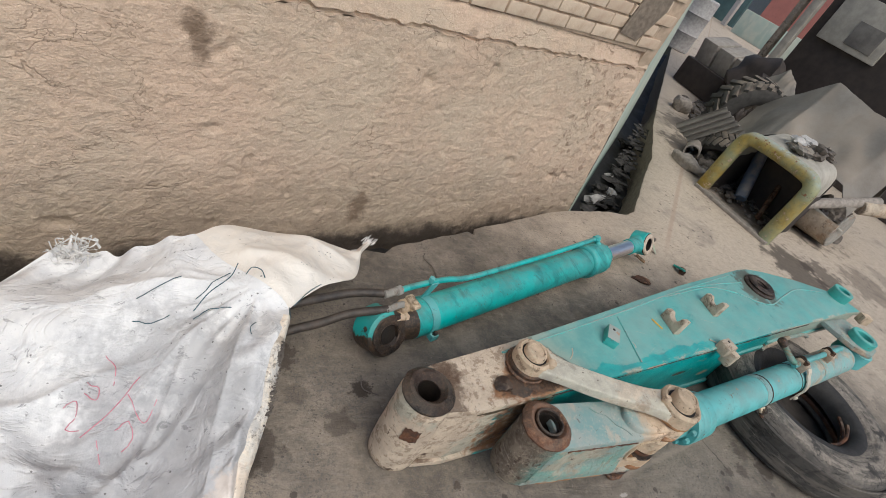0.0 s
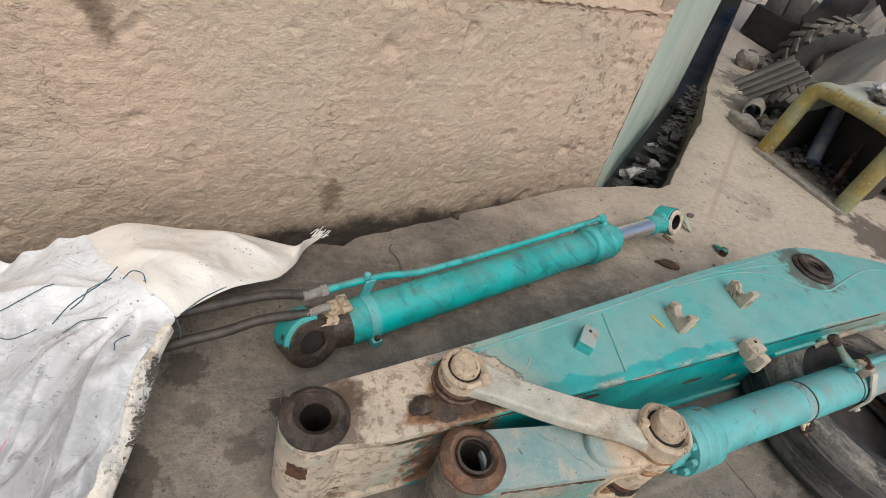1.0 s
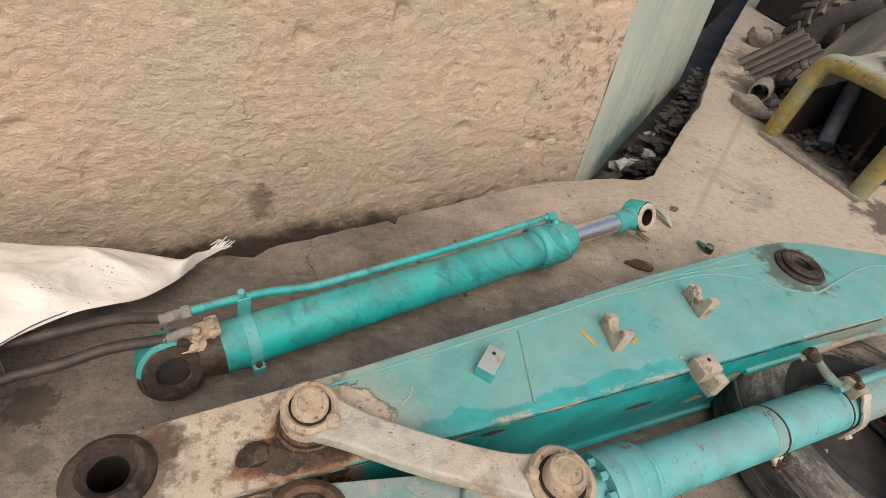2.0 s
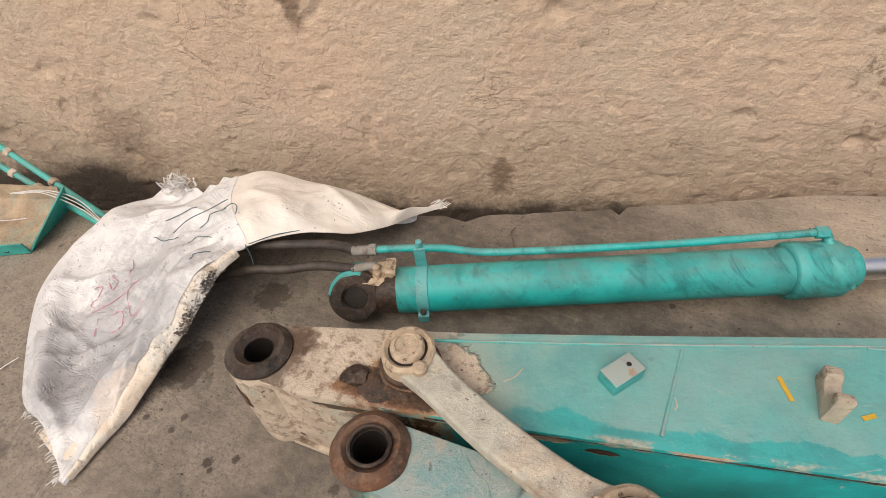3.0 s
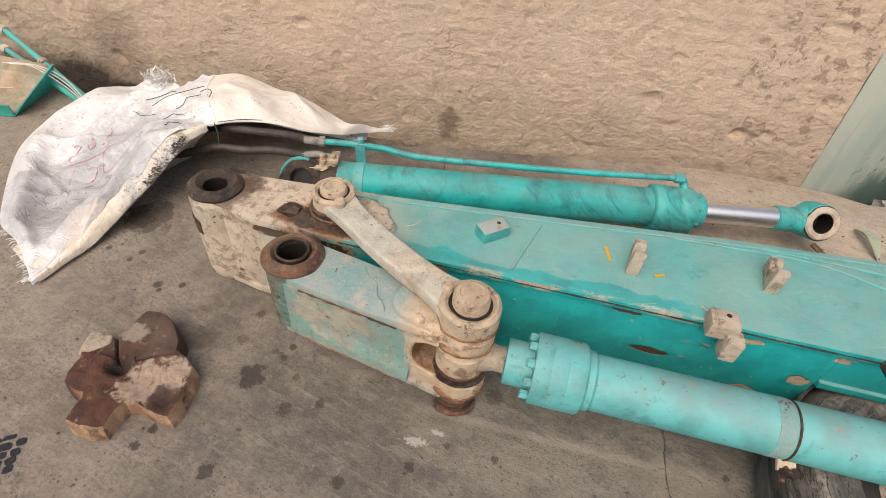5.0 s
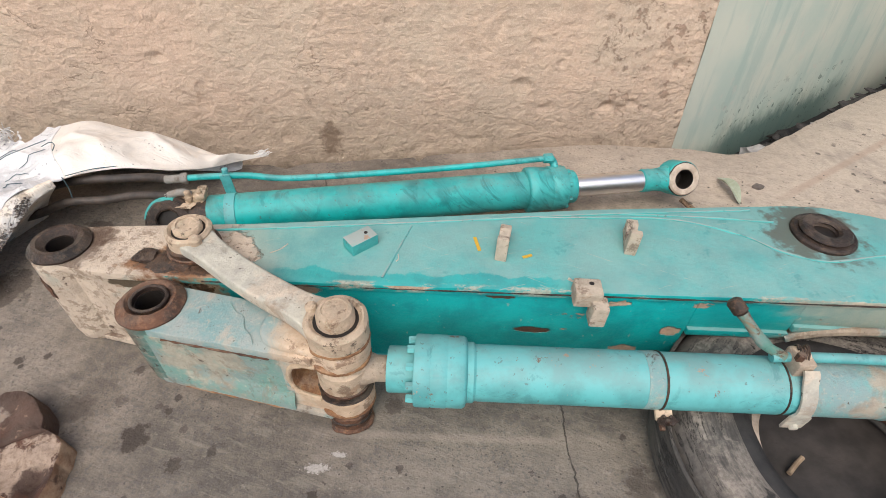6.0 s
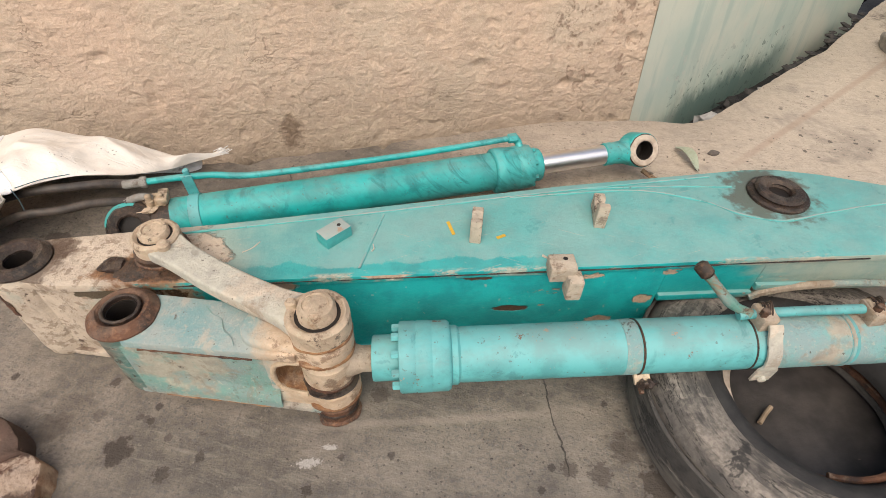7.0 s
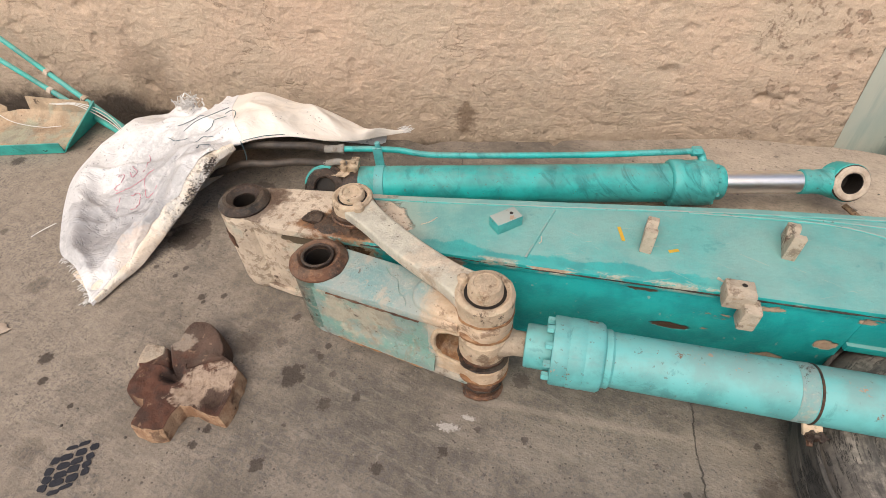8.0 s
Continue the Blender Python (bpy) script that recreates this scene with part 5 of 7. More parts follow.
def bucket_cylinder():
    c = thing("bucket_cylinder", (3.2, 0.56, 0.2), "pale teal hydraulic cylinder with clamps and bolted head", "hydraulic cylinder")
    Q, E = Vector((2.465, 0.635, 0.262)), Vector((4.47, 0.50, 0.30))
    d = (E - Q).normalized()
    at = lambda s: Q + d * s
    side = Vector((-d.y, d.x, 0)).normalized()
    up = d.cross(-side).normalized()
    if up.z < 0:
        up = -up
    part("rod_eye", ring(tuple(Q - Vector((0, 0, 0.046))), tuple(Q + Vector((0, 0, 0.046))), 0.071, 0.05, 36, 0.010), "pin", c, "dust-caked rod eye")
    part("rod_neck", lathe([(0.05, 0.05), (0.036, 0.09), (0.036, 0.16)], tuple(Q), tuple(E), 28), "bare", c)
    part("gland", lathe([(0.045, 0.118), (0.060, 0.12), (0.062, 0.124), (0.062, 0.20), (0.06, 0.203)], tuple(Q), tuple(E), 40), "pale_cyl", c)
    part("head_flange", lathe([(0.07, 0.190), (0.094, 0.192), (0.096, 0.196), (0.096, 0.232), (0.0945, 0.234), (0.0945, 0.236), (0.096, 0.238), (0.096, 0.275),
                               (0.0945, 0.277), (0.0945, 0.279), (0.095, 0.281), (0.095, 0.318), (0.090, 0.326), (0.078, 0.330)], tuple(Q), tuple(E), 48), "pale_cyl", c)
    part("barrel", lathe([(0.078, 0.325), (0.080, 0.33), (0.080, 0.345), (0.074, 0.352), (0.075, 0.36), (0.0755, 1.40), (0.077, 1.402), (0.077, 1.42), (0.0755, 1.425), (0.0755, 1.80), (0.07, 1.81)],
                         tuple(Q), tuple(E), 48), "pale_cyl", c, "pale teal barrel")
    for i in range(10):
        a = 2 * math.pi * (i + 0.3) / 10
        o = at(0.172) + 0.079 * (math.cos(a) * side + math.sin(a) * up)
        part("flange_bolt", rod(tuple(o), tuple(o + d * 0.022), 0.0115, 6, 0.002), "pale_cyl", c)
    # clamp bands
    band = part("clamp_band", ring(tuple(at(0.831)), tuple(at(0.837)), 0.0782, 0.0745, 44, 0.001, fuzz=0.01), "collar_rust", c, "dirty steel clamp band")
    part("dust_band", ring(tuple(at(0.788)), tuple(at(0.829)), 0.0765, 0.0745, 44, 0.001, fuzz=0.025), "coat", c, "caked dust beside the clamp")
    o = at(0.845) - side * 0.074 - up * 0.045
    part("clamp_lug", box((0.045, 0.03, 0.012), Matrix.Translation(o) @ Matrix.Rotation(0.6, 4, d), 0.003), "pin", band)
    for k in range(3):
        q = o + d * (0.014 * k - 0.004) - side * 0.012
        part("lug_wire", lump(tuple(q - up * 0.008), (0.014, 0.012, 0.016), 20 + k, 0.6, 2), "boss", band)
    part("clamp_bolt", rod(tuple(o - side * 0.004 - up * 0.02), tuple(o - side * 0.03 - up * 0.03), 0.008, 6, 0.002), "rust", band)
    band = part("clamp_band", ring(tuple(at(1.136)), tuple(at(1.141)), 0.078, 0.0745, 44, 0.001), "collar_rust", c, "thin clamp band")
    def plate(u, v):
        a = radians(12 + 82 * min(1.0, u / 0.7))
        n = math.cos(a) * up - math.sin(a) * side
        w = 0.019 + 0.008 * max(0.0, min(1.0, (u - 0.66) / 0.06))
        tangent = -math.sin(a) * up - math.cos(a) * side
        return tuple(at(1.178) + d * (w * (2 * v - 1)) + n * (0.082 + 0.02 * math.exp(-(u / 0.12) ** 2)) + (tangent * 0.20 * (u - 0.7) if u > 0.7 else Vector((0, 0, 0))))
    hung = part("strap_plate", sheet(plate, 28, 6, 0.007), "link", c, "pale strap plate bolted under the barrel")
    o = Vector(plate(0.93, 0.5))
    part("strap_bolt", rod(tuple(o), tuple(o - side * 0.016 - up * 0.004), 0.012, 6, 0.002), "link", hung)
    part("weld_ring", ring(tuple(at(1.40)), tuple(at(1.412)), 0.0785, 0.0745, 44, 0.0025, fuzz=0.01), "coat", c)
    part("dust_coat", ring(tuple(at(1.20)), tuple(at(1.398)), 0.0764, 0.0745, 48, 0.0008), "coat", c, "beige dust over the barrel")
    part("dust_coat", ring(tuple(at(1.414)), tuple(at(1.79)), 0.0768, 0.0745, 48, 0.0008), "coat", c, "beige dust over the barrel")
    # strap plate and pipe blocks
    blk = part("pipe_block", box((0.045, 0.06, 0.05), Matrix.Translation(at(1.165) + side * 0.01 + up * 0.095), 0.006), "bare", c)
    part("block_bolt", rod(tuple(at(1.15) + up * 0.115), tuple(at(1.15) + up * 0.14), 0.011, 6, 0.002), "rust", blk)
    blk = part("pipe_block", box((0.05, 0.06, 0.05), Matrix.Translation(at(1.47) + side * 0.01 + up * 0.095), 0.006), "bare", c)
    part("block_bolt", rod(tuple(at(1.46) + up * 0.115), tuple(at(1.46) + up * 0.14), 0.011, 6, 0.002), "rust", blk)
    pipe = [at(1.10) + side * 0.02 + up * 0.095, at(1.17) + side * 0.02 + up * 0.10, at(1.3) + side * 0.02 + up * 0.102, at(1.47) + side * 0.02 + up * 0.10, at(1.66) + side * 0.02 + up * 0.10]
    part("oil_pipe", tube(spline(pipe, 8), 0.0135, 12), "pale_cyl", c)
    stub = [at(1.13) + side * 0.02 + up * 0.098, at(1.08) + side * 0.045 + up * 0.12, at(1.03) + side * 0.10 + up * 0.165]
    part("pipe_stub", tube(spline(stub, 8), 0.0145, 12, None, 0.25), "stub", c, "corroded green pipe stub")
    for s0 in (1.165, 1.47):
        p = at(s0) + side * 0.02 + up * 0.101
        clip = part("pipe_clip", ring(tuple(p - d * 0.02), tuple(p + d * 0.02), 0.027, 0.0135, 20, 0.004, fuzz=0.08), "pin", c, "rusty pipe clip")
        # wire wound round the clip
        turns = [p + d * (0.030 * i / 40 - 0.012) + (0.030 + 0.003 * math.sin(i * 1.9)) * (math.cos(i * 0.7) * up + math.sin(i * 0.7) * (side * 0.9 + d * 0.25)) for i in range(41)]
        part("wire", tube(spline(turns, 3), 0.0028, 6), "collar_rust", clip, "rusty wire wound round the clip")
    part("plug", rod(tuple(stub[-1]), tuple(stub[-1] + (stub[-1] - stub[-2]).normalized() * 0.045), 0.020, 14, 0.007), "collar_rust", c, "dark corroded plug")
    part("tail_eye", ring((4.47, 0.50, 0.235), (4.47, 0.50, 0.345), 0.085, 0.045, 36, 0.008), "pale_cyl", c)
    return c


excavator_arm()
guide_link()
bucket_link()
bucket_cylinder()


# ---- the loose cylinder by the wall ----
FZ = 0.135


def free_cylinder():
    c = thing("hydraulic_cylinder", (2.7, 1.55, 0), "teal hydraulic cylinder lying on the slab with extended rod", "hydraulic cylinder")
    A, B = Vector((1.715, 1.41, FZ - 0.02)), Vector((3.787, 1.665, FZ + 0.019))
    d = (B - A).normalized()
    side = Vector((-d.y, d.x, 0)).normalized()
    up = side.cross(d)
    up = up if up.z > 0 else -up
    L = (B - A).length
    axis = Vector((0.1, -0.85, 0.5)).normalized()
    at = lambda s: A + d * s
    # root eye, greasy
    part("root_eye", ring(tuple(A - axis * 0.062), tuple(A + axis * 0.060), 0.092, 0.044, 40, 0.012, fuzz=0.015), "root", c, "root eye, black grease with broken teal paint")
    part("bush_face", ring(tuple(A + axis * 0.058), tuple(A + axis * 0.066), 0.080, 0.042, 36, 0.005, fuzz=0.05), "boss", c, "black greasy bush")
    # dark disc closes the eye and stands for its inner shade
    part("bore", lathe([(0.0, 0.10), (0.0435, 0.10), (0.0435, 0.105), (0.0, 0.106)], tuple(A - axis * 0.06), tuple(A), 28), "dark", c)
    part("root_neck", lathe([(0.06, 0.04), (0.072, 0.10), (0.078, 0.14)], tuple(A), tuple(B), 36), "root", c)
    part("barrel", lathe([(0.06, 0.135), (0.078, 0.14), (0.079, 0.15), (0.079, 1.50), (0.077, 1.503)], tuple(A), tuple(B), 52), "cyl", c, "teal painted barrel with smeared dust")
    part("head", lathe([(0.079, 1.40), (0.092, 1.405), (0.095, 1.41), (0.095, 1.455), (0.092, 1.46), (0.092, 1.50), (0.0915, 1.502), (0.093, 1.504), (0.093, 1.56), (0.088, 1.57),
                        (0.07, 1.572), (0.07, 1.61), (0.066, 1.615), (0.045, 1.616)], tuple(A), tuple(B), 44), "cyl", c)
    for i in range(8):
        a = 2 * math.pi * i / 8
        o = at(1.568) + 0.080 * (math.cos(a) * side + math.sin(a) * up)
        part("head_bolt", rod(tuple(o), tuple(o + d * 0.016), 0.010, 6, 0.002), "cyl", c)
    part("rod", rod(tuple(at(1.60)), tuple(at(1.94)), 0.043, 36, 0.002), "chrome", c, "bright chromed rod")
    part("rod_shank", lathe([(0.044, 1.918), (0.050, 1.923), (0.050, 1.955), (0.047, 1.965), (0.051, 2.0), (0.058, L - 0.05)], tuple(A), tuple(B), 32), "cyl", c)
    ax2 = Vector((0.12, -0.86, 0.48)).normalized()
    part("rod_eye", ring(tuple(B - ax2 * 0.052), tuple(B + ax2 * 0.048), 0.0755, 0.050, 40, 0.006), "cyl", c)
    part("grease_ring", ring(tuple(B + ax2 * 0.035), tuple(B + ax2 * 0.0505), 0.0725, 0.060, 40, 0.003, fuzz=0.03), "boss", c, "dark grease round the bush")
    part("eye_bush", ring(tuple(B - ax2 * 0.05), tuple(B + ax2 * 0.058), 0.0695, 0.0405, 40, 0.006, fuzz=0.03), "bush", c, "pale worn bush face")
    # dark disc and wall put the shade of the bore into colour
    part("bore", lathe([(0.0, 0.012), (0.041, 0.012), (0.041, 0.017), (0.0, 0.018)], tuple(B - ax2 * 0.05), tuple(B), 28), "dark", c)
    part("bore_wall", ring(tuple(B - ax2 * 0.046), tuple(B + ax2 * 0.054), 0.0418, 0.039, 36, 0.001), "dark", c, "bore wall painted dark for its shade")
    # oil pipe along the back, with its strap
    off = side * 0.055 + up * 0.145
    pts = [at(0.07) + off, at(0.16) + off, at(0.30) + side * 0.048 + up * 0.142, at(0.45) + side * 0.035 + up * 0.125, at(0.75) + side * 0.035 + up * 0.118, at(1.1) + side * 0.04 + up * 0.114, at(1.48) + side * 0.05 + up * 0.118]
    part("oil_pipe", tube(spline(pts, 8), 0.0125, 12), "cyl", c)
    o = pts[-1]
    part("pipe_nut", rod(tuple(o), tuple(o + d * 0.04), 0.02, 6, 0.003), "cyl", c)
    part("pipe_elbow", tube(spline([o + d * 0.03, o + d * 0.045 - up * 0.02, at(1.53) + side * 0.03 + up * 0.08], 5), 0.016, 10), "cyl", c)
    strap = part("strap", ring(tuple(at(0.205)), tuple(at(0.245)), 0.0835, 0.0785, 44, 0.0015), "pale_cyl", c, "dusty teal pipe strap")
    part("strap_tab", box((0.038, 0.006, 0.12), Matrix.Translation(at(0.225) + side * 0.035 + up * 0.11) @ Matrix.Rotation(math.atan2(d.y, d.x), 4, "Z") @ Matrix.Rotation(0.2, 4, "X"), 0.001), "pale_cyl", strap)
    part("strap_bolt", rod(tuple(at(0.225) + side * 0.048 + up * 0.15), tuple(at(0.225) + side * 0.048 + up * 0.18), 0.012, 6, 0.002), "pale_cyl", strap)
    part("strap_lug", box((0.036, 0.03, 0.03), Matrix.Translation(at(0.225) - side * 0.088 - up * 0.035) @ Matrix.Rotation(math.atan2(d.y, d.x), 4, "Z"), 0.003), "pale_cyl", strap)
    part("lug_bolt", rod(tuple(at(0.225) - side * 0.088 - up * 0.022), tuple(at(0.225) - side * 0.096 - up * 0.002), 0.010, 6, 0.002), "collar_rust", strap, "rusty bolt head")
    # port fittings at the root
    turn = Matrix.Rotation(math.atan2(d.y, d.x), 4, "Z")
    port = part("port_block", box((0.062, 0.05, 0.045), Matrix.Translation(at(0.108) + side * 0.02 + up * 0.078) @ turn, 0.008), "ear_cast", c, "dusty tan port block")
    for k in range(2):
        o = at(0.082 + 0.042 * k) - side * 0.002 + up * 0.062
        part("port_bolt", lathe([(0.0, 0.0), (0.010, 0.0), (0.010, 0.026), (0.015, 0.028), (0.015, 0.040), (0.011, 0.043), (0.011, 0.062), (0.006, 0.066), (0.0, 0.066)], tuple(o), tuple(o + up), 14), "ear_cast" if k else "tray", port)
    part("port_flange", box((0.035, 0.07, 0.018), Matrix.Translation(at(0.128) + side * 0.01 + up * 0.106) @ turn, 0.006), "pin", port, "rust-tinged flange")
    part("dust_cake", lump(at(0.055) + side * 0.0 + up * 0.072, (0.05, 0.035, 0.008), 5, 0.5, 3), "pin", c, "dried tan dirt on the neck")
    o1, o2 = at(0.07) + off, at(0.06) + side * 0.05 + up * 0.10
    part("hose_ferrule", rod(tuple(o1 - d * 0.07), tuple(o1), 0.0160, 14, 0.003), "steel", c, "grey crimped ferrule")
    part("hose_nut", rod(tuple(o1 - d * 0.012), tuple(o1 + d * 0.014), 0.021, 6, 0.003), "steel", c)
    part("hose_elbow", tube(spline([at(0.09) + side * 0.01 + up * 0.10, at(0.06) + side * 0.01 + up * 0.115, at(0.0) + side * 0.015 + up * 0.10], 6), 0.014, 10), "steel", c)
    part("rod_tab", box((0.075, 0.022, 0.010), pose(3.86, 1.625, 0.038, 25, 12, -50), 0.003), "stub", c, "dark greasy tab under the rod eye")
    # black hoses that run under the sack
    h1 = [o1 - d * 0.05, Vector((1.62, 1.512, 0.235)), Vector((1.50, 1.52, 0.222)), Vector((1.36, 1.515, 0.215)), Vector((1.2, 1.54, 0.16)), Vector((1.05, 1.55, 0.06))]
    h2 = [at(0.01) + side * 0.015 + up * 0.10, Vector((1.58, 1.450, 0.195)), Vector((1.46, 1.445, 0.175)), Vector((1.32, 1.44, 0.165)), Vector((1.18, 1.45, 0.10)), Vector((1.0, 1.45, 0.04))]
    for h in (h1, h2):
        part("hose", tube(spline(h, 10), 0.0165, 14), "hose", c, "dusty black hydraulic hose")
    return c


free_cylinder()


# ---- sack ----
def rail(pts):
    return spline(pts, 12)


def along(r, t):
    k = max(0.0, min(1.0, t)) * (len(r) - 1)
    i = min(int(k), len(r) - 2)
    return r[i].lerp(r[i + 1], k - i)


LEFT = rail([(0.985, 0.735, 0.012), (0.95, 0.775, 0.012), (0.82, 0.885, 0.014), (0.71, 0.945, 0.014), (0.62, 1.06, 0.012), (0.50, 1.25, 0.012), (0.42, 1.42, 0.012), (0.40, 1.62, 0.014), (0.47, 1.80, 0.02), (0.60, 1.90, 0.05), (0.74, 1.95, 0.14)])
RIGHT = rail([(1.01, 0.725, 0.014), (1.065, 0.895, 0.014), (1.115, 1.018, 0.05), (1.155, 1.082, 0.09), (1.21, 1.175, 0.15), (1.258, 1.28, 0.215), (1.288, 1.349, 0.248), (1.335, 1.46, 0.262), (1.275, 1.55, 0.30), (1.18, 1.70, 0.27), (1.13, 1.86, 0.245)])


def ridge(t):
    """The fold above the hem, set in from the outer rim."""
    b = along(RIGHT, t)
    k = max(0.0, min(1.0, t * 5, (0.70 - t) * 5))
    return b + Vector((-0.034, 0.020, 0.052)) * k * (1 + 0.35 * noise.noise(Vector((t * 14, 3, 0))))


def crumple(p):
    q = Vector((p.x, p.y, 0))
    return 0.026 * noise.noise(q * 4.5) + 0.016 * (0.7 - abs(noise.noise(q * 4 + Vector((3, 1, 0)))) * 2) + 0.004 * (0.6 - abs(noise.noise(q * 11)) * 2) + 0.0015 * noise.noise(q * 30)


def sack():
    s = thing("woven_sack", (0.9, 1.4, 0), "white woven plastic sack, dirty and crumpled, tied over hose ends", "sack")
    ease = lambda a, b, x: (lambda k: k * k * (3 - 2 * k))(max(0.0, min(1.0, (x - a) / (b - a))))
    def body(u, v):
        a, b = along(LEFT, u), ridge(u)
        p = a.lerp(b, v)
        far = math.hypot(p.x - 1.27, p.y - 1.55)
        # a hollow below the raised hem, drawn up tight towards the knot
        tight = ease(0.48, 0.74, u)
        hollow = 0.016 + (b.z - 0.016) * ease(0.40, 1.0, v) ** 1.25
        z = hollow * (1 - tight) + p.z * tight
        z += 0.050 * math.exp(-((v - 0.13) / 0.09) ** 2) * ease(0.10, 0.30, u) * (1 - ease(0.80, 0.95, u))
        z += 0.060 * math.exp(-(((u - 0.70) / 0.16) ** 2 + ((v - 0.34) / 0.20) ** 2))
        z += 0.035 * math.exp(-(((u - 0.16) / 0.10) ** 2 + ((v - 0.55) / 0.22) ** 2))
        z += 0.028 * math.exp(-((v - 0.93) / 0.06) ** 2) * math.sin(math.pi * min(1, max(0.0, u * 1.1)))
        z -= 0.075 * math.exp(-((v - 0.40) / 0.20) ** 2) * ease(0.80, 1.0, u)
        edge = min(1.0, 6 * v, 8 * (1.02 - v))
        # folds that gather towards the knot
        ray = math.atan2(p.y - 1.55, p.x - 1.27) * 9 + 2.5 * noise.noise(Vector((p.x * 2, p.y * 2, 5)))
        z += edge * (0.036 * (1 - 1.6 * abs(math.sin(ray * 0.5)) ** 0.8) * min(1.0, far * 6) * math.exp(-far * 1.7))
        w = max(0.0, u - 0.45)
        z += edge * crumple(p) + 0.022 * w * math.sin(26 * v + 5 * noise.noise(Vector((u * 3, v * 2, 0)))) * min(1, 5 * v)
        # long creases across the hollow
        for cx, cy, g, reach, h in ((0.80, 1.15, 0.5, 0.30, 0.016), (0.93, 1.30, 0.95, 0.26, 0.018), (0.74, 1.42, 0.15, 0.24, 0.014), (0.98, 0.98, 1.15, 0.22, 0.016), (0.66, 1.22, -0.4, 0.18, 0.013)):
            along_it, off = (p.x - cx) * math.cos(g) + (p.y - cy) * math.sin(g), (p.y - cy) * math.cos(g) - (p.x - cx) * math.sin(g) + 0.02 * noise.noise(p * 6)
            z += edge * h * math.exp(-(along_it / reach) ** 2) * (math.exp(-abs(off) / 0.016) - 0.5 * math.exp(-((off - 0.035) / 0.03) ** 2))
        seam = max(0.0, min(1.0, (u - 0.62) * 8)) * max(0.0, (v - 0.8) * 5)
        z = z * (1 - seam) + (p.z + 0.002) * seam
        pleat = abs(math.sin(ray * 0.75 + 1.0))
        z += 0.024 * (0.5 - pleat) * max(0.0, 1 - abs(far - 0.16) / 0.16) * (1 - seam)
        return (p.x, p.y, max(0.006, z))
    part("sheet", sheet(body, 210, 160, 0.004), "sack", s, "crumpled white weave", 70)
    # the hem hanging from the rim
    def hem(u, v):
        t = 0.01 + u * 0.655
        a, b = ridge(t) + Vector((-0.014, 0.008, 0.009)), along(RIGHT, t)
        if v < 0.5:
            k = v * 2
            p = a.lerp(b, k)
            z = p.z + 0.012 * math.sin(math.pi * k) + 0.004 * noise.noise(Vector((t * 40, k * 2, 0)))
            return (p.x + 0.006 * math.sin(math.pi * k), p.y - 0.004 * math.sin(math.pi * k), max(0.006, z))
        k = (v - 0.5) * 2
        wob = 0.008 * noise.noise(b * 9 + Vector((0, v * 3, 0)))
        return (b.x - 0.20 * k + wob, b.y + 0.12 * k, max(0.006, b.z * (1 - k) ** 0.8 + 0.006 * k))
    part("hem", sheet(hem, 110, 20, 0.004), "hem", s, "hanging stained hem", 70)
    # flap that lies over the hoses towards the wall
    up_rail = rail([(1.13, 1.86, 0.245), (1.24, 1.895, 0.252), (1.40, 1.878, 0.222), (1.53, 1.872, 0.195), (1.68, 1.868, 0.135), (1.80, 1.865, 0.085), (1.86, 1.905, 0.07), (1.935, 1.955, 0.062)])
    low_rail = rail([(1.335, 1.46, 0.262), (1.40, 1.50, 0.262), (1.50, 1.555, 0.245), (1.59, 1.585, 0.225), (1.67, 1.62, 0.195), (1.76, 1.73, 0.13), (1.83, 1.84, 0.085), (1.925, 1.925, 0.058)])
    def flap(u, v):
        a, b = along(low_rail, u), along(up_rail, u)
        p = a.lerp(b, v) + (along(RIGHT, 0.7 + 0.3 * v) - along(low_rail, 0).lerp(along(up_rail, 0), v)) * max(0.0, 1 - 2.5 * u)
        bulge = 0.055 * math.sin(math.pi * v) * (1 - u) ** 0.7 * min(1.0, 4.5 * u)
        return (p.x, p.y, p.z + bulge + 1.2 * (crumple(p) + 0.012 * (0.5 - abs(math.sin(9 * u + 4 * v + 2 * noise.noise(p * 5))))) * min(1, 6 * v, 6 * (1 - v), 8 * u, 5 * (1 - u) + 0.1))
    part("flap", sheet(flap, 80, 40, 0.004), "flap", s, "white flap with a frayed tip", 70)
    # back curtain so that the mouth is closed towards the wall
    def curtain(u, v):
        b = along(up_rail, u * 0.8)
        return (b.x - 0.02 * v, b.y + 0.05 * math.sin(v * 2.2) - 0.02 * v, max(-0.02, b.z * (1 - v) - 0.01 * v))
    part("curtain", sheet(curtain, 50, 10, 0.004), "sack", s, "", 70)
    rng = random.Random(11)
    # frayed ends
    fr = bmesh.new()
    for k in range(46):
        t = rng.random() * 0.28
        p = along(LEFT, t)
        d = Vector((-0.6 + rng.uniform(-0.3, 0.3), -0.5 + rng.uniform(-0.3, 0.3), 0)) * rng.uniform(0.015, 0.035)
        tube([p, p + d * 0.5 + Vector((0, 0, 0.004)), p + d], 0.0013, 4, fr)
    part("frayed_edge", fr, "fibre", s)
    fr = bmesh.new()
    for k in range(70):
        p = Vector((0.775, 1.925, 0.125)) + Vector((rng.uniform(-0.05, 0.05), rng.uniform(-0.03, 0.03), rng.uniform(-0.02, 0.03)))
        d = Vector((rng.uniform(-1, 1), rng.uniform(-1, 1), rng.uniform(0.1, 1.4))) * 0.036
        bend = Vector((rng.uniform(-1, 1), rng.uniform(-1, 1), rng.uniform(-0.5, 0.5))) * 0.016
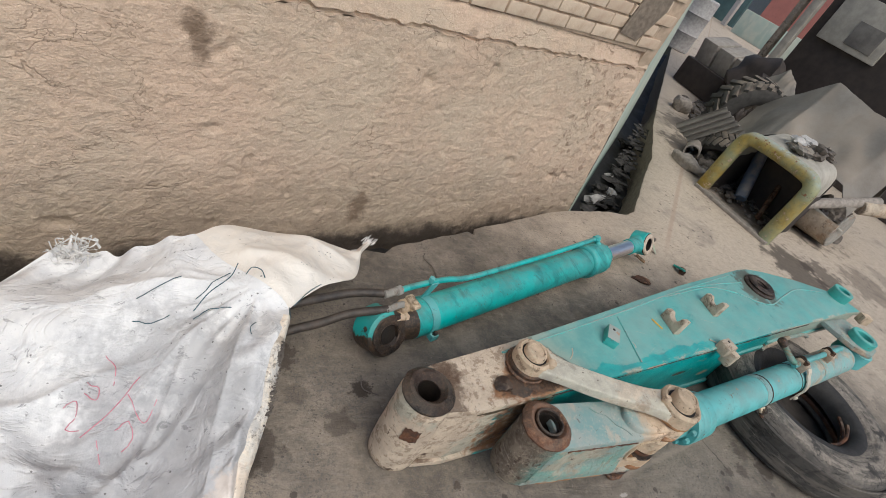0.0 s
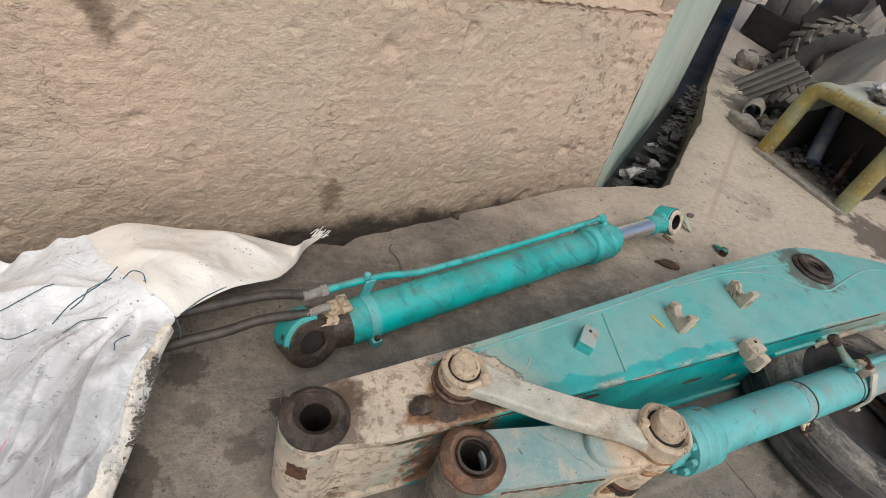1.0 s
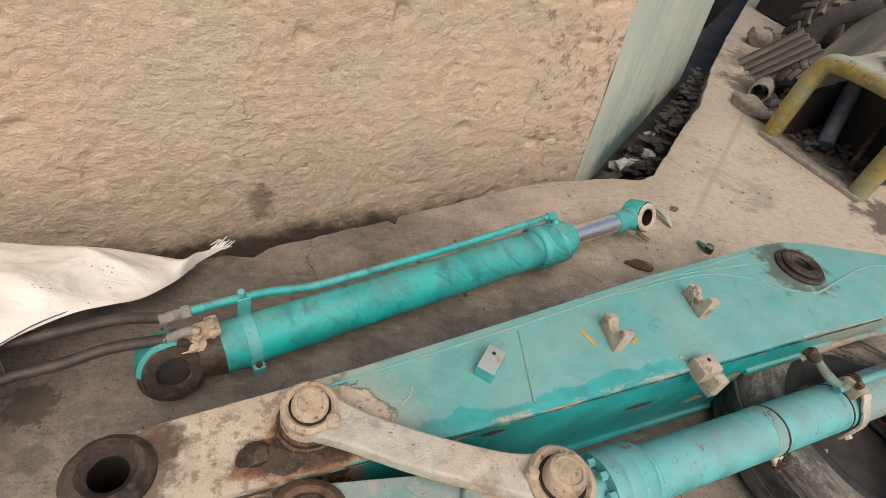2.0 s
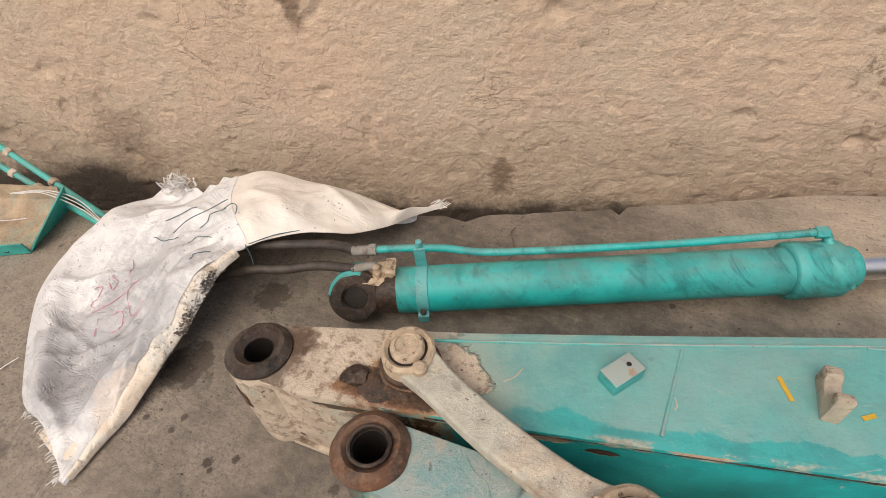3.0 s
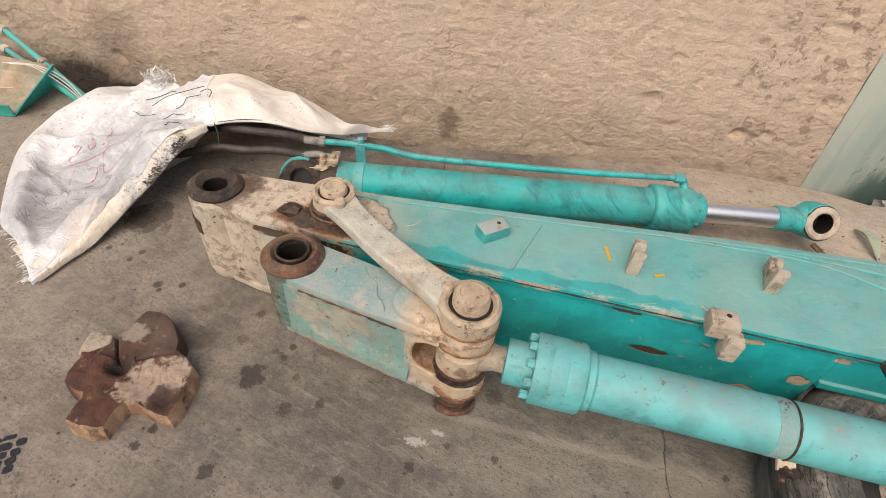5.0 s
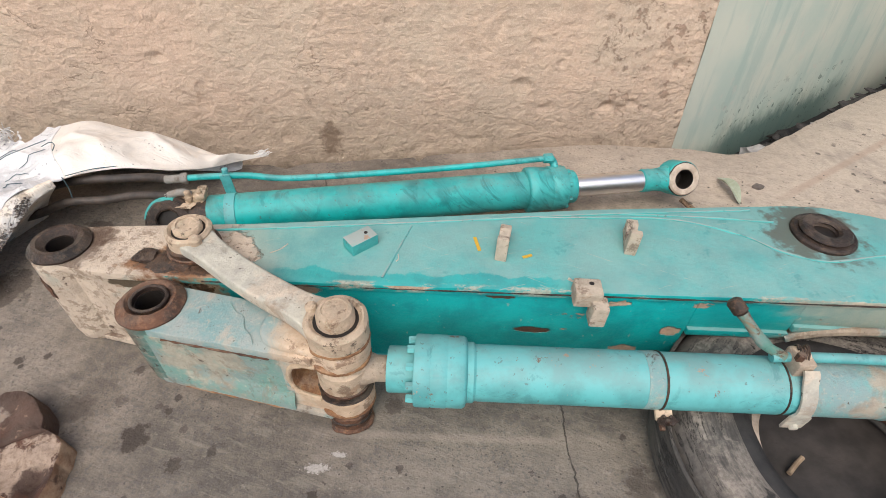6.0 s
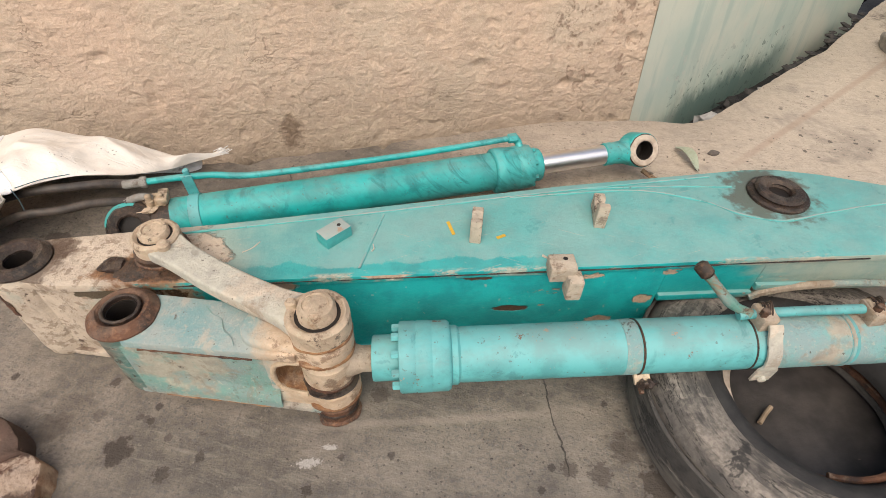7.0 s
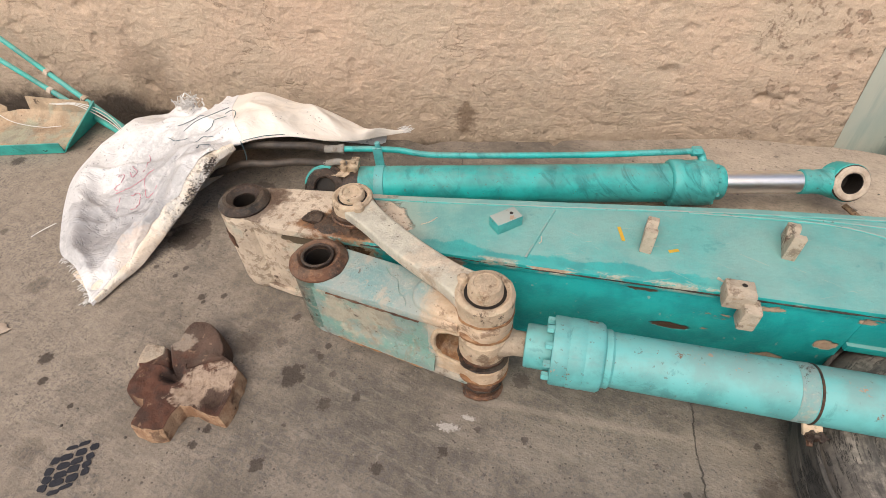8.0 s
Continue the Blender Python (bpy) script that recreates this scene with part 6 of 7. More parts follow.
        w = Vector((rng.uniform(-1, 1), rng.uniform(-1, 1), rng.uniform(-1, 1))).normalized() * rng.uniform(0.0015, 0.0045)
        strip = spline([p, p + d * 0.6 + bend, p + d * rng.uniform(0.7, 1.4) - bend], 4)
        merge(fr, sheet(lambda u, v: strip[round(u * 8)] + w * (2 * v - 1), 8, 1, 0.0006))
    part("frayed_tuft", fr, "fibre", s, "frayed tuft of plastic threads")
    fr = bmesh.new()
    for k in range(26):
        p = Vector((1.90, 1.93, 0.066)) + Vector((rng.uniform(-0.02, 0.03), rng.uniform(-0.02, 0.02), 0))
        d = Vector((0.75, 0.6 + rng.uniform(-0.5, 0.5), rng.uniform(-0.1, 0.2))) * rng.uniform(0.03, 0.055)
        tube([p, p + d * 0.6, p + d], 0.0018, 4, fr)
    part("frayed_tip", fr, "fibre", s)
    # string
    for pts in (((1.22, 1.585, 0.318), (1.245, 1.605, 0.326), (1.27, 1.59, 0.326), (1.275, 1.56, 0.318)),
                ((1.05, 1.50, 0.27), (1.10, 1.54, 0.30), (1.17, 1.58, 0.318), (1.21, 1.64, 0.315)),
                ((1.35, 1.46, 0.275), (1.42, 1.515, 0.268), (1.50, 1.565, 0.25)),
                ((1.335, 1.46, 0.27), (1.345, 1.45, 0.22), (1.34, 1.44, 0.15))):
        part("string", tube(spline(pts, 6), 0.0017, 6), "string", s, "blue-grey tying string")
    # loose strings and red marker strokes lying on the cloth
    cloth = [[Vector(body(i / 90, k / 70)) for k in range(71)] for i in range(91)]
    flat = [p for row in cloth for p in row]
    def lay(x, y):
        near = min(flat, key=lambda p: (p.x - x) ** 2 + (p.y - y) ** 2)
        return Vector((x, y, near.z + 0.003))
    def laid(pts, n=6):
        return [lay(p.x, p.y) for p in spline([(x, y, 0) for x, y in pts], n)]
    for pts in (((1.08, 1.595), (1.13, 1.615), (1.19, 1.635)), ((0.92, 1.63), (0.98, 1.655), (1.05, 1.665)), ((1.17, 1.52), (1.11, 1.535), (1.06, 1.525)), ((1.22, 1.43), (1.19, 1.40), (1.185, 1.37)), ((1.00, 1.56), (0.95, 1.545), (0.90, 1.56))):
        part("string", tube(laid(pts, 3), 0.0015, 6), "string", s, "blue-grey tying string")
    for pts in (((0.825, 1.49), (0.845, 1.45), (0.835, 1.40)), ((0.745, 1.29), (0.82, 1.335), (0.90, 1.40)), ((0.865, 1.365), (0.895, 1.29), (0.935, 1.335)),
                ((0.715, 1.375), (0.745, 1.385), (0.74, 1.345), (0.715, 1.325), (0.745, 1.31)), ((0.775, 1.42), (0.80, 1.405), (0.79, 1.375), (0.765, 1.40)),
                ((0.825, 1.285), (0.86, 1.30), (0.865, 1.262), (0.835, 1.235)), ((0.78, 1.27), (0.782, 1.215))):
        part("marker_stroke", tube(laid(pts, 4), 0.0014, 5), "red", s, "red marker stroke")
    # crumbs of mud under the rim
    mud = bmesh.new()
    for k in range(170):
        t = rng.gauss(0.62, 0.035) if k % 2 else rng.gauss(0.80, 0.045)
        if not 0.45 < t < 0.95:
            continue
        q = hem(t, 0.50 - 0.20 * rng.random() ** 1.5)
        sz = rng.uniform(0.002, 0.0055)
        lump((q[0] + 0.001, q[1] - 0.001, q[2] + 0.002), (sz * rng.uniform(0.8, 1.6), sz, sz * 0.55), k, 0.6, 1, mud, rng.random() * 3)
    tagged(part("mud_crust", mud, "debris", s, "black mud stuck to the hem"), kind="stuff")
    return s


sack()


# ---- tray and rods by the drain ----
def tray():
    t = thing("steel_tray", (-0.1, 1.7, 0), "teal folded steel guard tray, tan with dust inside", "steel guard")
    a, b, c, d = Vector((-0.40, 1.49, 0)), Vector((0.215, 1.615, 0)), Vector((0.20, 1.89, 0)), Vector((-0.43, 1.87, 0))
    def pan(u, v):
        p = a.lerp(b, u).lerp(d.lerp(c, u), v)
        curl = 0.03 * max(0.0, (0.16 - u) / 0.16) ** 2
        rise = 0.05 * max(0.0, (v - 0.75) / 0.25) ** 2
        return (p.x, p.y, 0.014 + curl * (0.42 + 0.58 * v) + rise * min(1.0, u * 3))
    part("pan", sheet(pan, 40, 24, 0.005), "tray", t, "curved dusty pan")
    n = Vector((0.2, -0.98, 0))
    lip = sheet(lambda u, v: a.lerp(b, u) + n * (0.010 * v) + Vector((0, 0, 0.004 + 0.062 * v)), 20, 3, 0.006)
    lipp = part("front_lip", lip, "teal_plain", t)
    for u in (0.22, 0.86):
        p = a.lerp(b, u) + n * 0.006 + Vector((0, 0, 0.03))
        # dark ring paints the shade of a bolt hole on the lip
        part("bolt_hole", ring(tuple(p), tuple(p + n * 0.004), 0.013, 0.008, 16, 0.001), "dark", lipp)
    part("end_wall", sheet(lambda u, v: b.lerp(c, u) + Vector((0.05 * v, 0.01 * v, 0.004 + v * (0.055 + 0.075 * u))), 14, 6, 0.006), "teal_plain", t)
    part("back_wall", sheet(lambda u, v: (d.lerp(c, 0.42 + 0.58 * u)) + Vector((0, 0.02 * v, 0.05 + v * (0.085 - 0.015 * u))), 20, 5, 0.005), "tray", t, "tan dusty back wall")
    def side(u, v):
        p = a.lerp(d, u)
        top = 0.055 + 0.085 * u ** 0.7
        return (p.x - 0.035 * v * v + 0.02 * (1 - v) ** 2, p.y + 0.02 * v * u, 0.008 + top * v)
    part("left_wall", sheet(side, 16, 8, 0.005), "tray_side", t, "curved side of the tray, teal and rust")
    part("corner", sheet(lambda u, v: (d.lerp(c, 0.16 * u)) + Vector((-0.03 * (1 - u) * v, 0.02 * v, 0.01 + v * (0.13 - 0.08 * u))), 10, 5, 0.005), "tray", t)
    for k in range(3):
        path = spline([(0.42 + 0.05 * k, 1.80 - 0.03 * k, 0.02), (0.32, 1.84 + 0.012 * k, 0.06 + 0.01 * k), (0.18, 1.85 + 0.01 * k, 0.13), (0.08 - 0.02 * k, 1.83, 0.14)], 8)
        part("white_wire", tube(path, 0.0022, 6), "fibre", t, "thin white wire")
    path = spline([(-0.32, 1.80, 0.10), (-0.18, 1.76, 0.06), (-0.02, 1.76, 0.04), (0.10, 1.77, 0.05)], 8)
    part("white_wire", tube(path, 0.002, 6), "fibre", t)
    return t


def pipes():
    for k, (p0, p1) in enumerate((((0.44, 1.795, -0.005), (-1.15, 2.425, 0.30)), ((0.40, 1.86, -0.01), (-0.97, 2.425, 0.445)))):
        p = thing("steel_pipe", p0, "thin teal hydraulic pipe leaning against the wall", "pipe", "leaning pipes")
        a, b = Vector(p0), Vector(p1)
        part("tube", tube([a.lerp(b, i / 20) for i in range(21)], 0.0145, 12), "teal_plain", p)
        for s in ((0.18, 0.24) if k == 0 else (0.2,)):
            part("clip", ring(tuple(a.lerp(b, s)), tuple(a.lerp(b, s + 0.018)), 0.023, 0.0135, 16, 0.002), "bare", p)
        part("nut", rod(tuple(a.lerp(b, 0.34 + 0.05 * k)), tuple(a.lerp(b, 0.36 + 0.05 * k)), 0.022, 6, 0.002), "bush", p)


tray()
pipes()


# ---- cast star wheel on the slab ----
def star_casting():
    h = thing("cast_star", (1.53, 0.47, 0), "broken rust-brown cast steel star with a tan worn top", "machine part")
    C = Vector((1.53, 0.468))
    # lobes and valleys of the rim: degrees, radius
    rim = [(-113, 0.179), (-88, 0.169), (-79, 0.164), (-74, 0.117), (-63, 0.093), (-46, 0.107), (-36, 0.157), (-29, 0.200), (1, 0.174), (19, 0.180), (34, 0.153), (47, 0.139), (57, 0.158), (75, 0.181),
           (88, 0.206), (105, 0.212), (110, 0.193), (117, 0.149), (129, 0.137), (139, 0.150), (150, 0.195), (169, 0.166), (174, 0.151), (191, 0.153), (205, 0.157), (227, 0.116), (236, 0.123), (247, 0.179)]
    def outline(a):
        g = math.degrees(a)
        g = (g + 113) % 360 - 113
        for (a0, r0), (a1, r1) in zip(rim, rim[1:]):
            if a0 <= g <= a1:
                return r0 + (r1 - r0) * (g - a0) / (a1 - a0)
        return 0.179
    def height(x, y):
        z = 0.074 - 0.03 * (x - C.x) + 0.06 * (y - C.y)
        z -= 0.016 * math.exp(-(((x - 1.60) / 0.07) ** 2 + ((y - 0.45) / 0.055) ** 2))
        z += 0.010 * noise.noise(Vector((x * 11, y * 11, 4))) + 0.004 * noise.noise(Vector((x * 34, y * 34, 1)))
        z -= 0.045 * math.exp(-(((x - 1.497) / 0.026) ** 2 + ((y - 0.477) / 0.020) ** 2))
        # raised shoulder of the broken lobe and a worn scoop beside it
        z += 0.016 * math.exp(-(((x - 1.575) / 0.028) ** 2 + ((y - 0.615) / 0.035) ** 2)) - 0.018 * math.exp(-(((x - 1.672) / 0.022) ** 2 + ((y - 0.43) / 0.045) ** 2))
        # splits running out from the hollow
        for x0, y0, x1, y1, depth in ((1.432, 0.572, 1.488, 0.490, 0.022), (1.545, 0.515, 1.640, 0.560, 0.010)):
            dx, dy = x1 - x0, y1 - y0
            k = ((x - x0) * dx + (y - y0) * dy) / (dx * dx + dy * dy)
            off = abs((x - x0) * dy - (y - y0) * dx) / math.hypot(dx, dy)
            if -0.15 < k < 1.0:
                z -= depth * math.exp(-(off / 0.005) ** 2)
        # the thin lobe that has sunk beside the split
        if x < 1.432 + 0.68 * (0.572 - y) and y > 0.50:
            z -= 0.012
        return max(0.03, z)
    own = bmesh.new()
    seg = 300
    levels = [(1.05, 0.0), (1.03, 0.40), (1.005, 0.84), (0.985, 0.985), (0.955, 1.0)] + [(0.91 - 0.035 * i, 1.0) for i in range(25)]
    rings = []
    for f, lift in levels:
        row = []
        for i in range(seg):
            a = 2 * math.pi * i / seg
            r = outline(a) * f * (1 + 0.025 * noise.noise(Vector((math.cos(a) * 6, math.sin(a) * 6, lift))))
            x, y = C.x + r * math.cos(a), C.y + r * math.sin(a)
            row.append(own.verts.new((x, y, height(x, y) * lift)))
        rings.append(row)
    for p, q in zip(rings, rings[1:]):
        for i in range(seg):
            j = (i + 1) % seg
            own.faces.new((p[i], p[j], q[j], q[i]))
    own.faces.new(rings[0][::-1])
    own.faces.new(rings[-1])
    part("casting", own, "hub", h, "rust and dust patched casting", 30)
    lobe = prism([(1.352, 0.572), (1.420, 0.572), (1.428, 0.545), (1.40, 0.515), (1.358, 0.492), (1.350, 0.53)], 0.02, lambda x, y: 0.070 + 0.10 * (y - 0.53), 0.006, seg=3)
    part("loose_lobe", lobe, "bare", h, "pale dusty lobe split off by the crack")
    return h


star_casting()


# ---- tyre under the cylinder ----
def tyre():
    t = thing("tyre", (3.81, 0.40, 0), "worn dusty truck tyre lying flat under the cylinder", "tyre")
    C = (3.82, 0.440, 0.0)
    H = 0.225
    prof = [(0.268, 0.03), (0.28, 0.012), (0.35, 0.0), (0.44, 0.004), (0.478, 0.02), (0.492, 0.06), (0.496, H * 0.5), (0.490, H - 0.075), (0.474, H - 0.034), (0.446, H - 0.010), (0.39, H - 0.002), (0.335, H - 0.014),
            (0.300, H - 0.036), (0.268, H - 0.062), (0.270, H - 0.080), (0.33, H - 0.07), (0.42, H - 0.06), (0.465, H * 0.5), (0.43, 0.05), (0.35, 0.035), (0.275, 0.048)]
    part("carcass", lathe(prof, C, (C[0], C[1], 1), 96, None, True, 0.025), "tyre", t, "grey-black cracked rubber carcass")
    for k, (a0, a1, z) in enumerate(((4.25, 5.3, 0.15), (4.1, 5.6, 0.125))):
        cord = [(C[0] + 0.238 * math.cos(a0 + (a1 - a0) * i / 24), C[1] + 0.238 * math.sin(a0 + (a1 - a0) * i / 24), z + 0.03 * i / 24) for i in range(25)]
        part("bead_wire", tube(cord, 0.009, 8, None, 0.3), "rust", t, "torn bead strip")
    for z in (0.075, 0.16):
        part("tread_rib", ring((C[0], C[1], z - 0.03), (C[0], C[1], z + 0.03), 0.4975, 0.486, 96, 0.004, fuzz=0.01), "tyre", t)
    part("bead_ring", ring((C[0], C[1], 0.05), (C[0], C[1], 0.075), 0.290, 0.268, 72, 0.004, fuzz=0.02), "rust", t, "brown bead strip")
    part("bead", lathe([(0.325, H - 0.024), (0.300, H - 0.020), (0.270, H - 0.034), (0.245, H - 0.075), (0.245, H - 0.12), (0.280, H - 0.12)], C, (C[0], C[1], 1), 80, None, True, 0.02), "dark_rubber", t, "black bead")
    # flap of inner tube
    def flap(u, v):
        a = 2.25 + 2.9 * u
        r = 0.250 - 0.046 * v * (1 - 0.88 * u ** 0.5)
        return (C[0] + r * math.cos(a), C[1] + r * math.sin(a), H - 0.083 - 0.018 * v)
    fl = sheet(flap, 70, 4, 0.005)
    part("rim_flap", fl, "bush", t, "pale rim flap")
    solo("stick", tube([(3.715, 0.435, 0.020), (3.75, 0.462, 0.022), (3.775, 0.478, 0.026)], 0.007, 8, None, 0.3), "wood", "short broken pale wooden stick on the slab", "stick")
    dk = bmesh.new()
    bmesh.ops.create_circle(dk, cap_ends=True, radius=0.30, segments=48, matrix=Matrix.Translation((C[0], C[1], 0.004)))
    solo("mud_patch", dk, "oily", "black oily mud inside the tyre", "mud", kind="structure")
    return t


tyre()


# ---- small things on the slab ----
def small_things():
    own = sheet(lambda u, v: (4.125 + 0.02 * (u - 0.5) + 0.052 * (v - 0.5) * math.sin(math.pi * u) ** 0.6, 1.768 - 0.20 * (u - 0.5) + 0.01 * (v - 0.5),
                              0.008 + 0.02 * math.sin(math.pi * u) + 0.05 * abs(v - 0.5) * math.sin(math.pi * u)), 18, 8, 0.002)
    solo("leaf", own, "leaf", "curled dry grey-green leaf on the slab", "leaf", smooth=60)
    clip = thing("pipe_clip", (4.21, 1.48, 0), "small green steel pipe clip lying on the slab", "pipe clip")
    part("plate", box((0.10, 0.03, 0.012), pose(4.20, 1.50, 0.03, 20, 25, 65), 0.002), "teal_plain", clip)
    part("jaw", box((0.05, 0.035, 0.035), pose(4.215, 1.475, 0.022, 0, 0, 40), 0.004), "rust", clip)
    for k, (x, y, sx, sy, r) in enumerate(((3.73, 1.48, 0.075, 0.035, -30), (4.29, 1.81, 0.03, 0.022, 20))):
        own = lump((0, 0, 0), (sx, sy, 0.010), k + 5, 0.4, 2)
        own.transform(pose(x, y, 0.006, 0, 0, r))
        solo("flake", own, "rust" if k == 0 else "debris", "flat flake of rusty scale on the slab", "flake", "flakes", smooth=0)
    own = sheet(lambda u, v: (0.722 + 0.065 * (u - 0.5) - 0.02 * (v - 0.5), 0.576 + 0.035 * (u - 0.5) + 0.05 * (v - 0.5) * math.sin(math.pi * u) ** 0.5, 0.004 + 0.010 * math.sin(math.pi * u)), 10, 4, 0.0015)
    solo("leaf", own, "bush", "small pale dry leaf lying on the slab", "leaf", smooth=60)
    # tread print in oil
    pr = thing("boot_print", (1.308, 0.18, 0), "black oily tread print on the slab", "boot print")
    rng = random.Random(3)
    for i in range(4):
        for j in range(6):
            x, y = -0.054 + 0.036 * i + rng.uniform(-0.004, 0.004), -0.062 + 0.0245 * j + rng.uniform(-0.002, 0.002)
            if math.hypot(x / 0.068, y / 0.075) > 1.0:
                continue
            w, h = 0.035 * (1.0 if i in (1, 2) else 0.7), 0.0225 * (1.0 if 0 < j < 5 else 0.6)
            poly = [(w * 0.5 * kx * (1 + rng.uniform(-0.22, 0.12)), h * 0.5 * ky * (1 + rng.uniform(-0.22, 0.12))) for kx, ky in ((1, 0.55), (0.6, 1), (-0.6, 1), (-1, 0.55), (-1, -0.55), (-0.6, -1), (0.6, -1), (1, -0.55))]
            m = pose(1.308, 0.180, 0.0015, 0, 0, 28) @ pose(x + 0.25 * y, y + 0.10 * x, 0, 0, 0, -14 + 9 * i)
            part("tread_block", prism(poly, 0.0, 0.0012, 0.0, m), "oil", pr, smooth=0)
    # grit scattered on the slab
    g = bmesh.new()
    for k in range(520):
        x, y = rng.uniform(0.2, 5.2), rng.uniform(-0.2, 2.0)
        if 1.5 < x < 4.8 and 0.45 < y < 1.2:
            continue
        sz = rng.uniform(0.0015, 0.006)
        lump((x, y, sz * 0.4), (sz, sz * rng.uniform(0.6, 1), sz * 0.6), k, 0.3, 1, g)
    solo("grit", g, "debris", "dark grit scattered over the slab", "grit", kind="stuff", smooth=0)
    for k, pts in enumerate((((2.22, 1.70, 0.004), (2.235, 1.78, 0.008), (2.22, 1.85, 0.006), (2.24, 1.88, 0.01)), ((1.62, 1.30, 0.004), (1.60, 1.24, 0.01), (1.65, 1.20, 0.004)), ((0.49, 1.03, 0.004), (0.52, 1.07, 0.012), (0.56, 1.11, 0.02)))):
        solo("wire_scrap", tube(spline(pts, 6), 0.0022, 6), "debris" if k < 2 else "fibre", "thin scrap of wire on the slab" if k < 2 else "white plastic thread on the slab", "wire", smooth=60)
    # litter in the drain beside the side wall
    for k in range(34):
        t = rng.random()
        x = 4.42 + 2.3 * t
        own = lump((x, 2.36 + 0.62 * (x - 4.4) + rng.uniform(-0.08, 0.1), -0.42), (rng.uniform(0.04, 0.11), rng.uniform(0.04, 0.08), rng.uniform(0.02, 0.06)), k, 0.9, 2)
        solo("rubbish", own, "litter" if k % 3 == 1 and x < 5.6 else "drain_litter" if k % 2 == 0 else "ditch", "crumpled dirty plastic rubbish in the drain", "rubbish", "drain rubbish", smooth=0)


    g = bmesh.new()
    for k in range(150):
        x = 4.9 + 2.0 * rng.random()
        sz = rng.uniform(0.012, 0.05) * rng.uniform(0.5, 1.2)
        lump((x, 2.62 + 0.62 * (x - 4.9) + rng.uniform(-0.14, 0.12), -0.44 + 0.30 * max(0.0, (x - 5.2) / 1.7) + sz * 0.4), (sz * 1.6, sz * 0.9, sz * 0.35), k + 400, 0.8, 1, g, rng.random() * 3)
    solo("drain_rubble", g, "drain_litter", "dark rubble and leaves filling the drain", "rubble", kind="stuff", smooth=0)


small_things()


# ---- far corner of the yard ----
def lug_tyre(at, axis, R, W, label):
    t = thing("lug_tyre", at, label, "tyre", "tractor tyres")
    a = Vector(axis).normalized()
    c = Vector(at)
    prof = [(R * 0.50, 0.02), (R * 0.55, 0.0), (R * 0.80, -0.01), (R * 0.93, 0.02), (R * 0.95, W * 0.5), (R * 0.93, W - 0.02), (R * 0.80, W + 0.01), (R * 0.55, W), (R * 0.50, W - 0.02), (R * 0.6, W * 0.5)]
    part("carcass", lathe(prof, tuple(c - a * W / 2), tuple(c + a), 48, None, True), "rubber", t)
    m, _ = frame_to(c - a * W / 2, c + a)
    for k in range(44):
        ang = 2 * math.pi * (k // 2) / 22 + (0.14 if k % 2 else 0)
        half = W * (0.27 if k % 2 == 0 else 0.73)
        mm = m @ Matrix.Rotation(ang, 4, "Z") @ Matrix.Translation((R * 0.955, 0, half)) @ Matrix.Rotation(0.55 if k % 2 else -0.55, 4, "X")
        part("lug", box((R * 0.09, 0.055, W * 0.52), mm, 0.008), "rubber", t)
    return t


def yellow_frame():
    f = thing("steel_guard_frame", (5.95, 2.03, 0), "yellow painted steel tube guard frame, chipped and dusty", "guard frame")
    bend = [(5.93, 1.66, 0.0), (5.93, 1.665, 0.3), (5.93, 1.67, 0.54), (5.94, 1.70, 0.61), (5.95, 1.78, 0.645), (5.96, 2.05, 0.65), (5.96, 2.30, 0.635), (5.96, 2.38, 0.60), (5.95, 2.41, 0.52), (5.94, 2.415, 0.3), (5.94, 2.42, 0.0)]
    part("hoop", tube(spline(bend, 10), 0.066, 18), "yellow", f)
    part("sill", box((0.10, 0.86, 0.03), pose(5.90, 2.03, 0.016), 0.004), "stone", f)
    def hood(u, v):
        a = math.pi * v
        x = 5.965 + 0.62 * u
        y = 2.04 - 0.36 * (1 if math.cos(a) > 0 else -1) * abs(math.cos(a)) ** 0.55
        z = 0.40 + 0.305 * abs(math.sin(a)) ** 0.45 + 0.05 * u
        return (x, y + 0.05 * u, z + 0.012 * noise.noise(Vector((x * 6, y * 6, 2))))
    part("hood", sheet(hood, 16, 40, 0.012), "panel", f, "dust-covered rounded hood")
    # Added near-black plates at back and sides stand for the shade inside.
    part("back_plate", prism([(-0.36, -0.36), (0.36, -0.36), (0.36, 0.26), (-0.36, 0.26)], -0.01, 0.01, 0.02, pose(6.58, 2.08, 0.37, 90, 0, 90)), "machine", f, "dark plate added for the shade inside the hood")
    for y in (1.715, 2.425):
        part("side_plate", box((0.60, 0.016, 0.44), pose(6.28, y, 0.23), 0.006), "machine", f)


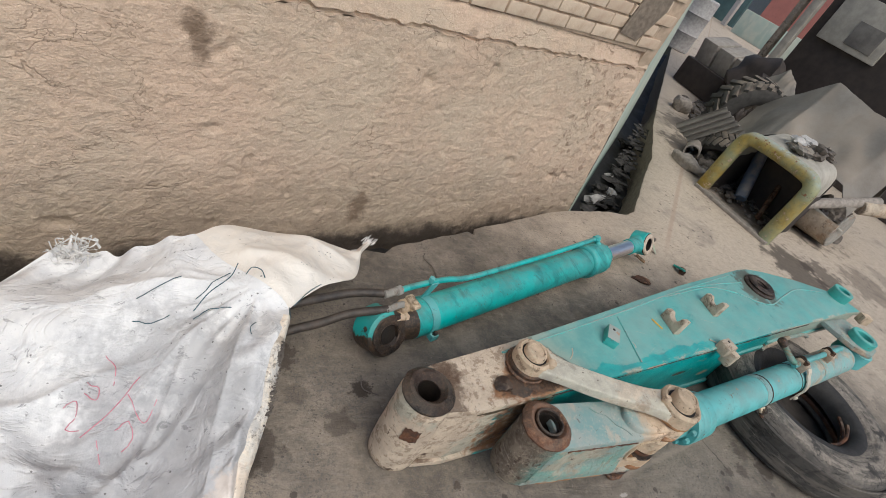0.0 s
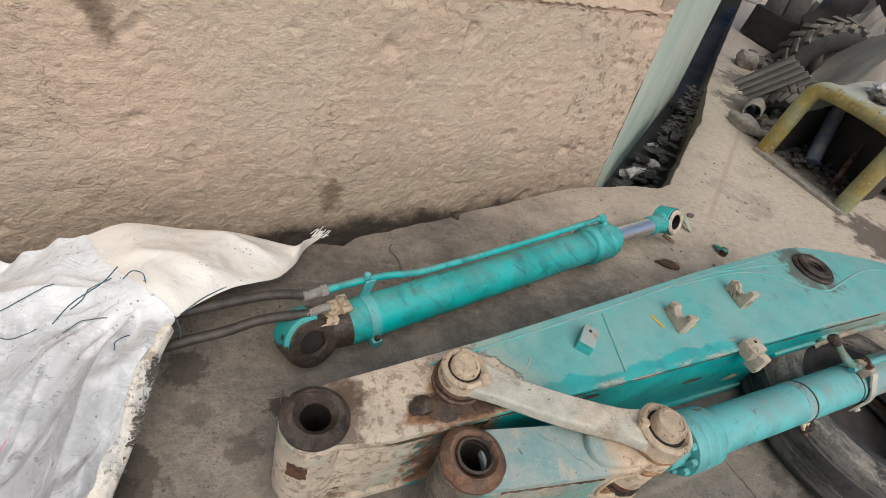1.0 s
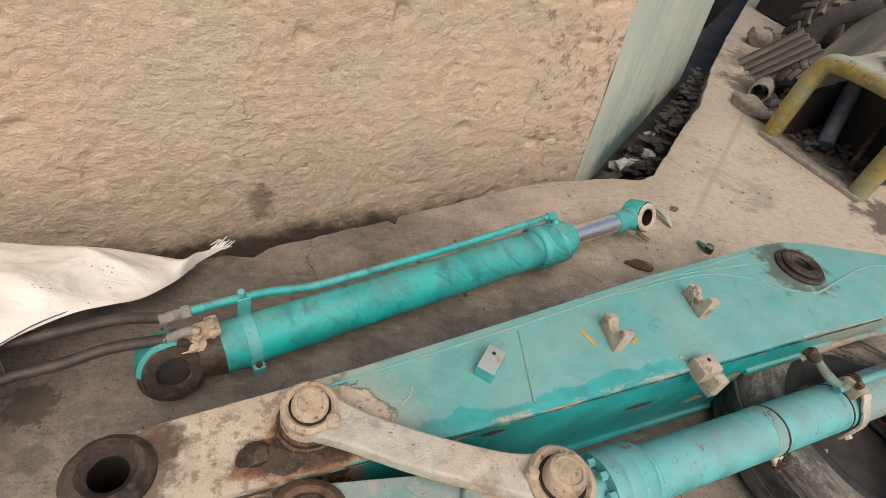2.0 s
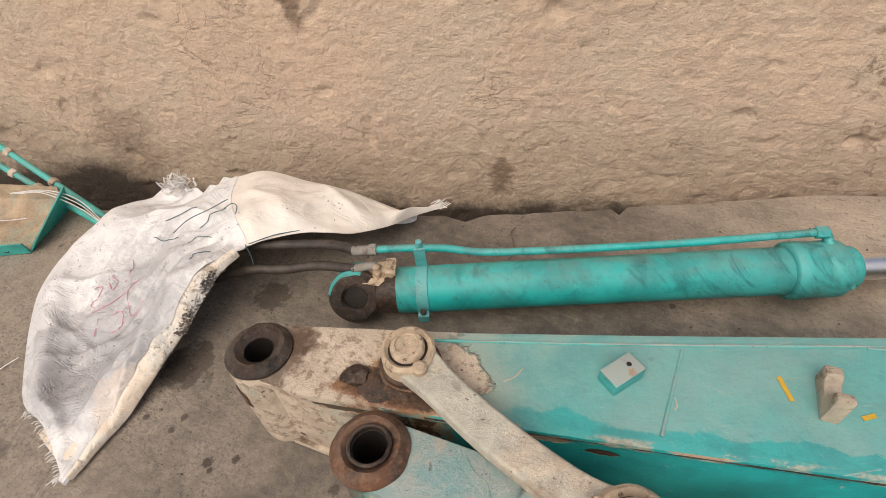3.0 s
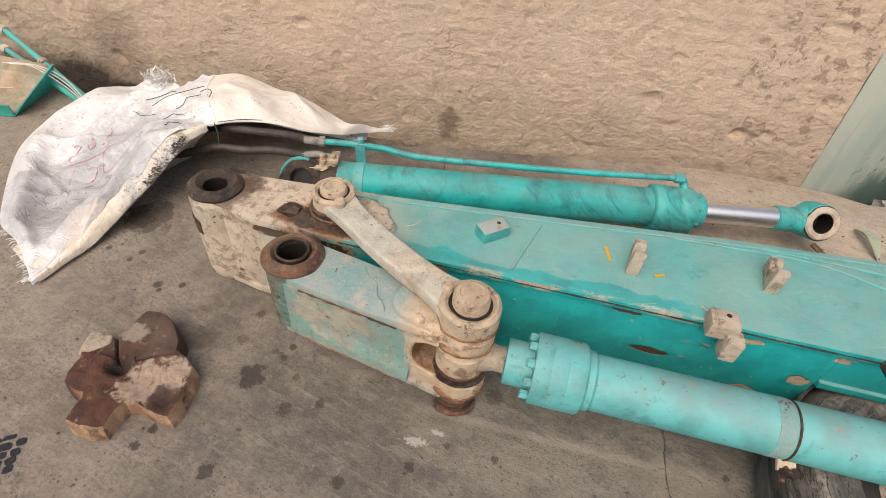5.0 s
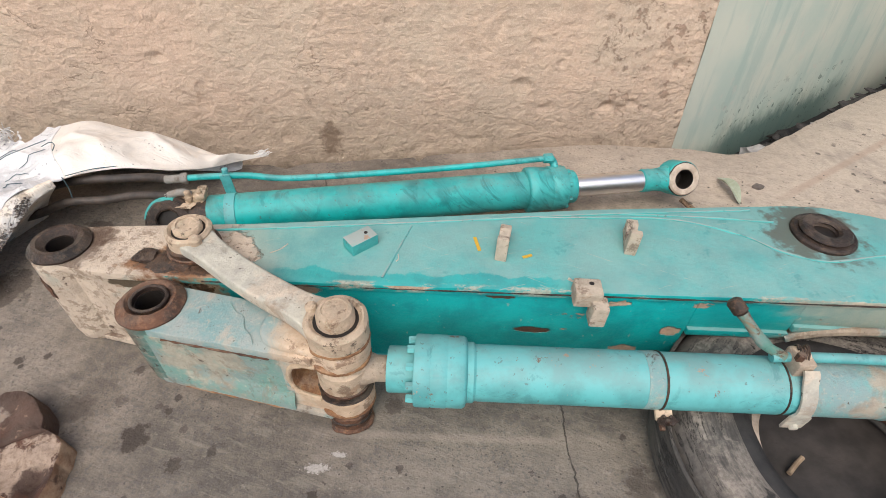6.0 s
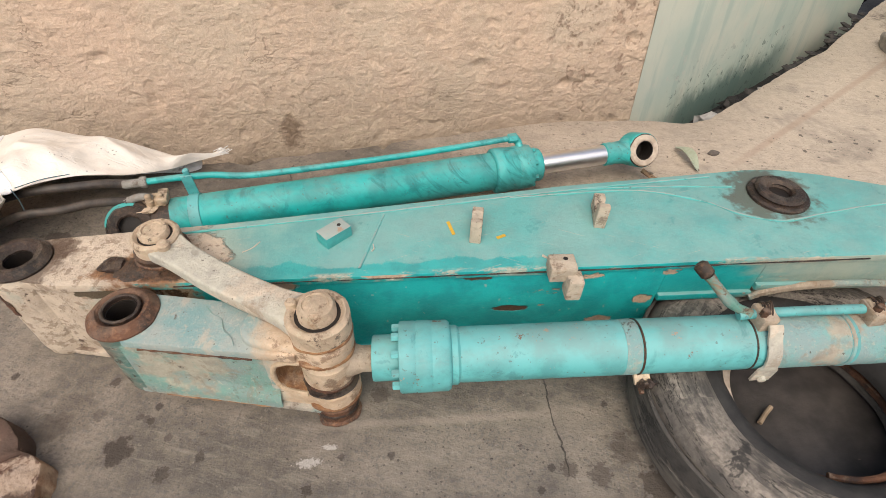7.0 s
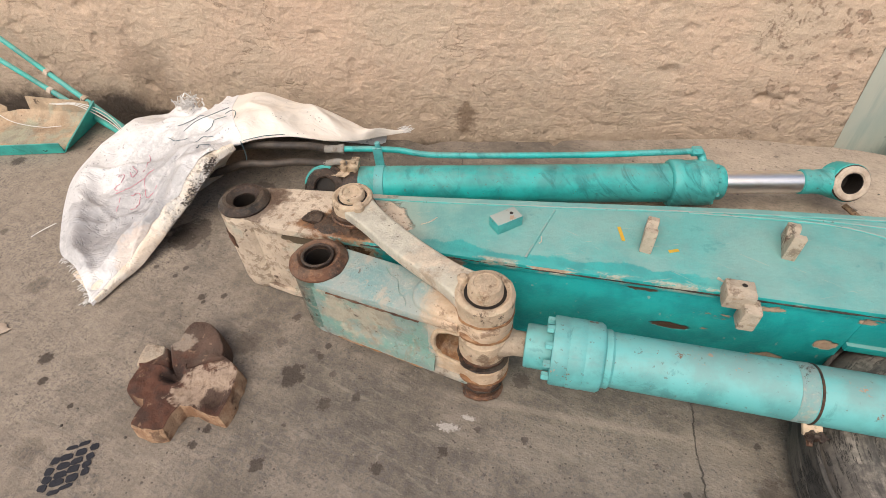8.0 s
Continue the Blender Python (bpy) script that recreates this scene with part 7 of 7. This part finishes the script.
def tarps():
    def tent(ridge_x, y0, y1, tops, fall, half, seed):
        """A sheet over a ridge that runs along y; tops: share of the way and height."""
        def fn(u, v):
            y = y0 + (y1 - y0) * u
            for (a, za), (b, zb) in zip(tops, tops[1:]):
                if a <= u <= b:
                    h = za + (zb - za) * (u - a) / (b - a)
            off = (2 * v - 1) * half
            sag = 0.09 * math.sin(math.pi * min(1.0, abs(2 * v - 1))) * (0.5 + 1.4 * noise.noise(Vector((u * 4, v * 3, seed)))) - 0.03 * abs(noise.noise(Vector((u * 7, v * 5, seed + 5))))
            pleat = 0.018 * math.sin(u * 34 + 3 * noise.noise(Vector((u * 5, v, seed)))) * abs(2 * v - 1) ** 2
            x = ridge_x + off + 0.05 * noise.noise(Vector((u * 3, v * 3, seed + 2)))
            return (x, y + 0.10 * off, max(0.05, h - fall * abs(off) - sag + pleat + 0.015 * noise.noise(Vector((u * 9, v * 9, seed)))))
        return sheet(fn, 90, 60, 0.008)
    solo("tarpaulin", tent(7.45, 3.12, 1.55, ((0.0, 0.66), (0.33, 1.26), (0.62, 1.20), (0.86, 1.22), (1.0, 1.0)), 1.0, 0.62, 3), "tarp", "dusty grey tarpaulin draped over scrap in peaks", "tarpaulin", smooth=35)
    solo("tarpaulin", tent(7.85, 3.50, 2.92, ((0.0, 0.75), (0.42, 1.10), (0.70, 1.02), (1.0, 0.80)), 0.9, 0.40, 9), "tarp", "small beige tarpaulin bundle on the scrap heap", "tarpaulin", smooth=35)
    rng = random.Random(8)
    for k in range(22):
        x, y = 7.05 + 0.85 * rng.random(), 1.6 + 1.5 * rng.random()
        sz = rng.uniform(0.10, 0.17)
        own = lump((x, y, sz * 0.8), (rng.uniform(0.10, 0.2), rng.uniform(0.10, 0.2), sz), k, 0.6, 3)
        solo("scrap_lump", own, "machine" if k % 3 else "debris", "dark greasy scrap under the tarpaulin", "scrap", "scrap heap", smooth=30)
    # corrugated sheet and the open pipe beside the guard frame
    o, e1, e2 = Vector((6.62, 3.02, 0.06)), Vector((0.10, -0.30, 0.42)), Vector((-0.16, 0.20, 0.10))
    n1 = e1.cross(e2).normalized()
    own = sheet(lambda u, v: o + e1 * u + e2 * v * 1.4 + n1 * 0.022 * math.sin(v * 6 * 2 * math.pi), 10, 72, 0.004)
    solo("corrugated_sheet", own, "tarp", "bent grey corrugated sheet leaning by the frame", "sheet metal", smooth=60)
    p = thing("scrap_pipe", (6.5, 3.05, 0), "short wide pipe with a dark open mouth", "pipe", "scrap pipes")
    part("tube", ring((6.36, 2.92, 0.085), (6.72, 3.10, 0.10), 0.085, 0.070, 24, 0.004), "stone", p)
    # half barrel lying open beside the tarpaulin
    bar = thing("half_barrel", (6.95, 1.65, 0), "dusty half barrel lying open on its side", "barrel")
    bo, bd = Vector((6.98, 1.98, 0.20)), Vector((-0.02, -0.52, 0.04))
    part("shell", sheet(lambda u, v: bo + bd * u + Vector((-0.20 * math.cos(radians(-20 + 200 * v)), 0, -0.20 * math.sin(radians(-20 + 200 * v)))), 12, 24, 0.012), "bare", bar)
    part("end_plate", rod(tuple(bo + bd * 0.98 - Vector((0, 0, 0.01))), tuple(bo + bd * 1.02 - Vector((0, 0, 0.01))), 0.19, 32, 0.008), "steel", bar)
    part("flat_bar", box((0.05, 0.62, 0.02), pose(6.80, 1.72, 0.30, 8, 0, 12), 0.004), "panel", bar)
    for k, (a, b, r, m) in enumerate((((6.2, 2.15, 0.08), (6.6, 2.45, 0.55), 0.06, "blue"), ((6.5, 1.75, 0.35), (7.2, 1.45, 0.60), 0.05, "stone"), ((6.2, 1.9, 0.05), (6.9, 2.2, 0.5), 0.025, "rust"), ((7.0, 1.5, 0.5), (7.6, 1.2, 0.62), 0.07, "bare"))):
        p = thing("scrap_pipe", a, "dusty blue pipe leaning in the scrap" if m == "blue" else "bent steel pipe lying in the scrap", "pipe", "scrap pipes")
        part("tube", rod(a, b, r, 16, 0.006), m, p)


def heap():
    rng = random.Random(21)
    g = bmesh.new()
    for k in range(420):
        t = rng.random()
        x, y = 6.25 + 2.4 * t + rng.uniform(-0.1, 0.5), 2.55 + 1.85 * t + rng.uniform(-0.2, 0.15)
        sz = rng.uniform(0.02, 0.075)
        lump((x, y, sz * 0.5 + 0.10 * rng.random() * (1 - abs(2 * t - 1))), (sz, sz * 0.8, sz * 0.6), k, 0.5, 1, g, rng.random() * 3)
    solo("rubble", g, "debris", "dark rubble and leaves heaped by the drain", "rubble", kind="stuff", smooth=0)
    g = bmesh.new()
    for k in range(160):
        x, y = 6.1 + 0.9 * rng.random(), 1.75 + 0.75 * rng.random()
        sz = rng.uniform(0.015, 0.045)
        lump((x, y, sz * 0.5 + 0.05 * rng.random()), (sz, sz * 0.8, sz * 0.5), k + 900, 0.5, 1, g)
    solo("chippings", g, "debris", "brown leaf litter and chippings under the guard frame", "chippings", kind="stuff", smooth=0)
    for k, (x, y, sx, sy, sz) in enumerate(((7.9, 4.15, 0.16, 0.13, 0.12), (6.10, 2.78, 0.07, 0.19, 0.075), (6.20, 2.60, 0.05, 0.07, 0.05))):
        own = lump((x, y, sz * 0.7), (sx, sy, sz), k + 30, 0.35, 3)
        solo("boulder", own, "stone", "rounded grey stone at the edge of the slab", "stone", "stones", smooth=50)
    for k in range(6):
        own = lump((6.12 + 0.085 * k, 2.02 + 0.08 * math.sin(k * 2.1), 0.755 + 0.012 * (k % 3)), (0.10, 0.085, 0.05), k + 60, 0.9, 3)
        solo("rag", own, ("tarp", "litter", "debris")[k % 3], "dirty crumpled rag lying on the guard frame", "rag", "rags", smooth=40)


def far_things():
    b = thing("block_pallet", (9.6, 4.75, 0), "row of grey cast concrete blocks on a dark base", "concrete blocks")
    part("base", box((0.8, 1.15, 0.42), pose(9.7, 4.75, 0.22, 0, 0, -8), 0.03), "machine", b)
    for k in range(3):
        part("block", box((0.55, 0.33, 0.40), pose(9.6 + 0.05 * k, 4.40 + 0.36 * k, 0.64, 0, -14, -8), 0.03), "blocks", b)
    d = thing("drum", (12.2, 7.4, 0), "pale dented steel drum standing in the yard", "drum")
    part("body", lathe([(0.30, 0), (0.32, 0.02), (0.32, 0.36), (0.335, 0.38), (0.32, 0.40), (0.32, 0.75), (0.335, 0.77), (0.32, 0.79), (0.32, 1.1), (0.30, 1.12)], (12.2, 7.4, 0), (12.2, 7.4, 1), 32), "litter", d)
    # machine body with a pale hatch
    m = thing("old_machine", (10.6, 3.4, 0), "dark brown machine body with a pale dusty hatch", "machine")
    part("body", prism([(9.95, 1.0), (10.0, 4.3), (12.0, 4.4), (12.0, 1.0)], 0.35, 3.6, 0.05), "machine", m)
    part("skid", box((2.2, 3.0, 0.36), pose(11.0, 2.7, 0.18), 0.03), "machine", m)
    part("hatch", prism([(-0.45, -0.34), (0.45, -0.34), (0.45, 0.34), (-0.45, 0.34)], -0.03, 0.03, 0.02, pose(9.95, 3.68, 1.82, 90, 0, -90)), "panel", m, "pale dusty hatch plate")
    part("hatch_window", prism([(-0.20, -0.16), (0.20, -0.16), (0.20, 0.16), (-0.20, 0.16)], -0.01, 0.01, 0.01, pose(9.915, 3.55, 1.72, 90, 0, -90)), "tarp", m)
    part("beam", box((0.12, 0.12, 3.4), pose(9.93, 4.42, 1.75), 0.015), "panel", m)
    part("beam", box((0.12, 0.10, 3.4), pose(10.2, 4.72, 1.75), 0.015), "bare", m)
    part("track_frame", box((1.8, 0.7, 0.6), pose(10.0, 4.2, 0.36, 0, 0, 6), 0.08), "dark", m)
    part("engine_lump", lump((9.1, 4.0, 0.62), (0.42, 0.38, 0.42), 3, 0.5, 3), "machine", m)
    part("engine_lump", lump((8.7, 3.75, 0.40), (0.28, 0.26, 0.40), 7, 0.5, 4), "machine", m)
    # boundary of the yard
    solo("wall_far", box((0.3, 30, 5.0), pose(26, -2.0, 2.5), 0.02), "pink", "distant pink painted wall", "wall", kind="structure")
    solo("wall_far_low", box((0.3, 2.7, 0.95), pose(24.0, 11.3, 0.48), 0.02), "green_wall", "low pale wall before the pink one", "wall", kind="structure")
    solo("gate", box((0.15, 3.0, 4.2), pose(26.0, 15.3, 2.1), 0.02), "far_green", "distant dark green gate", "gate", kind="structure")
    solo("gate_post", box((0.2, 0.2, 4.4), pose(24.6, 13.5, 2.2), 0.02), "litter", "pale gate post", "post", kind="structure")
    solo("wall_end", box((30, 0.3, 4.5), pose(40, 21, 2.25, 0, 0, 32), 0.02), "panel", "distant dusty wall", "wall", kind="structure")


lug_tyre((7.6, 3.22, 0.46), (0.55, 0.8, 0.10), 0.46, 0.34, "dusty lugged tractor tyre standing in the scrap")
lug_tyre((6.80, 2.85, 0.20), (0.5, 0.45, 0.75), 0.26, 0.22, "dusty lugged tyre leaning low in the rubble")
yellow_frame()
tarps()
heap()
far_things()
patch = prism([(3.66, 1.10), (3.86, 1.08), (3.98, 1.30), (3.95, 1.62), (3.75, 1.66), (3.70, 1.32)], 0.0, 0.012, 0.003, Matrix(((1, 0, 0, 0), (0, 0, -1, 2.606), (0, 1, 0, 0), (0, 0, 0, 1))))
solo("corner_trim", box((0.13, 0.14, 2.4), pose(4.125, 2.69, 2.05), 0.008), "ledge", "mortar corner beside the bricks", "trim", kind="structure")
solo("cement_patch", patch, "slab_side", "dark grey cement patch on the bricks", "patch", kind="structure")
bricks()
